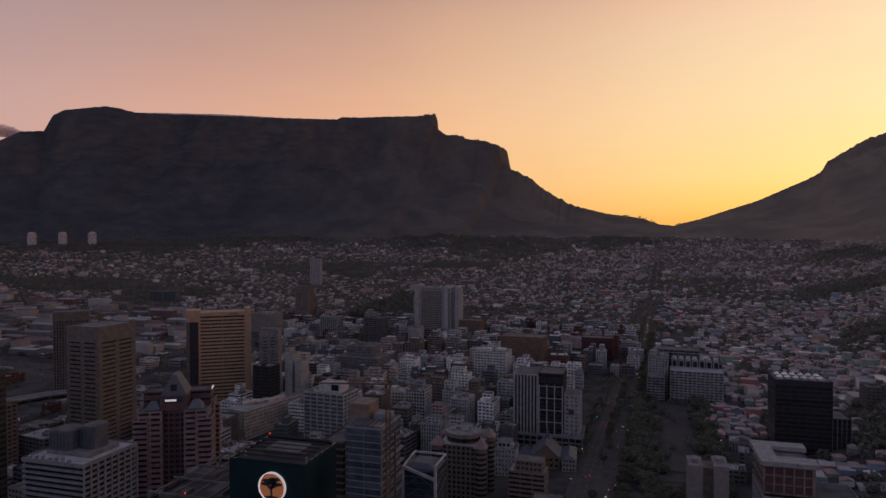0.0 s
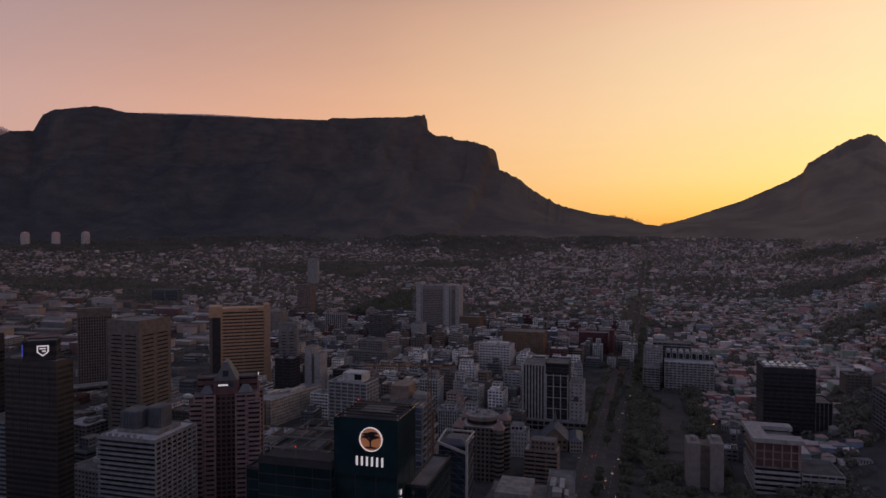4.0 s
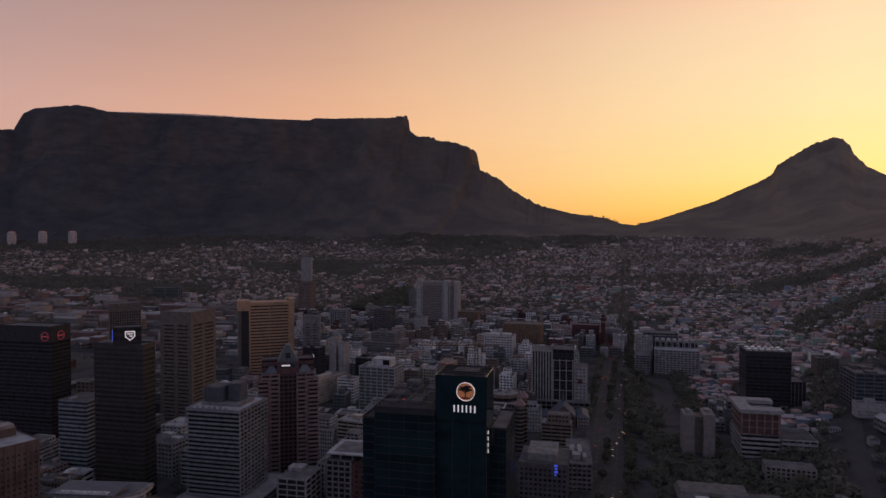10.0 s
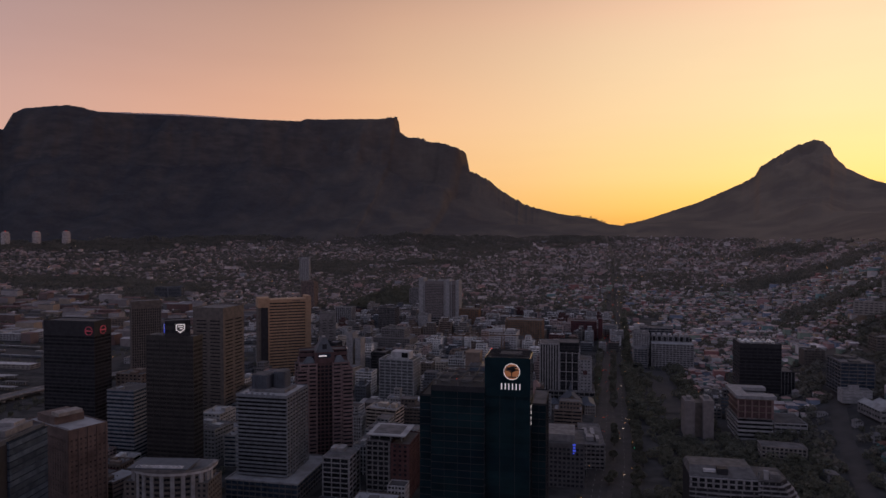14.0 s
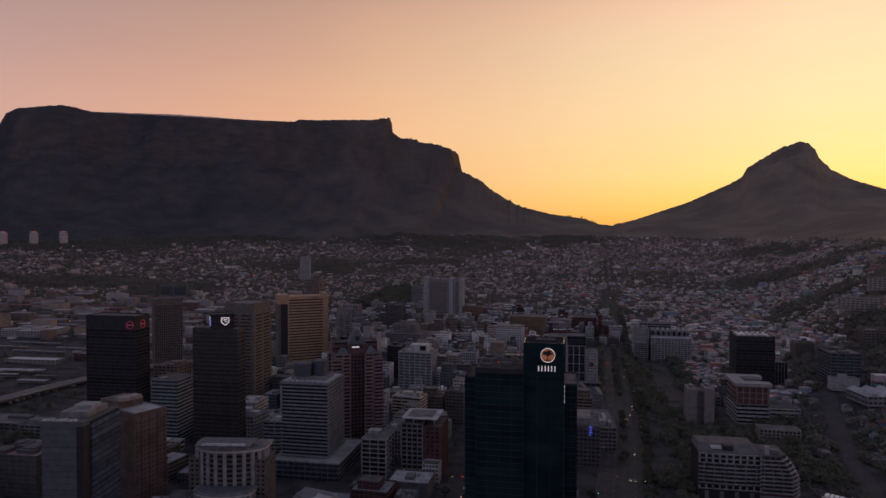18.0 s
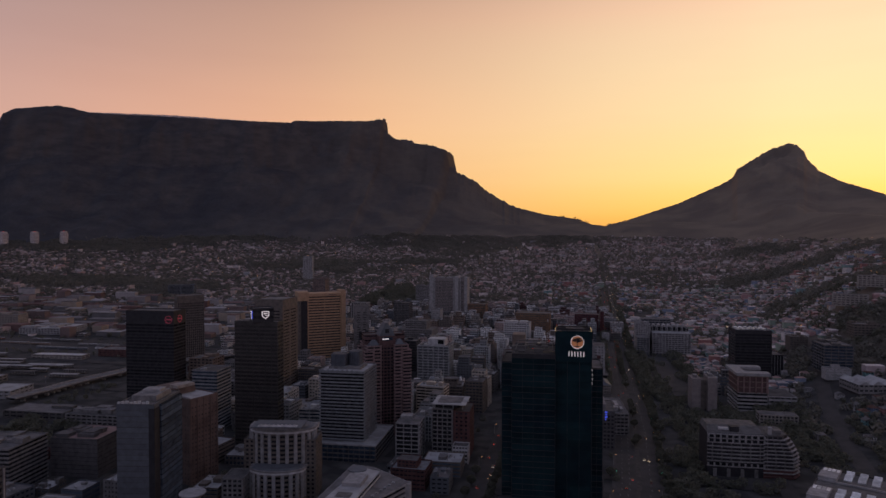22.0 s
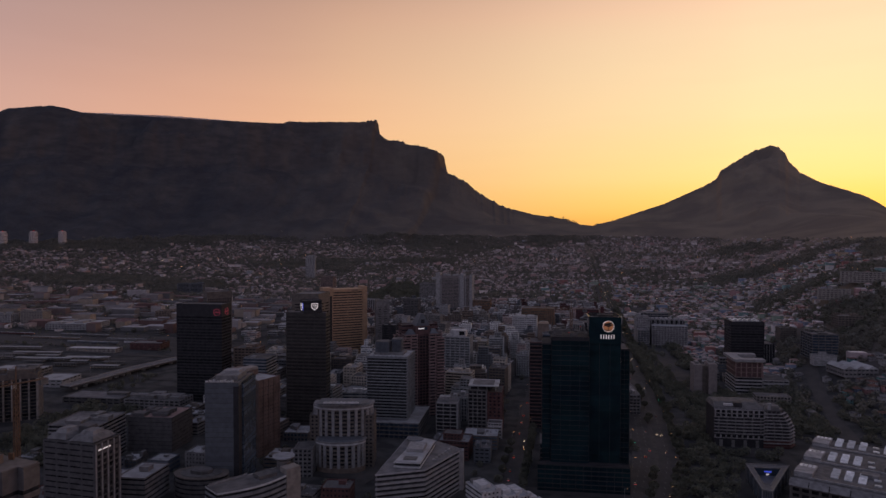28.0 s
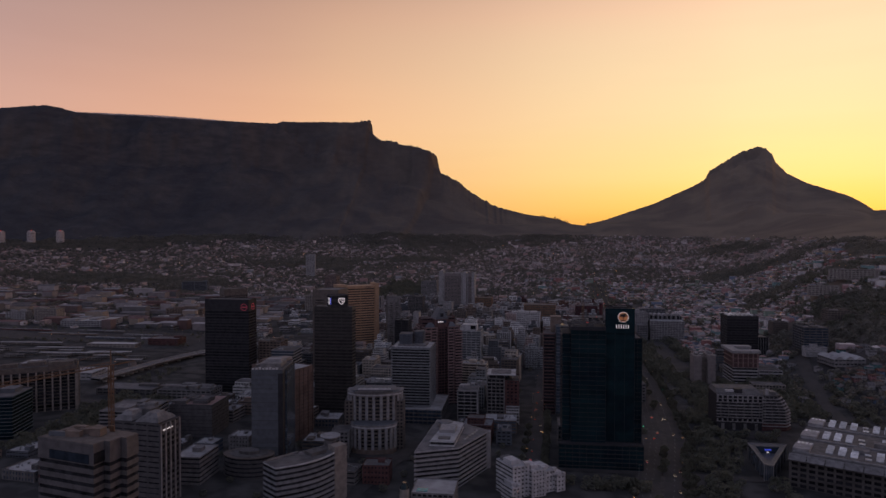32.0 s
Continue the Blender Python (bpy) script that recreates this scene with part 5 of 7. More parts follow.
def harbour_blocks():
    # white banded block on a tapering plan
    root = thing("office_building", -130, -84, 0, 0, "white office block with deep horizontal bands and a white rooftop house", "building")
    take(-126, -80, 60, 104, 0)
    poly_stack(root, [(-22, -43), (12, -28), (34, 22), (2, 46), (-16, 50)], 0, 32, PALECONC, GLASS, 3.7, 0.42, 0.04)
    poly_stack(root, [(-12, -27), (8, -27), (11, 28), (-5, 34)], 33.3, 36.5, WHITE, GLASS, 3.6, 0.3, 0.05, ROOFPALE, 0.6)
    part("upper_house", Geo().box(-7, -4, 37.4, 6, 14, 40), PALECONC, root)
    part("roof_well", Geo().box(-6, -22, 37.4, 4, -14, 37.7), DARKGREY, root)
    pad = [(7 * math.cos(t), 34 + 6 * math.sin(t)) for t in np.linspace(0, 6.283, 21)[:-1]]
    part("round_deck", Geo().prism([(a - 6, b - 6) for a, b in pad], 37.2, 38), BLUEGREY, root, "round roof deck")
    part("corner_pier", Geo().box(30, 18, 0, 34.6, 24, 33), PALECONC, root)
    for k in range(6):
        part("vent", Geo().box(14 + k * 1.6, -8 + k * 5, 32.3, 16 + k * 1.6, -6 + k * 5, 34), STEEL, root)
    band_block(-396, 3, 43, 40, 32, 2, HIPGREY, "plain dark office building with a cluttered rosy roof", 0.9, inset=0.15, kit=7, roof=TILEROSE)
    band_block(-337, -118, 23, 33, 22, 0, GREY, "low grey office block with a plain pale roof", 0.6, inset=0.5, roof=ROOFPALE, kit=1)
    band_block(-617, 52, 80, 30, 50, 32, BROWN, "wide dark building with upright cream fins and a cluttered roof", 0.12, 8.0, 1.5, 1.0, 1.4, pier_mat=CREAM, kit=9, crown=5)
    band_block(-396, 200, 30, 26, 60, 0, TAN, "cream stepped office tower", 0.55, 5, 1.4, kit=3)
    band_block(-352, 132, 28, 30, 63, 0, SILVERCONC, "white office block with blue window bands", 0.45, inset=0.5, glass=NAVYGLASS, kit=2)
    band_block(-438, -44, 46, 44, 37, 4, GREY, "grey office block with close white storey bands", 0.42, inset=0.7, kit=6, roof=ROOFGREY, floor=3.3)
    band_block(-590, -36, 46, 40, 42, 14, BLUEGREY, "teal glass office building with white floor lines", 0.15, glass=TEALGLASS, inset=0.3, kit=2)
    # banded front building with an upper dark glass storey
    root = thing("office_building", -304, -303, 0, 0, "cream tower with broad bands, a navy window bay and roof clutter", "building")
    take(-304, -303, 52, 42, 0)
    plan = [(-22, -7), (11, -15), (17, -16.5), (18, -9), (22, -10), (23, -2), (27, -3), (28, 6), (-17, 17)]
    poly_stack(root, plan, 0, 84, TOWERGREY, GLASS, 4.7, 0.56, 0.03, wall_top=0.5)
    poly_stack(root, plan, 84.6, 94, TOWERGREY, TOWERGREY, 9.4, 0.9, 0.02, BROWN, 0.9)
    part("navy_bay", Geo().box(-13, -0.5, 84.8, 15, 0.35, 89.6), NAVYGLASS, root, "broad navy window bay", (-0.5, -12.2, 0), -13.7)
    part("corner_glazing", Geo().box(0, -0.3, 84.8, 7, 0.3, 90.5), DARKGLASS, root, loc=(17.2, -16.2, 0), turn=82)
    for k in range(6):
        part("roof_crate", Geo().box(-14 + k * 5, 2 + (k % 3) * 2, 95.0, -11.5 + k * 5, 5 + (k % 2) * 2, 96.4 + (k % 3)), CRANE if k % 2 else TAN, root, "orange and tan roof plant")
    part("roof_wall", Geo().box(-17, -5, 95.2, 0, -3.5, 97.6), BLUEGREY, root)
    plant(root, R, 28, 14, 95, TAN, count=7)
    # grey tower with two hipped caps
    root = band_block(-352, -166, 43, 24, 62, -7, HIPGREY, "grey office tower with hipped roof caps and lit sign", 0.72, 10, 1.2, kit=0, floor=3.8, inset=0.3)
    for ox, w in ((-12, 16), (9, 20)):
        base = [(ox - w / 2, -10.5), (ox + w / 2, -10.5), (ox + w / 2, 10.5), (ox - w / 2, 10.5)]
        part("hip_roof", Geo().prism(base, 63.2, 66.5, 0.72), GREY, root, "grey hipped roof cap")
        part("hip_top", Geo().prism([(ox + (a - ox) * 0.6, b * 0.6) for a, b in base], 66.5, 69, 0.7), GREY, root)
    part("plant_room", Geo().box(-5, 2, 62.3, 3, 11, 69.5), HIPGREY, root)
    for k in range(4):
        for j in range(12):
            part("side_window", Geo().box(21.5, -9.4 + k * 5.4, 6 + j * 4.2, 21.7, -7.2 + k * 5.4, 8.2 + j * 4.2), DARKGLASS, root)
    part("sign_bar", Geo().box(21.6, -9, 57.4, 22.0, 2, 58.3), SIGNWHITE, root, "lit plain white sign bar")
    for k in range(5):
        part("side_rib", Geo().box(21.4, -11.5 + k * 5.4, 0, 22.1, -10.6 + k * 5.4, 62), PALECONC, root)
    # curved white building with a stair tower and a round drum
    x, y = -229.5, -163.5
    root = thing("office_building", x, y, 0, 52, "curved white office building with banded balconies and a stair tower", "building")
    take(x, y, 60, 34, 36)
    def bow(inset):
        return [(-27 + 54 * t, -8 + inset - 6 * math.sin(math.pi * t)) for t in np.linspace(0, 1, 13)] + [(27, 10 - inset), (-27, 10 - inset)]
    band = Geo().prism(bow(0), 0, 1.9).mesh("storey_band", SILVERCONC)
    row = Geo().prism(bow(0.9), 0, 1.7).mesh("window_band", GLASS)
    for i in range(10):
        part("storey_band", band, None, root, loc=(0, 0, i * 3.8))
        part("window_band", row, None, root, loc=(0, 0, i * 3.8 + 1.9))
    part("roof_edge", Geo().prism(bow(0.0), 38, 38.9), WHITE, root)
    part("roof", Geo().prism(bow(1.0), 38.9, 39.1), ROOFGREY, root)
    part("roof_house", Geo().box(4, -6, 39, 17, 4, 41.5), DARKGREY, root)
    part("roof_rail", Geo().box(-25, 8, 39, 2, 8.4, 40.6), STEEL, root)
    part("stair_tower", Geo().box(22, -10, 0, 33, -1, 43), CREAM, root)
    circ = [(6 * math.cos(t), 6 * math.sin(t)) for t in np.linspace(0, 6.283, 19)[:-1]]
    part("roof_drum", Geo().prism([(a * 0.7, b * 0.7) for a, b in circ], 44, 46.5, 1.9), GREY, root, "flared disc on the stair tower", (29, 6, 0))
    part("disc_rim", Geo().prism([(a * 1.33, b * 1.33) for a, b in circ], 46.5, 47.3), SILVERCONC, root, loc=(29, 6, 0))
    part("drum_core", Geo().prism([(a * 0.8, b * 0.8) for a, b in circ], 0, 44), GREY, root, loc=(29, 6, 0))
    # low brick ring
    x, y = -298, -102
    root = thing("office_building", x, y, 0, 0, "low round dark building with window bands", "building")
    take(x, y, 44, 30, 0)
    ringp = lambda q: [(22 * q * math.cos(t), 15 * q * math.sin(t)) for t in np.linspace(0, 6.283, 25)[:-1]]
    for i in range(5):
        part("storey_band", Geo().prism(ringp(1), 0, 2.0), HIPGREY, root, loc=(0, 0, i * 3.5))
        part("window_band", Geo().prism(ringp(0.96), 0, 1.5), GLASS, root, loc=(0, 0, i * 3.5 + 2))
    part("roof", Geo().prism(ringp(1.0), 17.5, 18.2), BROWN, root)
    part("inner_roof", Geo().prism(ringp(0.75), 18.2, 18.5), DARKGREY, root)
    part("roof_house", Geo().prism(ringp(0.4), 18.2, 21), DARKGREY, root)
    # stepped cream flats at the corner
    x, y = -60, -112
    root = thing("apartment_building", x, y, 0, 35, "cream apartment building with stepped terraces and roof rooms", "apartment building")
    take(x, y, 48, 30, 35)
    for ox, oy, w, d, h in ((-16, 4, 15, 24, 25), (-2, -2, 13, 20, 21), (11, 3, 13, 22, 17), (-24, -6, 8, 16, 12), (20, -4, 8, 14, 13)):
        stack(root, w, d, 0, h, WHITE, GLASS, floor=3.1, sill=0.55, inset=0.6, pier=3.6, pier_w=1.5, ox=ox, oy=oy, roof=ROOFPALE)
        part("roof_room", Geo().box(ox - w * 0.3, oy - 5, h + 0.3, ox + w * 0.2, oy + 6, h + 3.4), WHITE, root)
        part("stair_gable", Geo().box(ox + w * 0.25, oy - d / 2 - 0.4, h, ox + w * 0.5, oy - d / 2 + 2.2, h + 2.6).box(ox - w * 0.5, oy - d / 2 - 0.4, h, ox - w * 0.3, oy - d / 2 + 2.2, h + 1.8), WHITE, root)
        roof = Geo()
        roof.v += [(ox - w * 0.28, oy + 6, h + 0.3), (ox + w * 0.3, oy + 6, h + 0.3), (ox + w * 0.3, oy + d / 2 - 0.5, h + 0.3), (ox - w * 0.28, oy + d / 2 - 0.5, h + 0.3), (ox - w * 0.28, oy + d / 2 - 0.5, h + 2.8), (ox + w * 0.3, oy + d / 2 - 0.5, h + 2.8)]
        roof.f += [(0, 1, 5, 4), (1, 2, 5), (2, 3, 4, 5), (3, 0, 4), (3, 2, 1, 0)]
        part("pent_roof", roof, DARKGREY, root)
    # small corner building with a domed turret
    x, y = -133, -172
    root = thing("hotel_building", x, y, 0, 0, "low grey building with a teal-domed corner turret", "building")
    take(x, y, 44, 40, 0)
    stack(root, 30, 28, 0, 24, GREY, GLASS, floor=3.6, sill=0.5, inset=0.4, pier=4, pier_w=1, ox=4, roof=ROOFPALE)
    circ = [(3.4 * math.cos(t), 3.4 * math.sin(t)) for t in np.linspace(0, 6.283, 15)[:-1]]
    part("turret", Geo().prism(circ, 0, 29), CREAM, root, loc=(-15, -17, 0))
    part("turret_dome", Geo().prism(circ, 29, 33, 0.45), TEALGLASS, root, "teal dome", (-15, -17, 0))
    part("roof_pool", Geo().box(-8, -10, 24.4, 0, -4, 24.7), material("pool_water", (0.05, 0.30, 0.32), 0.2, var=0.1, bump=0), root, "small teal roof pool")
    # foreshore between the railway yard and the raised road
    band_block(-557, 138, 74, 34, 8, 0, DARKGREY, "low dark flat-roofed building beside the raised road", 0.6, 8, 1.5, kit=2)
    band_block(-470, 120, 68, 30, 14, 0, GREY, "low grey building with a crowded roof", 0.5, 6, 1.2, kit=10)
    band_block(-668, 206, 40, 40, 9, 4, PALECONC, "pale shed beside the raised road", 0.7, 8, 2, roof=ROOFPALE, kit=0)
    band_block(-764, 412, 86, 20, 6, 2, CREAM, "long low shed with a pale roof in the railway yard", 0.6, 8, 2, roof=WHITE, kit=0)
    band_block(-760, 250, 70, 34, 8, 4, GREY, "low grey depot beside the railway yard", 0.6, 8, 2, roof=ROOFPALE, kit=2)
    band_block(-690, 452, 54, 30, 11, 2, BRICK, "low brown depot in the railway yard", 0.7, 8, 2, kit=1)
    # right of the main street
    root = band_block(346, 384, 34, 40, 34, 0, DARKGREY, "dark framed glass building on the hillside", 0.16, 8, 0.4, glass=NAVYGLASS, inset=0.9)
    x, y = 352, 302
    shed = thing("market_hall", x, y, ground_z(x, y) - 2, 8, "low grey hall with three pale pitched roof bays", "hall")
    take(x, y, 46, 42, 8)
    part("outer_wall", facade(42, 38, 10, 2, 0.5, 5, 1.4, 0.4), GREY, shed)
    part("glazing", Geo().box(-20.6, -18.6, 0, 20.6, 18.6, 9.8), GLASS, shed)
    for k in range(3):
        wg, rg = Geo(), Geo()
        house_geo(wg, rg, -14 + k * 14, 0, 9.9, 38, 13, 0.1, math.pi / 2, "gable", 4.0)
        part("roof_bay", rg, ROOFPALE, shed, "pale pitched roof bay")
    band_block(338, 350, 28, 14, 13, 0, PALECONC, "blank white block with a low base", 0.85, inset=0.3, kit=2)
    band_block(352, 524, 24, 22, 20, 0, BROWN, "small brown block among houses", 0.6, 4, 1.4)
    band_block(420, 474, 34, 22, 17, 0, BROWN, "brown office block among houses", 0.55, 5, 1.2)
    band_block(540, 680, 80, 16, 18, -20, CREAM, "long cream terrace of flats on the hillside", 0.6, 6, 2.2, kit=0)
    band_block(470, 640, 50, 16, 18, -20, CREAM, "cream terrace of flats on the hillside", 0.6, 6, 2.2, kit=0)
    band_block(236, 236, 38, 18, 10, -4, CREAM, "small old hall with pilasters", 0.4, 4, 1.2, kit=0)
    # towers and slabs in the middle distance
    band_block(-588, 1106, 34, 24, 64, -4, material("rust_brick", (0.235, 0.175, 0.158), 0.9, obj=0.1), "rust-brown apartment tower beyond the office district", 0.6, 5, 1.6, kit=1)
    band_block(-418, 892, 36, 24, 38, -4, PALECONC, "pale slab with upright dark glass strips", 0.12, 4.5, 1.6, 0.4, glass=DARKGLASS, kit=1)
    band_block(-313, 852, 34, 26, 46, -4, DARKGREY, "dark grey banded office block", 0.45, 8, 0.8, kit=2)
    band_block(-240, 852, 20, 24, 34, -4, PALECONC, "blank pale concrete block", 0.85, kit=1)
    root = band_block(-228, 598, 60, 40, 36, -4, GREY, "broad grey stepped stone block with small windows", 0.5, 4.0, 1.6, kit=0)
    stack(root, 38, 26, 36.3, 50, GREY, GLASS, floor=3.6, sill=0.5, inset=0.5, pier=4, pier_w=1.6)
    plant(root, R, 30, 20, 50.2, GREY, count=2)
    band_block(-60, 640, 44, 30, 44, -4, WHITE, "broad white office block with stepped roof", 0.5, 4.2, 1.3)
    band_block(-242, 432, 9, 18, 70, -4, PALECONC, "slim white slab tower with blank ends", 0.9, kit=0, inset=0.2)
    band_block(-230, 430, 8, 16, 63, -4, PALECONC, "slim white slab tower with blank ends", 0.9, kit=0, inset=0.2)
    band_block(-262, 410, 22, 18, 60, -4, BLACKCLAD, "small black glass tower with a white edge", 0.2, kit=1, glass=DARKGLASS, inset=0.1)
    band_block(-204, 440, 20, 22, 44, -4, BLACKCLAD, "black glass block beside slim white slabs", 0.2, kit=1, glass=DARKGLASS, inset=0.1)
    band_block(-247, 385, 24, 82, 28, -14, TOWNCREAM, "long cream building with small arched windows", 0.5, 3.2, 1.4, kit=4, roof=ROOFPALE)
    band_block(-127, 80, 22, 26, 34, 0, PALECONC, "dark glass block with thin white floor slabs", 0.18, 8, 0.5, inset=0.9, glass=DARKGLASS, kit=2)
    root = band_block(-150, 338, 42, 28, 58, -4, TOWNGREY, "blue-grey glass tower with white corner ribs and roof box", 0.25, 7, 0.9, 0.3, pier_mat=WHITE, glass=PALEGLASS, kit=0)
    part("roof_box", Geo().box(-8, -8, 58.3, 14, 8, 67), WHITE, root)
    part("roof_window", Geo().box(5, -8.3, 60.5, 12.5, -8.05, 66), DARKGLASS, root)
    part("roof_rim", ring(26, 20, 0.8, 58.3, 60.5), WHITE, root)
    band_block(-560, 900, 60, 24, 36, -8, CREAM, "long cream apartment slab in the town", 0.6, 6, 2)
    band_block(-820, 760, 80, 34, 18, 10, TAN, "wide tan stone block near the railway", 0.55, 6, 2)
    band_block(-945, 612, 92, 66, 11, 6, PALECONC, "wide white-roofed hall beside the railway yard", 0.5, 6, 2, roof=WHITE, kit=5)
    band_block(-1062, 640, 46, 30, 24, 8, CREAM, "cream stepped block beside the railway yard", 0.55, 6, 2)
    band_block(-1120, 625, 40, 26, 17, 8, PALECONC, "pale block beside the railway yard", 0.55, 6, 2)
    band_block(-1020, 1180, 70, 26, 26, 14, BLUEGREY, "grey glass block with a pale frame", 0.3, 70, 2.0, 0.6, pier_mat=GREY, kit=1)
    band_block(-330, 1180, 44, 26, 44, -4, GREY, "grey apartment slab among trees", 0.55, 5, 1.6)


def apartments():
    x, y = 154, 75
    root = thing("apartment_building", x, y, 0, 0, "grey apartment building with thin bowed balcony bands and stepped terraces", "apartment building")
    take(x + 14, y + 17, 86, 58, 0)
    part("main_body", Geo().box(-22.5, 1.6, 0, 22, 34, 38), BLACKCLAD, root)

    def bowed(z0, z1, out):
        front = [(-23 + 46 * t, 1.2 - out * math.sin(math.pi * t)) for t in np.linspace(0, 1, 13)]
        return Geo().prism(front + [(23, 2.2), (-23, 2.2)], z0, z1)
    for k in range(5):          # open balconies
        z = 14.2 + 3.1 * k
        rail = part("balcony", bowed(z, z + 0.75, 1.9), BALCONY, root, "thin bowed balcony band")
        for i in range(6):
            part("balcony_divider", Geo().box(-19 + i * 7.6, 0.0, z + 0.75, -18.6 + i * 7.6, 1.7, z + 3.1), GREY, rail)
    for z in (9.8, 29.8, 33.4):       # storeys with square windows between piers
        sill = part("sill_band", bowed(z, z + 0.9, 1.0), BALCONY, root)
        for i in range(10):
            part("window_pier", Geo().box(-22.8 + i * 4.95, 0.1, z + 0.9, -21.4 + i * 4.95, 1.2, z + 3.3), BALCONY, sill)
            if i < 9:
                part("window_pane", Geo().box(-21.4 + i * 4.95, 1.0, z + 0.9, -17.85 + i * 4.95, 1.5, z + 3.2), DARKGLASS, root)
    part("eaves", bowed(36.9, 37.7, 1.2), BALCONY, root)
    for i in range(4):          # arched entrances in the dark foot
        part("entrance_panel", Geo().box(-18 + i * 11, 0.9, 0, -15.2 + i * 11, 1.6, 8.2), GREY, root)
    roof = Geo()
    roof.v += [(-23, 1.5, 38), (22, 1.5, 38), (22, 34, 38), (-23, 34, 38), (-21, 14, 42), (20, 14, 42), (20, 32, 42), (-21, 32, 42)]
    roof.f += [(0, 1, 5, 4), (1, 2, 6, 5), (2, 3, 7, 6), (3, 0, 4, 7), (4, 5, 6, 7), (3, 2, 1, 0)]
    part("mansard_roof", roof, DARKGREY, root, "dark sloping mansard roof")
    part("roof_hatch", Geo().box(-13, 5, 40, -5, 8, 41.8), WHITE, root)
    part("dormer", Geo().box(-4, 4, 39, 3, 10, 43.2), BLACKCLAD, root)
    # wing with terraces that step back at its end
    for k in range(12):
        z = 3.1 * k
        ext = float(np.interp(z, [0, 20, 30, 38], [53, 52.5, 47.5, 41]))
        plan = [(22, 0), (ext - 7, 0), (ext, 8), (ext, 30), (22, 30)]
        inner = [(22, 1.5), (ext - 8, 1.5), (ext - 1.8, 8.6), (ext - 1.8, 30), (22, 30)]
        part("terrace_wall", Geo().prism(inner, z + 0.7, z + 3.1), BRICK if k < 3 else BLACKCLAD, root)
        part("terrace_band", Geo().prism(plan, z, z + 0.75), BRICK if k < 2 else BALCONY, root)
        if k > 2:
            for i in range(4):
                part("terrace_post", Geo().box(24.4 + i * (ext - 32) / 3, 0.3, z + 0.75, 24.9 + i * (ext - 32) / 3, 0.9, z + 3.1), GREY, root)
    part("terrace_roof", Geo().prism([(22, 0.5), (35, 0.5), (41, 8), (41, 30), (22, 30)], 37.2, 37.9), ROOFGREY, root)
    part("chimney", Geo().box(26, 3, 37.9, 29, 6, 44), PALECONC, root, "pale roof chimney")
    part("lift_room", Geo().box(31, 6, 37.9, 37, 12, 41), GREY, root)
    part("chimney", Geo().box(22.5, 5, 37.9, 23.7, 6.2, 42), GREY, root)


def skylight_hall():
    x, y = 208.8, -39.3
    root = thing("mall_building", x, y, 0, -29, "wide building with rows of tilted white rooftop skylights", "building")
    take(x, y, 76, 126, -29)
    part("eaves_slab", ring(77, 127, 1.2, 25.4, 25.9), PALECONC, root, "pale projecting eaves slab")
    stack(root, 76, 126, 0, 26, HALLWALL, DARKGLASS, floor=4.2, sill=0.35, inset=1.1, pier=6.5, pier_w=1.7, roof=DARKGREY)
    for yy in (36, -8, -52):         # three roof bays divided by low pale parapets
        part("bay_parapet", Geo().box(-37, yy - 0.5, 26.2, 37, yy + 0.5, 27.5), PALECONC, root)
        part("roof_gutter", Geo().box(-37, yy - 2.6, 26.2, 37, yy - 0.6, 26.5), DARKGREY, root)
    for j, yy in enumerate((54, 10, -32)):
        for i in range(8):
            px = -19.5 + i * 8.6 + (j == 2) * 7
            if px > 34 or (i == 4 and j == 1):
                continue
            if i % 4 == 3:           # a short row of small vents in place of a skylight pair
                part("roof_vent", Geo().box(px - 2.2, yy + 3, 26.2, px + 2.2, yy + 6, 27.0), SKYLIGHT, root)
                part("roof_vent", Geo().box(px - 1, yy - 9, 26.2, px + 3.4, yy - 6, 27.0), SKYLIGHT, root)
                continue
            for k in (0, 1):
                a, b, c, d = px - 2.5, px + 2.5, yy - 9 + k * 9.6, yy - 0.8 + k * 9.6
                g = Geo()
                g.v += [(a, c, 26.3), (b, c, 26.3), (b, d, 26.3), (a, d, 26.3), (a, c, 26.9), (b, c, 26.9), (b, d, 28.6), (a, d, 28.6)]
                g.f += [(0, 1, 5, 4), (1, 2, 6, 5), (2, 3, 7, 6), (3, 0, 4, 7), (4, 5, 6, 7), (3, 2, 1, 0)]
                part("skylight", g, SKYLIGHT, root, "tilted white skylight")
        house = part("glazed_gable", Geo().box(-37.5, yy - 17, 26.2, -25.5, yy - 2, 29.2).box(-37.5, yy - 2, 26.2, -25.5, yy + 10, 27.6), PALECONC, root, "pale end bay with roof glazing")
        for k in range(4):
            part("glazing_strip", Geo().box(-37 + k * 2.9, yy - 1.4, 27.6, -34.9 + k * 2.9, yy + 9, 27.9), SKYLIGHT, house)
    part("plant_room", Geo().box(22, 40, 26.2, 34, 50, 31), GREY, root)
    part("plant_room", Geo().box(16, -4, 26.2, 31, 3, 30.5), GREY, root)
    part("plant_room", Geo().box(3, -26, 26.2, 14, -18, 29), GREY, root)
    for k in range(6):               # tilted metal awnings over the front windows
        a = -38 + k * 12.8
        g = Geo()
        g.v += [(a, -67.5, 24.0), (a + 12.2, -67.5, 24.0), (a + 12.2, -61.5, 27.6), (a, -61.5, 27.6), (a, -67.5, 24.35), (a + 12.2, -67.5, 24.35), (a + 12.2, -61.5, 27.95), (a, -61.5, 27.95)]
        g.f += [(0, 1, 5, 4), (1, 2, 6, 5), (2, 3, 7, 6), (3, 0, 4, 7), (4, 5, 6, 7), (3, 2, 1, 0)]
        part("awning", g, GREY, root, "tilted grey metal awning")


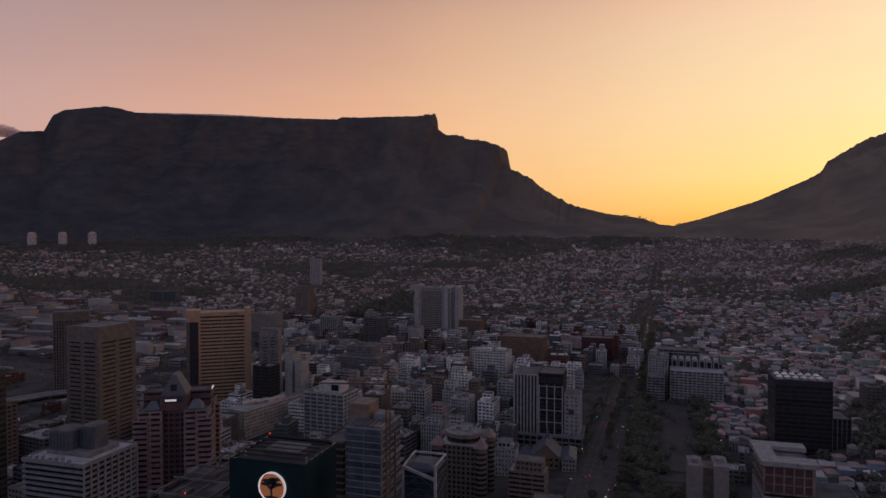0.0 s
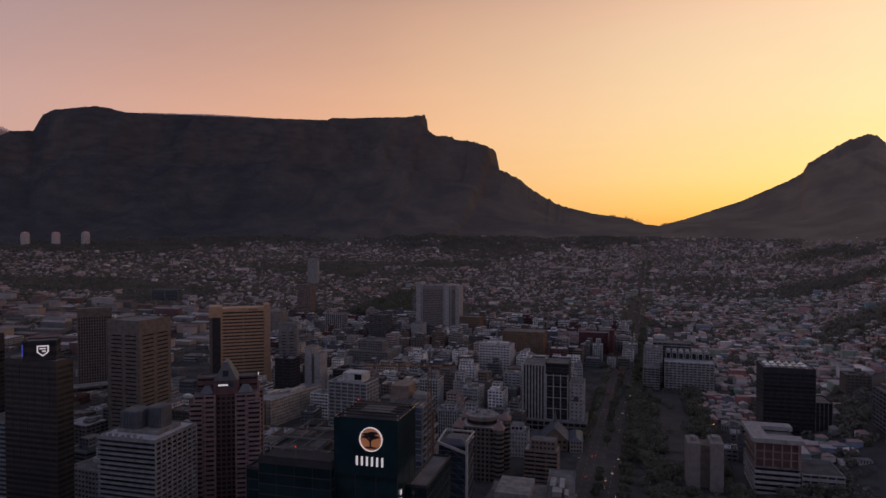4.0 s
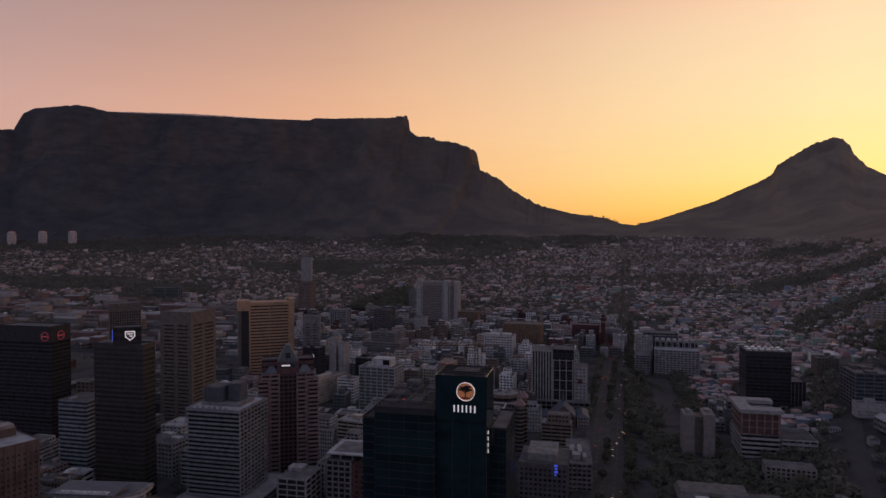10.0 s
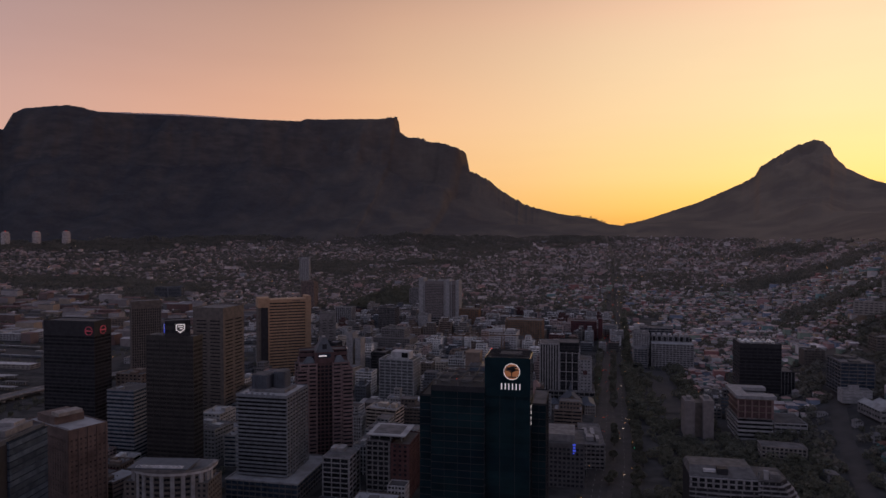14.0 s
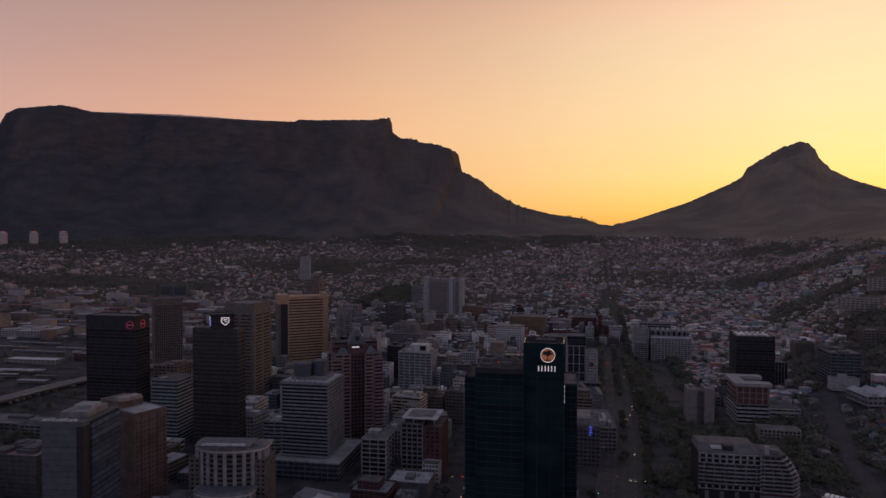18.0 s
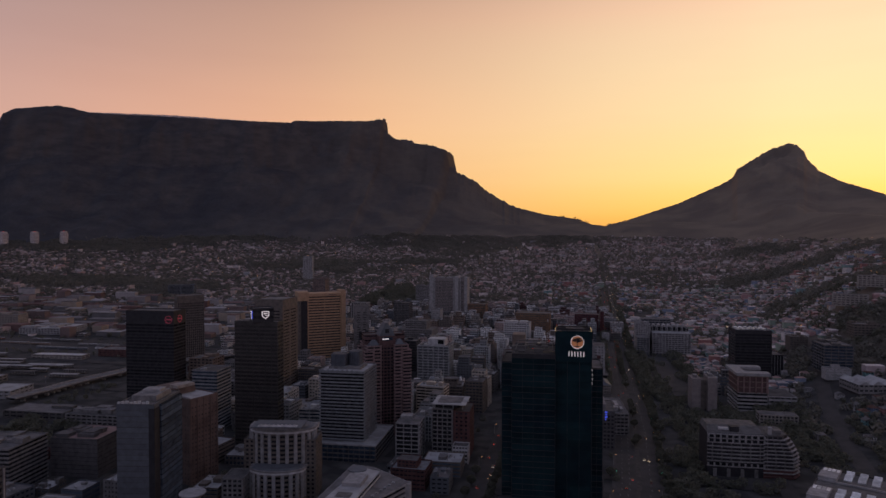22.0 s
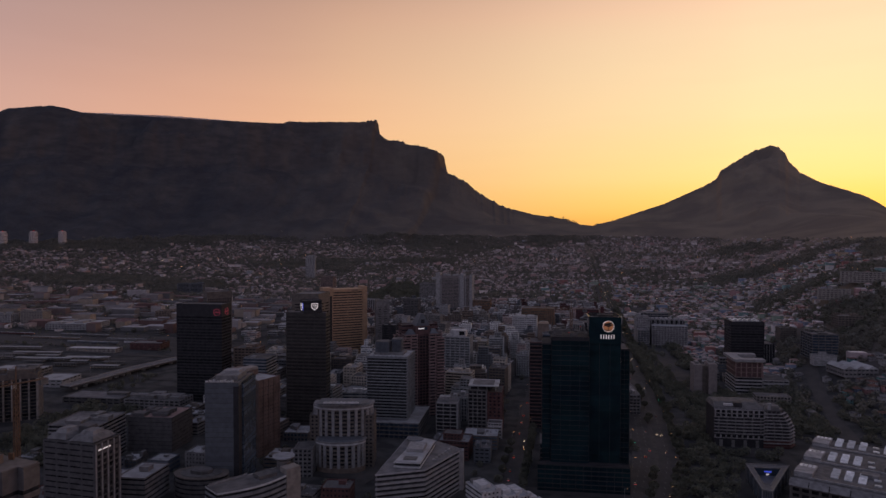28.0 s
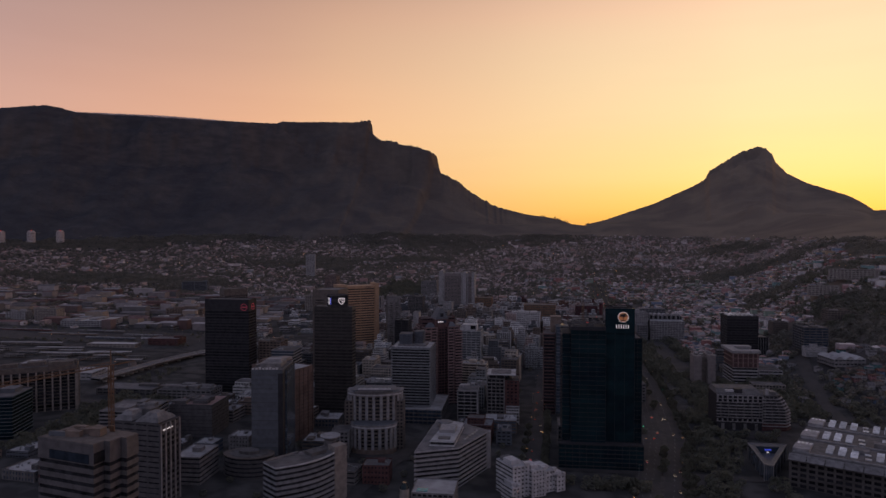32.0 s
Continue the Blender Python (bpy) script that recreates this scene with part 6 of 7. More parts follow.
def glass_wedge():
    x, y = 148, -30
    root = thing("pavilion", x, y, 0, 0, "small triangular glass pavilion with a glowing blue entrance", "pavilion")
    take(x, y - 6, 42, 62, 0)
    plan = [(-14, 18), (-19, -38), (-13, -41), (19, 18)]
    cx, cy = -5, -4
    shrink = lambda q: [(cx + (a - cx) * q, cy + (b - cy) * q) for a, b in plan]
    part("glazing", Geo().prism(shrink(0.95), 0, 9), BLUEGLASS, root)
    inner, outer = shrink(0.66), plan
    rim = Geo()
    for k in range(4):
        j = (k + 1) % 4
        i = len(rim.v)
        for p in (outer[k], outer[j], inner[j], inner[k]):
            rim.v += [(*p, 14.4), (*p, 15.2)]
        rim.f += [(i, i + 2, i + 3, i + 1), (i + 2, i + 4, i + 5, i + 3), (i + 4, i + 6, i + 7, i + 5), (i + 1, i + 3, i + 5, i + 7), (i, i + 6, i + 4, i + 2)]
        wall = Geo()
        a, b = shrink(0.95)[k], shrink(0.95)[j]
        c, d = inner[j], inner[k]
        wall.prism([a, b, c, d], 9, 14.4)
        part("upper_glazing", wall, BLUEGLASS, root)
    part("roof_rim", rim, SLATE, root, "slate-blue rim round an open roof well")
    edge = Geo()
    for k in range(4):
        p, q = plan[k], plan[(k + 1) % 4]
        edge.beam((*p, 15.2), (*q, 15.2), 0.9).beam((*inner[k], 15.2), (*inner[(k + 1) % 4], 15.2), 0.6).beam((*p, 0), (*p, 15.2), 0.7)
        for f in (0.25, 0.5, 0.75):
            m = (p[0] + (q[0] - p[0]) * f, p[1] + (q[1] - p[1]) * f)
            edge.beam((*m, 0), (*m, 15.0), 0.35)
    part("pale_frame", edge, GREY, root, "pale edge beams and posts")
    part("well_floor", Geo().prism(shrink(0.62), 9, 9.3), SLATE, root)
    part("blue_light", Geo().box(-2.4, -0.2, 11.6, 3.2, 0.2, 12.8), SIGNBLUE, root, "glowing blue entrance", (0, inner[0][1] - 0.4, 0))
    part("white_light", Geo().box(-0.9, -0.2, 9.5, 1.2, 0.2, 10.6), SIGNWHITE, root, "small white light", (0, inner[0][1] - 0.6, 0))


def lattice_crane(x, y, h, jib, turn):
    root = thing("tower_crane", x, y, 0, turn, "orange lattice tower crane with a long jib", "crane")
    mast = Geo()
    for sx in (-1, 1):
        for sy in (-1, 1):
            mast.beam((sx, sy, 0), (sx, sy, h), 0.4)
    for i in range(int(h / 3)):
        z = i * 3
        for a, b in (((-1, -1), (1, -1)), ((1, -1), (1, 1)), ((1, 1), (-1, 1)), ((-1, 1), (-1, -1))):
            mast.beam((*a, z), (*b, z + 3), 0.22)
    part("mast", mast, CRANE, root)
    arm = Geo().beam((-16, 0.8, h), (jib, 0.8, h), 0.4).beam((-16, -0.8, h), (jib, -0.8, h), 0.4).beam((0, 0, h + 2), (jib, 0, h + 1.6), 0.3)
    for i in range(int(jib / 3)):
        arm.beam((i * 3, 0.8, h), (i * 3 + 1.5, 0, h + 1.9), 0.2).beam((i * 3 + 1.5, 0, h + 1.9), (i * 3 + 3, -0.8, h), 0.2)
    part("jib", arm, CRANE, root)
    part("tie", Geo().beam((0, 0, h + 9), (jib * 0.7, 0, h + 1.8), 0.15).beam((0, 0, h + 9), (-15, 0, h), 0.15).beam((0, 0, h), (0, 0, h + 9), 0.5), CRANE, root)
    part("cab", Geo().box(-1, -2.6, h - 3, 1, -1.1, h - 0.6), WHITE, root)
    part("counterweight", Geo().box(-16, -1.2, h - 3, -12, 1.2, h), GREY, root)


for make in (teal_tower, striped_tower, black_tower, shield_tower, gold_tower, twin_tower, pale_glass_tower, peach_tower, round_building, brick_building, hotel_slab, slim_tower, disa_towers,
             black_block, white_court_block, white_slab_pair, grid_block, turret_building, glass_frame_block, sign_block, hall_with_pyramid, stepped_white, colour_blocks, harbour_blocks, apartments, skylight_hall, glass_wedge):
    make()
slit_tower(-335, 257, 37, 41, 123.5, -3, BROWN, "tall brown tower with narrow horizontal window slits")
slit_tower(-566, 450, 40, 26, 101, 42, BROWN, "dark slab tower with close upright ribs", 0.2, 3.0)
slit_tower(-288, 462, 22, 20, 91, 20, GREY, "grey office tower with blank end walls", 0.7)
lattice_crane(-3, 104, 128, 40, 192)
lattice_crane(-304, -279, 128, 62, -111)

# ---- streets ----
def street_x(y):
    return float(np.interp(y, [-300, -106, 30, 200, 400, 1100, 2400], [-6, 42, 72, 88, 98, 134, 199]))


def strip(name, pts, width, mat, lift, label, kind="structure"):
    """A road sheet that follows the ground."""
    g = Geo()
    for i, (x, y) in enumerate(pts):
        a = pts[max(i - 1, 0)]
        b = pts[min(i + 1, len(pts) - 1)]
        dx, dy = b[0] - a[0], b[1] - a[1]
        L = math.hypot(dx, dy)
        nx, ny = -dy / L * width / 2, dx / L * width / 2
        g.v += [(x + nx, y + ny, ground_z(x + nx, y + ny) + lift), (x - nx, y - ny, ground_z(x - nx, y - ny) + lift)]
    g.f = [(2 * i, 2 * i + 1, 2 * i + 3, 2 * i + 2) for i in range(len(pts) - 1)]
    ob = new(name, g.mesh(name, mat))
    return tagged(ob, label, name, kind=kind)


main = [(street_x(y), y) for y in range(-260, 1500, 25)]
strip("pavement", [p for p in main if p[1] < 720], 46, PAVING, 0.5, "grey paved margins of the wide main street")
strip("road", [(x - 12, y) for x, y in main], 17, ASPHALT, 0.62, "dark asphalt carriageway of the wide main street")
strip("road", [(x + 8, y) for x, y in main], 15, ASPHALT, 0.62, "dark asphalt carriageway of the wide main street")
TAKEN.append((62, -260, 125, 700))
def west_x(y):
    return float(np.interp(y, [-160, -35, 131, 397, 1300], [-66, -57, -50, -36, -5]))


strip("road", [(west_x(y), y) for y in range(-240, 1300, 30)], 15, ASPHALT, 0.6, "dark side street lined with trees and cars")
for off in (-232,):
    strip("road", [(street_x(y) + off, y) for y in range(-160, 1300, 30)], 11, ASPHALT, 0.6, "dark side street between buildings")
for yy in (-60, 60, 225, 360, 500, 640, 900):
    strip("road", [(x, yy - 0.05 * x) for x in range(-900, 420, 30)], 11, ASPHALT, 0.64, "dark cross street between buildings")
strip("road", [(float(np.interp(y, [-60, 365, 471, 653, 936, 2300], [178, 210, 221, 238, 276, 354])), y) for y in range(-60, 1500, 30)], 13, ASPHALT, 0.6, "dark side street climbing towards the houses")
strip("road", [(154, y) for y in range(372, 600, 12)], 48, ASPHALT, 0.5, "dark open parking ground beside the main street")
TAKEN.append((122, 335, 186, 618))
bend_road = [(372, 520), (352, 450), (335, 390), (316, 330), (298, 267), (284, 205), (272, 145), (264, 90), (268, 40), (285, -10), (300, -60)]
strip("road", bend_road, 15, ASPHALT, 0.6, "dark road curving below the hillside")
for px, py in bend_road:
    TAKEN.append((px - 8, py - 30, px + 8, py + 30))
marks = Geo()
for y in range(-150, 900, 12):
    for off in (-15, -9, 8):
        x = street_x(y) + off
        z = ground_z(x, y) + 0.7
        marks.box(x - 0.15, y, z - 0.04, x + 0.15, y + 4, z)
tagged(new("lane_marks", marks.mesh("lane_marks", LINE)), "white dashed lane marks on the main street", "road marking", kind="stuff")


# ---- raised motorway ----
TAKEN.append((-66, -130, -34, 330))


def viaduct():
    root = thing("viaduct", 0, 0, 0, 0, "grey concrete raised road on round piers", "bridge")
    pts = [(-628, 168), (-619, 214), (-616, 240), (-611, 275), (-592, 350), (-562, 412), (-505, 475)]
    deck = Geo()
    line = []
    for (x0, y0), (x1, y1) in zip(pts, pts[1:]):
        line += [(x0 + (x1 - x0) * k / 3, y0 + (y1 - y0) * k / 3) for k in range(3)]
    line.append(pts[-1])
    circ = [(3.0 * math.cos(t), 2.0 * math.sin(t)) for t in np.linspace(0, 6.283, 13)[:-1]]
    pier = Geo().prism(circ, -1, 10.2).mesh("bridge_pier", WHITE)
    edges = []
    for i, (px, py) in enumerate(line):
        a, b = line[max(i - 1, 0)], line[min(i + 1, len(line) - 1)]
        L = math.hypot(b[0] - a[0], b[1] - a[1])
        n = Vector((-(b[1] - a[1]) / L, (b[0] - a[0]) / L, 0))
        p = Vector((px, py, 13))
        deck.v += [tuple(p + n * 9), tuple(p - n * 9), tuple(p - n * 7 - Vector((0, 0, 3.0))), tuple(p + n * 7 - Vector((0, 0, 3.0)))]
        edges.append((p, n))
        if 0 < i < len(line) - 1:
            part("bridge_pier", pier, None, root, loc=(px, py, 0))
    for i in range(len(line) - 1):
        k = 4 * i
        deck.f += [(k + j, k + (j + 1) % 4, k + 4 + (j + 1) % 4, k + 4 + j) for j in range(4)]
    part("deck", deck, GREY, root)
    for sgn in (-1, 1):
        rail = Geo()
        for p, n in edges:
            a, b = p + n * 8.9 * sgn, p + n * 8.4 * sgn
            rail.v += [(a.x, a.y, 12.4), (a.x, a.y, 14.3), (b.x, b.y, 14.3), (b.x, b.y, 12.4)]
        for i in range(len(edges) - 1):
            rail.f += [(4 * i + j, 4 * i + (j + 1) % 4, 4 * i + 4 + (j + 1) % 4, 4 * i + 4 + j) for j in range(4)]
        part("parapet", rail, PALECONC, root)


viaduct()
TAKEN.append((-650, 160, -585, 330))
TAKEN.append((-620, 290, -530, 430))


# ---- railway yard on the foreshore ----
strip("ballast", [(x, 500 - (x + 900) * 0.03) for x in range(-1330, -620, 30)], 120, material("ballast", (0.075, 0.068, 0.066), 0.95, alt=(0.05, 0.047, 0.046), scale=0.05, var=0.3), 0.4, "dark stony ground of the railway yard")
rails = Geo()
for k in range(14):
    yk = 452 + k * 7.5
    for g0 in (0, 1.5):
        rails.beam((-1320, yk + g0 + 12.6, 3.6), (-630, yk + g0 - 8.1, 3.6), 0.25)
tagged(new("railway_tracks", rails.mesh("railway_tracks", STEEL)), "parallel steel railway tracks on dark ballast", "railway", kind="stuff")


def platform_roof(x, y, w, turn):
    root = thing("platform_roof", x, y, ground_z(x, y), turn, "long pale station canopy on thin posts", "canopy", "station canopies")
    part("canopy", Geo().box(-w / 2, -4, 5, w / 2, 4, 5.5), R.choice((ROOFPALE, ROOFGREY, ROOFGREY, PALECONC)), root)
    part("platform", Geo().box(-w / 2, -3, 0, w / 2, 3, 1.0), PAVING, root)
    for k in range(9):
        part("post", Geo().box(-w / 2 + 2 + k * (w - 4) / 8 - 0.15, -0.15, 1, -w / 2 + 2 + k * (w - 4) / 8 + 0.15, 0.15, 5), STEEL, root)


def train(x, y, n, paint, turn):
    root = thing("train", x, y, ground_z(x, y) + 0.6, turn, "row of parked railway carriages on the tracks", "train", "parked trains")
    body = Geo().prism([(-9.6, -1.4), (9.6, -1.4), (9.6, 1.4), (-9.6, 1.4)], 0.9, 3.6, 0.98).mesh("carriage", paint)
    top = Geo().prism([(-9.4, -1.3), (9.4, -1.3), (9.4, 1.3), (-9.4, 1.3)], 3.6, 4.1, 0.9).mesh("carriage_roof", ROOFPALE)
    under = Geo().box(-7, -1.1, 0, 7, 1.1, 0.9).mesh("bogie", BLACKCLAD)
    for k in range(n):
        for nm, me in (("carriage", body), ("carriage_roof", top), ("bogie", under)):
            part(nm, me, None, root, loc=(k * 20.2 - n * 10.1, 0, 0))


for tx, ty, tn, paint in ((-800, 470, 5, BLUEGREY), (-900, 492, 6, TAN), (-760, 507, 4, GREY), (-1010, 515, 6, BRICK), (-720, 485, 3, WHITE), (-860, 530, 5, DARKGREY)):
    train(tx, ty, tn, paint, -1.7)
for px, py, pw in ((-790, 330, 90), (-730, 350, 70), (-830, 366, 80), (-905, 395, 110), (-960, 352, 80)):
    platform_roof(px, py, pw, 4)
for k in range(14):
    platform_roof(-915 + (k % 5) * 62 + R.uniform(-8, 8), 302 + (k // 5) * 22 + R.uniform(-3, 3), R.uniform(26, 56), 4)
TAKEN.append((-1400, 290, -630, 560))
store_w, store_r = Geo(), Geo()
for gy in range(572, 1080, 30):
    gx = -1750.0
    while gx < -640:
        w, d, h = R.uniform(18, 58), R.uniform(13, 24), R.choice((5, 6, 7, 8, 9, 13, 18))
        px, py = gx + w / 2, gy + R.uniform(-4, 4)
        if R.random() < 0.72 and is_free(px - w / 2, py - d / 2, px + w / 2, py + d / 2, 2.0):
            house_geo(store_w, store_r, px, py, ground_z(px, py), w, d, h, radians(R.uniform(-3, 6)), R.choice(("flat", "flat", "gable", "hip")), R.uniform(1.2, 3.0))
            TAKEN.append((px - w / 2, py - d / 2, px + w / 2, py + d / 2))
        gx += w + R.choice((4, 6, 14))
store = new("warehouse_district", store_w.mesh("warehouse_district", STOREWALLS))
tagged(store, "plastered warehouses and workshops beyond the railway yard", "buildings", kind="stuff")
part("store_roofs", store_r, STOREROOFS, store)
TAKEN.append((-720, -20, -480, 290))
TAKEN.append((-880, 180, -700, 290))


TAKEN.append((-28, 168, 62, 262))
TAKEN.append((-505, 1110, -345, 1500))


# ---- town blocks ----
WALLSET = [TOWNWHITE, TOWNPALE, TOWNCREAM, TOWNROSE, TOWNGREY, WHITE, CREAM, GREY, GREY, PALECONC, BROWN, BLUEGREY, DARKGREY, BRICK, WHITE, TAN, PALECONC, GREY]
NAMES = {"white_plaster": "white plastered", "cream_plaster": "cream plastered", "grey_concrete": "grey concrete", "brown_precast": "brown precast", "blue_grey_panel": "blue-grey panelled", "dark_concrete": "dark concrete", "red_brick": "red brick", "tan_stone": "tan stone", "pale_concrete": "pale concrete", "white_paint": "white painted", "pale_plaster": "pale plastered", "old_cream_plaster": "old cream plastered", "faded_rose_plaster": "faded rose plastered", "light_grey_concrete": "light grey concrete"}
town = 0
rest = []
y = -150.0
while y < 1080:
    depth = R.uniform(17, 30) if y < 300 else R.uniform(13, 24)
    x = -900.0
    while x < 440:
        w = R.uniform(14, 34) if y < 300 else R.uniform(9, 25)
        cx, cy = x + w / 2, y + depth / 2 + R.uniform(-5, 5)
        core = math.exp(-(((cx + 130) / 230) ** 2 + ((cy - 420) / 360) ** 2))
        if cy < 125 and cx > -60 or cx > 115 and cy < 335:
            x += w + 6
            continue
        if cx > 130:
            h = R.uniform(6, 11) if R.random() < 0.8 else R.uniform(12, 19)
            if cy > 480 or cx > 250:
                x += w + 6
                continue
        elif cx < -420:
            h = R.uniform(4, 9) if R.random() < 0.9 else R.uniform(10, 18)
        elif cy < 125:
            h = R.uniform(7, 18)
        else:
            h = 10 + core * R.choice((8, 14, 20, 26, 34, 48)) * R.uniform(0.7, 1.2) + R.uniform(0, 8)
        h = min(h, 1.5 * min(w, depth) + 4)
        if is_free(cx - w / 2, cy - depth / 2, cx + w / 2, cy + depth / 2, 2.0) and R.random() < (0.95 if cx > -420 else 0.5):
            m = R.choice((TOWNWHITE, TOWNPALE, TOWNPALE, TOWNWHITE, TOWNGREY, TOWNGREY, TOWNCREAM, TOWNROSE, BLUEGREY, BROWN, TAN, DARKGREY, DARKGREY, BROWN)) if core > 0.4 else R.choice(WALLSET)
            if cy < 90:
                m = R.choice((GREY, DARKGREY, BROWN, BRICK, TAN, BLUEGREY))
            tall = "tall" if h > 38 else "mid-rise" if h > 18 else "low"
            if town >= 210 or cx < -560:
                rest.append((cx, cy, w, depth, h, m))
            else:
                ob = block(cx, cy, w, depth, h, R.uniform(-9, 4), m, R, f"{tall} {NAMES[m.name]} town building with rows of dark windows", bay=R.uniform(3.0, 5.2), name="town_building", glass=R.choice((GLASS, GLASS, DARKGLASS, NAVYGLASS, BLUEGLASS)))
                if h > 16 and R.random() < 0.45:      # set-back upper storeys
                    k = R.uniform(0.45, 0.75)
                    up = R.uniform(4, 11)
                    n = max(1, round(up / 3.4))
                    part("upper_wall", facade(w * k, depth * k, up, n, 0.45, 3.6, 1.1, 0.35, 0.9), m, ob, loc=(w * (1 - k) * R.uniform(-0.4, 0.4), 0, h + 0.9))
                    last = ob.children[-1]
                    part("upper_glazing", Geo().box(-w * k / 2 + 0.3, -depth * k / 2 + 0.3, 0, w * k / 2 - 0.3, depth * k / 2 - 0.3, up), GLASS, ob, loc=tuple(last.location))
                    part("upper_roof", Geo().box(-w * k / 2 + 0.05, -depth * k / 2 + 0.05, up, w * k / 2 - 0.05, depth * k / 2 - 0.05, up + 0.3), ROOFGREY, ob, loc=tuple(last.location))
                town += 1
            TAKEN.append((cx - w / 2, cy - depth / 2, cx + w / 2, cy + depth / 2))
        x += w + R.choice((3, 4, 4, 11))
    y += depth + R.choice((4, 11, 11))


# the farther blocks, joined by wall colour
groups = {}


def put(g, shape, cx, cy, z, turn):
    k, c, n = len(g.v), math.cos(turn), math.sin(turn)
    g.v += [(cx + a * c - b * n, cy + a * n + b * c, z + q) for a, b, q in shape.v]
    g.f += [tuple(k + i for i in f) for f in shape.f]


for cx, cy, w, d, h, m in rest:
    wg, gg, rg = groups.setdefault(m.name, (Geo(), Geo(), Geo()))
    z = ground_z(cx, cy) - 1
    n = max(2, round(h / 3.4))
    turn = radians(R.uniform(-7, 3))
    ribbon = R.random() < 0.3
    put(wg, facade(w, d, h + 1, n, R.uniform(0.42, 0.58), 12 if ribbon else R.uniform(3.2, 5.0), 0.5 if ribbon else R.uniform(1.0, 1.9), 0.35, 1.1), cx, cy, z, turn)
    put(gg, Geo().box(-w / 2 + 0.3, -d / 2 + 0.3, 0, w / 2 - 0.3, d / 2 - 0.3, h + 0.6), cx, cy, z, turn)
    put(rg, Geo().box(-w / 2 + 0.05, -d / 2 + 0.05, h + 0.65, w / 2 - 0.05, d / 2 - 0.05, h + 0.95), cx, cy, z, turn)
    if h > 14 and R.random() < 0.5:
        k, up = R.uniform(0.4, 0.7), R.uniform(3.4, 9)
        ox = w * (1 - k) * R.uniform(-0.45, 0.45)
        put(wg, facade(w * k, d * k, up, max(1, round(up / 3.4)), 0.45, 3.6, 1.2, 0.3, 0.8), cx + ox, cy, z + h + 0.9, turn)
        put(gg, Geo().box(-w * k / 2 + 0.25, -d * k / 2 + 0.25, 0, w * k / 2 - 0.25, d * k / 2 - 0.25, up - 0.1), cx + ox, cy, z + h + 0.9, turn)
        put(rg, Geo().box(-w * k / 2 + 0.05, -d * k / 2 + 0.05, up, w * k / 2 - 0.05, d * k / 2 - 0.05, up + 0.3), cx + ox, cy, z + h + 0.9, turn)
    for _ in range(R.randint(2, 6)):
        a, b, q = R.uniform(0.8, 3.5), R.uniform(0.8, 3.0), R.uniform(0.8, 3.2)
        ux, uy = R.uniform(-0.4, 0.4) * w, R.uniform(-0.42, 0.2) * d
        put(rg, Geo().box(ux - a / 2, uy - b / 2, h + 0.95, ux + a / 2, uy + b / 2, h + 0.95 + q), cx, cy, z, turn)


for mname, (wg, gg, rg) in groups.items():
    ob = new("distant_blocks", wg.mesh("distant_blocks", MATS[mname]))
    tagged(ob, f"farther {NAMES[mname]} town buildings with rows of windows", "buildings", kind="stuff")
    part("glazing", gg, GLASS, ob)
    part("roof", rg, FLATROOFS, ob)


# ---- houses ----
def single_house(x, y, turn, rng, wall, roof, label):
    z = ground_z(x, y) - 1.5
    w, d, h = rng.uniform(6.5, 10.5), rng.uniform(8, 10.5), rng.choice((4.5, 6.5, 7.0, 7.5))
    root = thing("house", x, y, z, math.degrees(turn), label, "house", "hillside houses")
    n = 1 if h < 6 else 2
    part("outer_wall", facade(w, d, h, n, 0.5, 2.8, 1.3, 0.25), wall, root)
    part("glazing", Geo().box(-w / 2 + 0.22, -d / 2 + 0.22, 0.02, w / 2 - 0.22, d / 2 - 0.22, h - 0.3), GLASS, root)
    wg, rg = Geo(), Geo()
    house_geo(wg, rg, 0, 0, 0, w, d, h, 0, rng.choice(("flat", "flat", "hip", "gable")), rng.uniform(1.8, 3))
    part("roof", rg, roof, root)


PASTEL = [material("rose_plaster", (0.36, 0.19, 0.19), obj=0.15), material("sea_green_plaster", (0.14, 0.27, 0.27), obj=0.15), material("ochre_plaster", (0.36, 0.255, 0.15), obj=0.15), PALECONC, PALECONC, CREAM, GREY, material("sky_plaster", (0.16, 0.215, 0.32), obj=0.15)]
PNAMES = ["rose", "sea-green", "ochre", "white", "white", "cream", "grey", "pale blue"]
TILE = material("clay_tile", (0.15, 0.078, 0.062), 0.9, obj=0.2)
house_rng = random.Random(21)
singles = 0
districts = {}
leaf_spots = []
town_trees = []


def in_view(x, y):
    r = math.hypot(x - EYE[0], y - EYE[1])
    az = math.degrees(math.atan2(x - EYE[0], y - EYE[1]))
    return -50 < az < 31 and r < 3560, r, az


WOOD = (waves(*np.meshgrid(np.arange(-2900, 1800, 20) / 300.0, np.arange(0, 3500, 20) / 150.0, indexing="ij"), 13) + 0.3 * waves(*np.meshgrid(np.arange(-2900, 1800, 20) / 90.0, np.arange(0, 3500, 20) / 60.0, indexing="ij"), 14)).tolist()


# tree-filled parks: bearing and distance ranges from the harbour
PARKS = [(13, 21, 2000, 2260), (16, 28, 1330, 1480), (17.5, 22, 880, 980), (-15, -9, 2600, 2780), (-14.5, -12.5, 1800, 1940), (21, 31, 850, 1120), (-37, -33, 1940, 2000), (24, 30, 1700, 2100)]


def woods(x, y):
    return WOOD[min(max(int((x + 2900) / 20), 0), 234)][min(max(int(y / 20), 0), 174)]


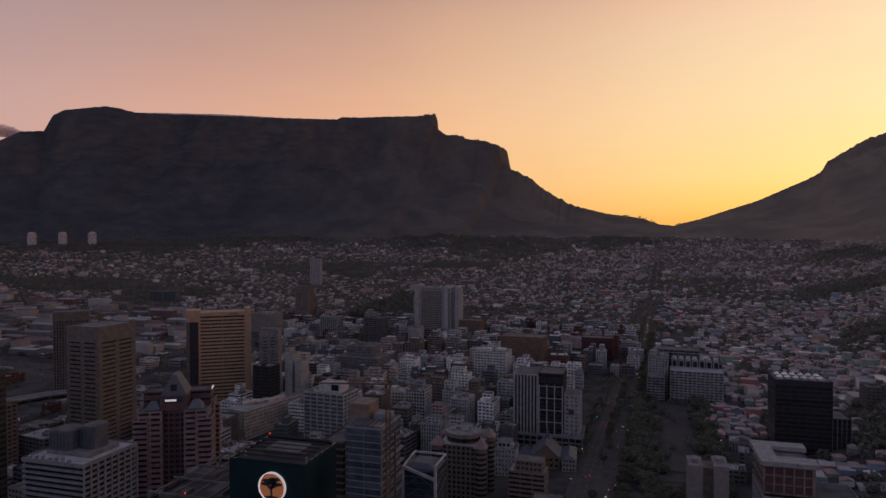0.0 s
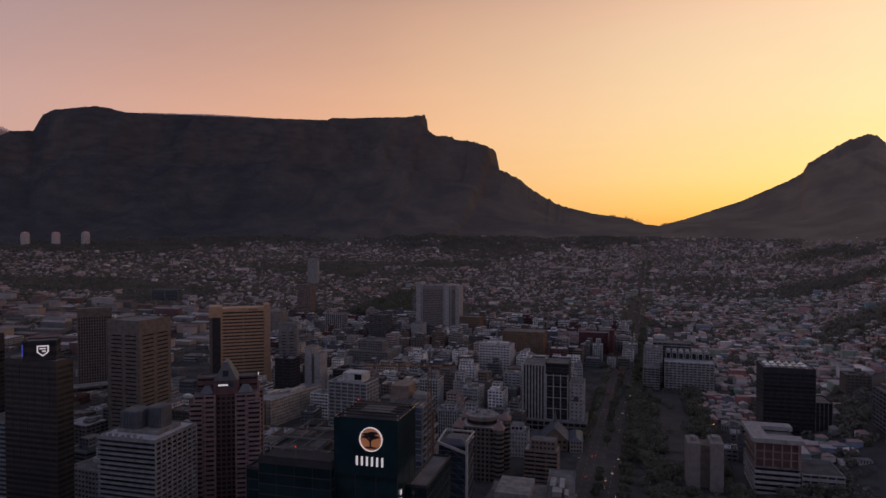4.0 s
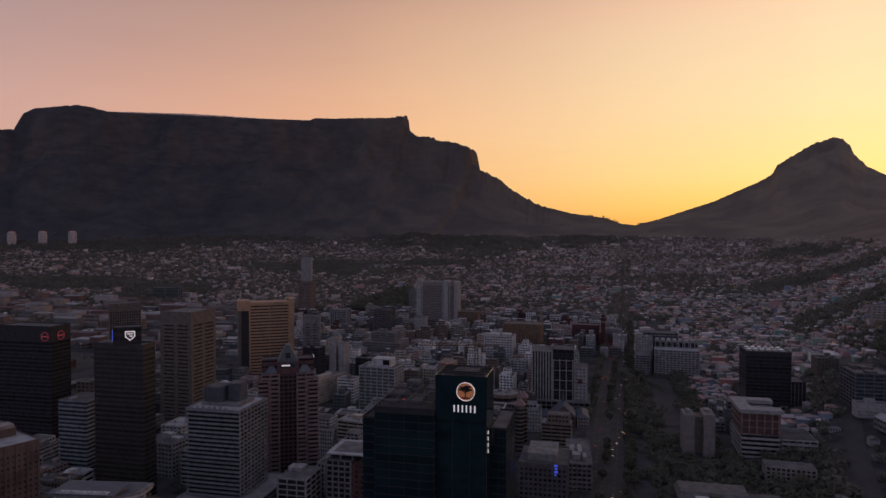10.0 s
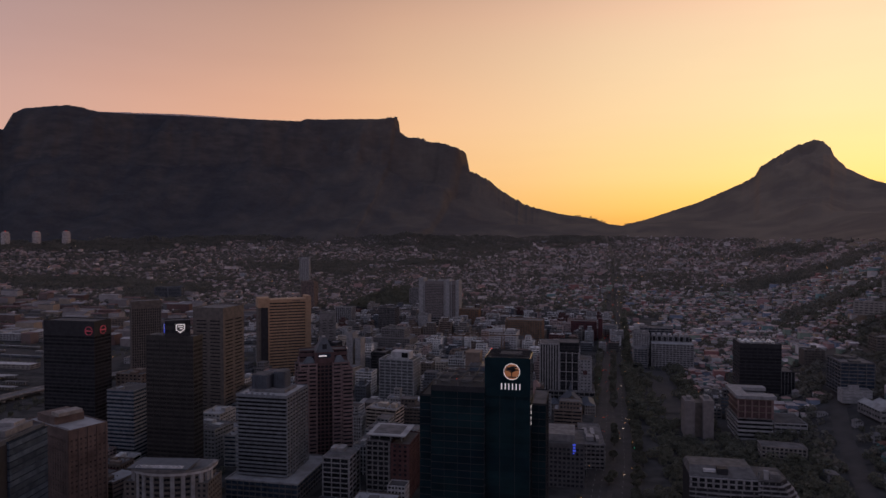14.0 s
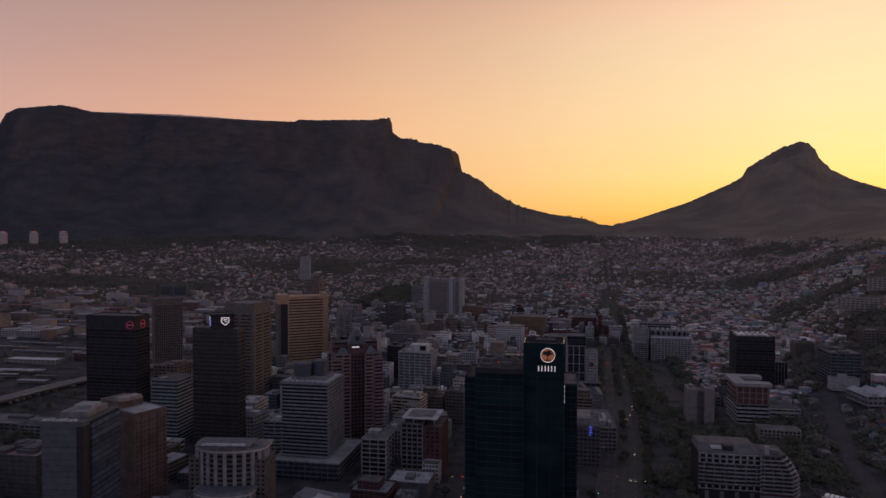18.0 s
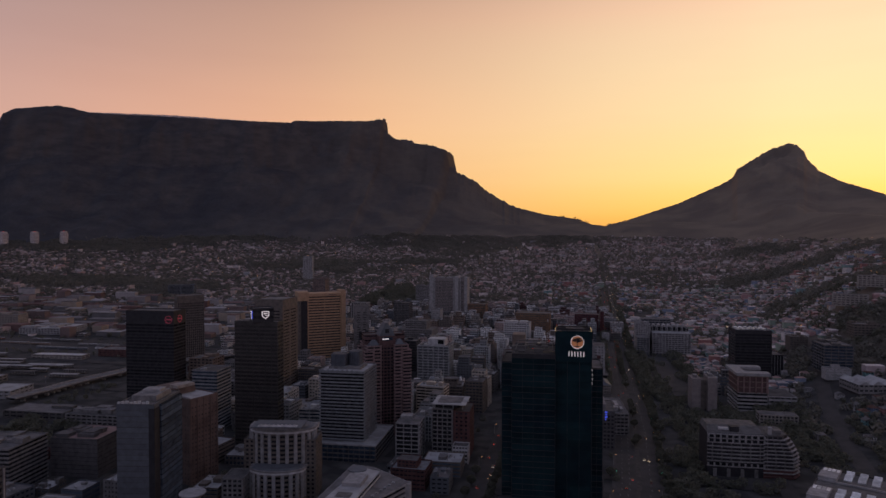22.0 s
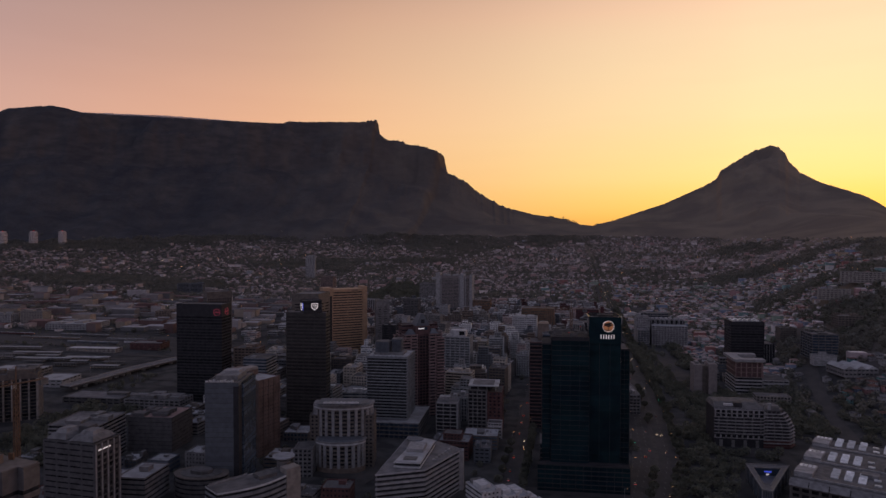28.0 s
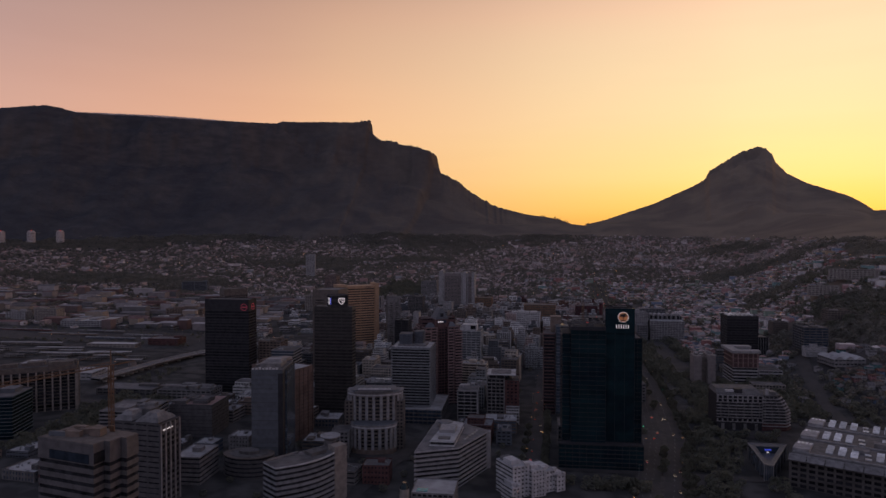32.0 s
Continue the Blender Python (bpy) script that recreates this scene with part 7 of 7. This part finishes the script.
row_y = 120.0
while row_y < 3250:
    x = -2750.0
    while x < 1600:
        hx = x + house_rng.uniform(-2, 2)
        bend = 60 * math.sin(hx / 420 + row_y / 700)
        hy = row_y + house_rng.uniform(-6, 6) + bend * 0.5
        ok, r, az = in_view(hx, hy)
        x += house_rng.uniform(8, 13) if r < 1700 else house_rng.uniform(8.5, 14)
        if not ok:
            continue
        if hy < 1090 and -900 < hx < (130 if hy > 480 else 250):
            continue
        if abs(hx - street_x(hy)) < (25 if hy < 1500 else 9):
            continue
        dark = woods(hx, hy)
        lift = (ground_z(hx, hy) - 207) / r
        if lift > float(np.interp(az, [-45, -34, -28, -22, -15, 4, 10, 20, 30], [-0.012, -0.006, -0.002, -0.010, -0.001, 0.002, -0.007, -0.008, -0.010])) + 0.002 * math.sin(az * 2.1):
            continue
        edge = 3420 + 140 * math.sin(az / 5.0) + 60 * math.sin(az * 1.7) - (500 if az > 14 else 0) - (500 if az > 20 else 0)
        green = float(np.interp(az, [-45, -20, -8, 5, 14], [0.52, 0.50, 0.40, 0.26, 0.20])) + 0.06 + 0.40 * float(smooth((dark - 0.3) / 0.5)) + 0.5 * float(smooth((r - edge + 250) / 250))
        if az > 19 and r < 2300:
            green += 0.25 * float(smooth((dark + 0.1) / 0.5))
        if 185 < hx < 340 and 40 < hy < 330:
            green = 0.72
        if any(a0 < az < a1 and r0 < r < r1 for a0, a1, r0, r1 in PARKS):
            green = 0.985
        if house_rng.random() < green:
            if green > 0.95:
                leaf_spots.append((hx + house_rng.uniform(-7, 7), hy + house_rng.uniform(4, 14), house_rng.uniform(0.9, 1.3)))
            if r < edge + 250:
                leaf_spots.append((hx, hy, house_rng.uniform(0.7, 1.15)))
            continue
        if not is_free(hx - 6, hy - 6, hx + 6, hy + 6, 1.0):
            continue
        turn = math.atan2(bend, 420) * 0.5 + house_rng.choice((0, 0, math.pi / 2)) - 0.05
        if singles < 80 and hy < 900 and hx > 120:
            k = house_rng.randrange(8)
            single_house(hx, hy, turn, house_rng, PASTEL[k], TILE if house_rng.random() < 0.35 else ROOFGREY, f"{PNAMES[k]} plastered hillside town house with two window rows")
            singles += 1
            continue
        bright = az > -2 and r < 2100
        key = (int((hx + 3000) // 700), int(hy // 700), bright)
        wg, rg = districts.setdefault(key, (Geo(), Geo()))
        w, d, h = house_rng.uniform(8, 17), house_rng.uniform(7, 11), house_rng.choice((2.7, 2.9, 3.1, 3.4, 3.6, 5.2, 5.8))
        if bright:
            w, d = house_rng.uniform(6, 12), house_rng.uniform(7, 9.5)
        elif r > 1500:
            w, d, h = w * 0.66, d * 0.75, min(h * 0.8, 3.2)
        if house_rng.random() < 0.4:
            leaf_spots.append((hx + house_rng.uniform(-5, 5), hy - house_rng.uniform(7, 10), house_rng.uniform(0.4, 0.8)))
        lot = house_rng.random()
        if lot < 0.035:
            w, d, h = house_rng.uniform(14, 26), house_rng.uniform(9, 13), house_rng.uniform(6, 12)
            kind = "flat"
        elif lot < 0.042:
            w, d, h = house_rng.uniform(26, 44), house_rng.uniform(10, 14), house_rng.uniform(5, 8)
            kind = "hip"
        else:
            kind = house_rng.choice(("hip", "gable", "flat", "hip"))
        house_geo(wg, rg, hx, hy, ground_z(hx, hy), w, d, h, turn, kind, house_rng.uniform(1.4, 2.6) * (1.0 if r < 1500 else 0.6))
    row_y += 15 if row_y < 1200 else 19
for (_, _, bright), (wg, rg) in districts.items():
    hw = new("hillside_houses", wg.mesh("hillside_houses", BRIGHTWALLS if bright else WALLS))
    tagged(hw, "crowded brightly painted town houses below the hill" if bright else "crowded plastered suburban houses climbing the slope", "houses", kind="stuff")
    hr = new("house_roofs", rg.mesh("house_roofs", ROOFS))
    hr.parent = hw


# ---- trees ----
def leaf_cloud(rng, n, rx, rz, cz, size):
    g = Geo()
    for _ in range(n):
        v = Vector((rng.gauss(0, 1), rng.gauss(0, 1), rng.gauss(0, 1))).normalized() * rng.uniform(0.55, 1.0) ** 0.5
        p = Vector((v.x * rx * rng.uniform(0.75, 1.1), v.y * rx, cz + v.z * rz))
        a = Vector((rng.gauss(0, 1), rng.gauss(0, 1), rng.gauss(0, 0.6))).normalized() * size * rng.uniform(0.6, 1.2)
        b = a.cross(Vector((rng.gauss(0, 1), rng.gauss(0, 1), rng.gauss(0, 1)))).normalized() * size * rng.uniform(0.4, 0.9)
        i = len(g.v)
        g.v += [tuple(p - a), tuple(p + b), tuple(p + a), tuple(p - b)]
        g.f.append((i, i + 1, i + 2, i + 3))
    return g


def street_tree(rng):
    root = thing("street_tree", 0, 0, 0, 0, "dark leafy street tree beside the main street", "tree", "main street trees")
    trunk = Geo().prism([(0.35 * math.cos(a), 0.35 * math.sin(a)) for a in np.linspace(0, 6.283, 8)[:-1]], 0, 4.2, 0.55)
    for k in range(5):
        a = k * 1.26 + rng.uniform(-0.3, 0.3)
        trunk.beam((0, 0, 3.0 + k * 0.25), (2.3 * math.cos(a), 2.3 * math.sin(a), 6.0 + rng.uniform(-0.5, 1)), 0.22)
    part("trunk", trunk, BARK, root)
    part("crown", leaf_cloud(rng, 420, rng.uniform(3.6, 4.6), 3.0, 6.6, 0.75), LEAF, root)
    return root


tree_rng = random.Random(33)
kinds = [street_tree(tree_rng) for _ in range(4)]
spots = []
for y in range(-150, 1900, 17):
    for off, p in ((17.5, 0.95), (22.5, 0.9), (-1.5, 0.6), (-23.5, 0.5)):
        if tree_rng.random() < p:
            spots.append((street_x(y) + off + tree_rng.uniform(-1.5, 1.5), y + tree_rng.uniform(-4, 4)))
spots = [(west_x(y) + 10 + tree_rng.uniform(-1.0, 1.0), y) for y in range(-150, 190, 13)] + [(west_x(y) - 9 + tree_rng.uniform(-1, 1), y) for y in range(-150, 60, 24)] + spots
for k in range(40):
    spots.append((tree_rng.uniform(127, 150), tree_rng.uniform(-120, 300)))
spots = [s for s in spots if all(not (a - 1 < s[0] < c + 1 and b - 1 < s[1] < d + 1) for a, b, c, d in TAKEN if not (a == 62 and b == -260 or a == -66))]
for i, (x, y) in enumerate(spots[:185]):
    m = pose(x, y, ground_z(x, y) - 0.2, 0, 0, tree_rng.uniform(0, 360))
    if i < 4:
        kinds[i].matrix_basis = m
    else:
        copy_thing(kinds[i % 4], m)
rng = random.Random(5)
for k in range(1500):
    az, r = radians(rng.uniform(-49, 30)), rng.uniform(1150, 3600)
    leaf_spots.append((EYE[0] + r * math.sin(az), EYE[1] + r * math.cos(az), 0.9))
for k in range(1400):
    x, y = rng.uniform(-900, 260), rng.uniform(-160, 700)
    if k > 700:
        x, y = (rng.uniform(127, 168), rng.uniform(-150, 330)) if k < 1000 else (rng.uniform(127, 330), rng.uniform(-60, 260))
    if is_free(x - 3, y - 3, x + 3, y + 3, 0.5):
        town_trees.append((x, y, rng.uniform(0.6, 1.0) if k <= 700 else rng.uniform(0.8, 1.3)))
for k in range(330):        # trees round the fin-fronted building, under the raised road and beside the parking ground
    x, y = (rng.uniform(-560, -480), rng.uniform(-20, 112)) if k < 110 else (rng.uniform(-560, -460), rng.uniform(-80, -10)) if k < 170 else (rng.uniform(-592, -560), rng.uniform(165, 270)) if k < 205 else (rng.uniform(118, 132), rng.uniform(340, 610)) if k < 275 else (rng.uniform(180, 200), rng.uniform(340, 600))
    town_trees.append((x, y, rng.uniform(0.9, 1.7) if not 170 <= k < 205 else 0.7))
for k in range(150):        # planted margin along the main street
    y = rng.uniform(-150, 130)
    town_trees.append((min(street_x(y) + rng.uniform(27, 62), 127), y, rng.uniform(0.7, 1.4)))
for k in range(55):         # trees on the open parking ground
    town_trees.append((rng.uniform(124, 150) if k < 35 else rng.uniform(130, 182), rng.uniform(350, 610), rng.uniform(0.8, 1.4)))
for k in range(90):         # dense planting between the lots beside the main street
    town_trees.append((rng.uniform(120, 146) if k < 50 else rng.uniform(186, 206), rng.uniform(180, 620), rng.uniform(0.9, 1.5)))
for k in range(240):        # trees among the warehouses
    x, y = rng.uniform(-1500, -640), rng.uniform(566, 1050)
    if is_free(x - 3, y - 3, x + 3, y + 3, 0.3):
        town_trees.append((x, y, rng.uniform(0.8, 1.5)))
for k in range(230):        # gardens between the flats, the old hall and the curving road
    x, y = rng.uniform(150, 262), rng.uniform(118, 292)
    if is_free(x - 2, y - 2, x + 2, y + 2, 0.2):
        town_trees.append((x, y, rng.uniform(0.8, 1.5)))
for k in range(60):         # verge trees along the curving road
    px, py = bend_road[rng.randrange(1, len(bend_road) - 1)]
    town_trees.append((px + rng.choice((-1, 1)) * rng.uniform(10, 30), py + rng.uniform(-30, 30), rng.uniform(0.6, 1.2)))
for k in range(330):        # the old public garden beyond the hotel slab
    town_trees.append((rng.uniform(-500, -350), rng.uniform(1115, 1495), rng.uniform(1.3, 2.3)))
for k in range(260):        # wooded lower hillside
    x, y = rng.uniform(400, 640), rng.uniform(440, 840)
    if is_free(x - 3, y - 3, x + 3, y + 3, 0.3):
        town_trees.append((x, y, rng.uniform(1.0, 1.9)))
for k in range(230):        # close avenue trees where the main street runs between the blocks
    y = rng.uniform(380, 1250)
    town_trees.append((street_x(y) + rng.choice((-24, -21, -2, 17, 20, 24)) + rng.uniform(-2, 2), y, rng.uniform(0.9, 1.4)))
for k in range(30):         # trees before the bank tower
    town_trees.append((rng.uniform(-38, 34), rng.uniform(-104, -84), rng.uniform(0.8, 1.3)))
for k in range(260):        # scrub and young trees in the railway yard
    x, y = rng.uniform(-1300, -640), rng.choice((rng.gauss(545, 12), rng.gauss(440, 6), rng.uniform(300, 380)))
    if is_free(x - 2, y - 2, x + 2, y + 2, 0.5) or y > 420:
        town_trees.append((x, y, rng.uniform(0.35, 0.8)))
protos = [leaf_cloud(rng, 25, 4.2, 3.0, 3.8, 1.8) for _ in range(12)]
fine = [leaf_cloud(rng, 110, 4.0, 3.2, 3.9, 0.85) for _ in range(10)]
V, F = [], []
base = 0
arrs = [np.array(p.v) for p in protos]
leaf_spots = [(x, y, s, False) for x, y, s in leaf_spots]
for k in range(34):
    az = rng.choice((rng.gauss(1.3, 0.25), rng.gauss(2.3, 0.3), rng.gauss(4.6, 0.5), rng.gauss(0.2, 0.2)))
    r = float(ridge_distance(az)) - rng.uniform(5, 40)
    leaf_spots.append((EYE[0] + r * math.sin(radians(az)), EYE[1] + r * math.cos(radians(az)), rng.uniform(0.5, 1.3), True))
for x, y, s, ridge_tree in leaf_spots:
    if not ridge_tree and (ground_z(x, y) - 207) / math.hypot(x - EYE[0], y - EYE[1]) > (0.003 if x < 300 else -0.006):
        continue
    if not (y > 1100 or x < -900 or x > 250) or not is_free(x - 2, y - 2, x + 2, y + 2, 0.5):
        continue
    k = rng.randrange(12)
    a = arrs[k] * s * rng.uniform(0.8, 1.5)
    V.append(a + np.array([x, y, (float(terrain(x, y)) if ridge_tree else ground_z(x, y)) - 0.5]))
    F += [tuple(base + i for i in q) for q in protos[k].f]
    base += len(a)
for y in range(560, 2400, 8):       # the tree line of the main street, on up the slope
    for off in (17, 22, -2, -22):
        if rng.random() < 0.8:
            x = street_x(y) + off + rng.uniform(-2, 2)
            k = rng.randrange(12)
            a = arrs[k] * rng.uniform(0.8, 1.2)
            V.append(a + np.array([x, y, ground_z(x, y) - 0.4]))
            F += [tuple(base + i for i in q) for q in protos[k].f]
            base += len(a)
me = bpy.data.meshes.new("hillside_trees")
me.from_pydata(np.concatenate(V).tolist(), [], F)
# paler leaf colour carries the haze over the suburbs
me.materials.append(HAZYLEAF)
tagged(new("hillside_trees", me), "trees scattered between the hillside houses, coloured paler and greyer for haze", "trees", kind="stuff")
V, F, base = [], [], 0
fine_arrs = [np.array(p.v) for p in fine]
for x, y, s in town_trees:
    k = rng.randrange(10)
    a = fine_arrs[k] * s
    V.append(a + np.array([x, y, ground_z(x, y) - 0.4]))
    F += [tuple(base + i for i in q) for q in fine[k].f]
    base += len(a)
me = bpy.data.meshes.new("suburb_trees")
me.from_pydata(np.concatenate(V).tolist(), [], F)
me.materials.append(LEAF)
tagged(new("suburb_trees", me), "dark trees standing between the town blocks", "trees", kind="stuff")


# ---- lamps and traffic ----
glints = {"amber": Geo(), "white": Geo(), "red": Geo()}
grg = random.Random(41)
for k in range(290):
    az, r = radians(grg.uniform(-47, 28)), grg.uniform(900, 3300)
    x, y = EYE[0] + r * math.sin(az), EYE[1] + r * math.cos(az)
    if k < 60:
        y = 300 + k * 26.0
        x = street_x(y) + (-6 if k % 2 else 14) + grg.uniform(-6, 6)
        r = math.hypot(x - EYE[0], y - EYE[1])
    if k >= 60 and (ground_z(x, y) - 207) / r > -0.004 or k >= 60 and not is_free(x - 1, y - 1, x + 1, y + 1, 0.5):
        continue
    s = (0.12 if k < 60 else 0.2) + r / 9000
    z = ground_z(x, y) + grg.uniform(4, 8)
    glints["red" if k < 60 and k % 2 else "amber" if grg.random() < 0.6 else "white"].box(x - s, y - s, z - s, x + s, y + s, z + s)
for tone, g in glints.items():
    tagged(new("distant_lamps", g.mesh("distant_lamps", LAMPWARM if tone == "amber" else LAMPRED if tone == "red" else LAMPWHITE)), f"tiny {tone} lamps scattered over the far suburbs", "lamps", kind="stuff")


def street_lamp():
    root = thing("street_lamp", 0, 0, 0, 0, "tall street lamp with a glowing amber head", "street lamp", "main street lamps")
    circ = [(0.12 * math.cos(a), 0.12 * math.sin(a)) for a in np.linspace(0, 6.283, 7)[:-1]]
    part("pole", Geo().prism(circ, 0, 10, 0.6), STEEL, root)
    part("arm", Geo().beam((0, 0, 9.9), (2.0, 0, 10.4), 0.12), STEEL, root)
    part("lamp_head", Geo().box(1.9, -0.15, 10.2, 2.4, 0.15, 10.45), LAMPWARM, root, "glowing amber lamp head")
    return root


lamp = street_lamp()
lrng = random.Random(9)
n = 0
for y in range(-140, 1500, 74):
    for off, a in ((-22, 0), (17, 180)):
        x = street_x(y) + off
        m = pose(x, y + lrng.uniform(-6, 6), ground_z(x, y), 0, 0, a)
        if n == 0:
            lamp.matrix_basis = m
        else:
            copy_thing(lamp, m)
        n += 1
for px, py in ((-870, 470), (-840, 480), (-700, 520), (-640, 470), (-905, 440), (-745, 370), (-690, 300), (-720, 470), (-800, 450), (-935, 480), (-660, 260), (-575, 240)):
    copy_thing(lamp, pose(px, py, ground_z(px, py), 0, 0, lrng.uniform(0, 360)))
for k in range(50):
    az, r = radians(lrng.uniform(-47, 28)), lrng.uniform(500, 3200)
    x, y = EYE[0] + r * math.sin(az), EYE[1] + r * math.cos(az)
    if is_free(x - 2, y - 2, x + 2, y + 2, 0.5):
        copy_thing(lamp, pose(x, y, ground_z(x, y), 0, 0, lrng.uniform(0, 360)))


def car(paint):
    root = thing("car", 0, 0, 0, 0, "small car on the main street with its lights on", "car", "street traffic")
    body = Geo().prism([(-0.88, -2.1), (0.88, -2.1), (0.88, 2.1), (-0.88, 2.1)], 0.35, 0.9, 0.96)
    part("body", body, paint, root)
    part("cabin", Geo().prism([(-0.8, -1.5), (0.8, -1.5), (0.8, 0.8), (-0.8, 0.8)], 0.9, 1.45, 0.78), DARKGLASS, root)
    wheel = Geo().disc_y(0, -0.1, 0.1, 0, 0.32, 0, 12).mesh("wheel", BLACKCLAD)
    for sx in (-0.82, 0.82):
        for sy in (-1.35, 1.35):
            part("wheel", wheel, None, root, loc=(sx, sy, 0.32), turn=90)
        part("tail_light", Geo().box(-0.2, -0.12, -0.12, 0.2, 0.0, 0.14), LAMPRED, root, "glowing red tail light", (sx * 0.75, -2.08, 0.74))
        part("headlight", Geo().box(-0.2, 0.0, -0.12, 0.2, 0.12, 0.14), LAMPWHITE, root, "glowing headlight", (sx * 0.75, 2.06, 0.68))
    return root


paints = [WHITE, BLACKCLAD, STEEL, REDPAINT]
cars = [car(p) for p in paints]
crng = random.Random(17)
n = 0
for y in np.arange(-140, 1500, 17):
    for off, a in ((-16, 0), (-12, 0), (-7, 0), (4, 180), (8, 180), (12, 180)):
        if crng.random() > 0.10:
            continue
        yy = float(y) + crng.uniform(-6, 6)
        x = street_x(yy) + off
        m = pose(x, yy, ground_z(x, yy) + 0.64, 0, 0, a - 2.9)
        if n < 4:
            cars[n].matrix_basis = m
        else:
            copy_thing(cars[n % 4], m)
        n += 1


for k in range(16):
    yy = -150 + k * 27 + crng.uniform(-8, 8)
    away = crng.random() < 0.5
    x = west_x(yy) + (-3.4 if away else 3.4)
    copy_thing(cars[k % 4], pose(x, yy, ground_z(x, yy) + 0.62, 0, 0, (0 if away else 180) - 2))
for k in range(9):
    yy = -140 + k * 50
    x = west_x(yy) + (8.5 if k % 2 else -8.5)
    copy_thing(lamp, pose(x, yy, ground_z(x, yy), 0, 0, 180 if k % 2 else 0))


def signal(x, y):
    root = thing("traffic_light", x, y, ground_z(x, y), 0, "traffic light on a pole showing green", "traffic light", "junction signals")
    part("pole", Geo().box(-0.08, -0.08, 0, 0.08, 0.08, 6), STEEL, root)
    head = part("signal_head", Geo().box(-0.3, -0.25, 5, 0.3, 0.25, 6.3), BLACKCLAD, root)
    part("green_lens", Geo().disc_y(0, -0.4, -0.26, 5.3, 0.3, 0, 12), LAMPGREEN, head)


for y in (60, 225, 400, 500, 640):
    for off in (-20, 17):
        signal(street_x(y) + off, y)


# ---- cloud lip on the plateau, and a small bank beyond its far end ----
def cloud_bank(az0, az1, n, above, thick, out, label, level=None):
    g = Geo()
    crg = random.Random(3)
    for k in range(n):
        az = az0 + (az1 - az0) * k / n
        top = level or float(np.interp(az, RIDGE_AZ, RIDGE_H)) + above
        r = float(ridge_distance(az)) + out
        x, y = EYE[0] + r * math.sin(radians(az)), EYE[1] + r * math.cos(radians(az))
        h = thick * (0.4 + 0.6 * math.sin(math.pi * (k + 0.5) / n)) * crg.uniform(0.92, 1.08)
        ring_pts = 10
        rx = 4700 * radians(abs(az1 - az0)) / n * 1.6
        for lay in range(3):
            poly = [(x + rx * math.cos(t) * crg.uniform(0.8, 1.1), y + 9 * math.sin(t)) for t in np.linspace(0, 6.283, ring_pts + 1)[:-1]]
            g.prism(poly, top - 6 + lay * h * 0.3, top - 6 + h * (0.55 + 0.35 * lay), 0.45)
    tagged(new("cloud", g.mesh("cloud", CLOUD)), label, "cloud", kind="structure")


cloud_bank(-39.2, -26.5, 40, 0, 17, 4, "thin pale cloud lying along the flat mountain top")
cloud_bank(-50.5, -45.8, 26, 0, 62, 20, "small pale cloud bank beyond the mountain's end", 782)


# ---- cable station on the plateau's corner ----
az = -15.35
r = float(ridge_distance(az)) - 14
x, y = EYE[0] + r * math.sin(radians(az)), EYE[1] + r * math.cos(radians(az))
root = thing("cable_station", x, y, 1008, 15, "small dark cable station on the mountain's corner", "station")
part("station_house", Geo().box(-11, -6, -30, 11, 6, 18), DARKGREY, root)
part("station_roof", Geo().box(-12, -7, 18, 4, 7, 22), DARKGREY, root)
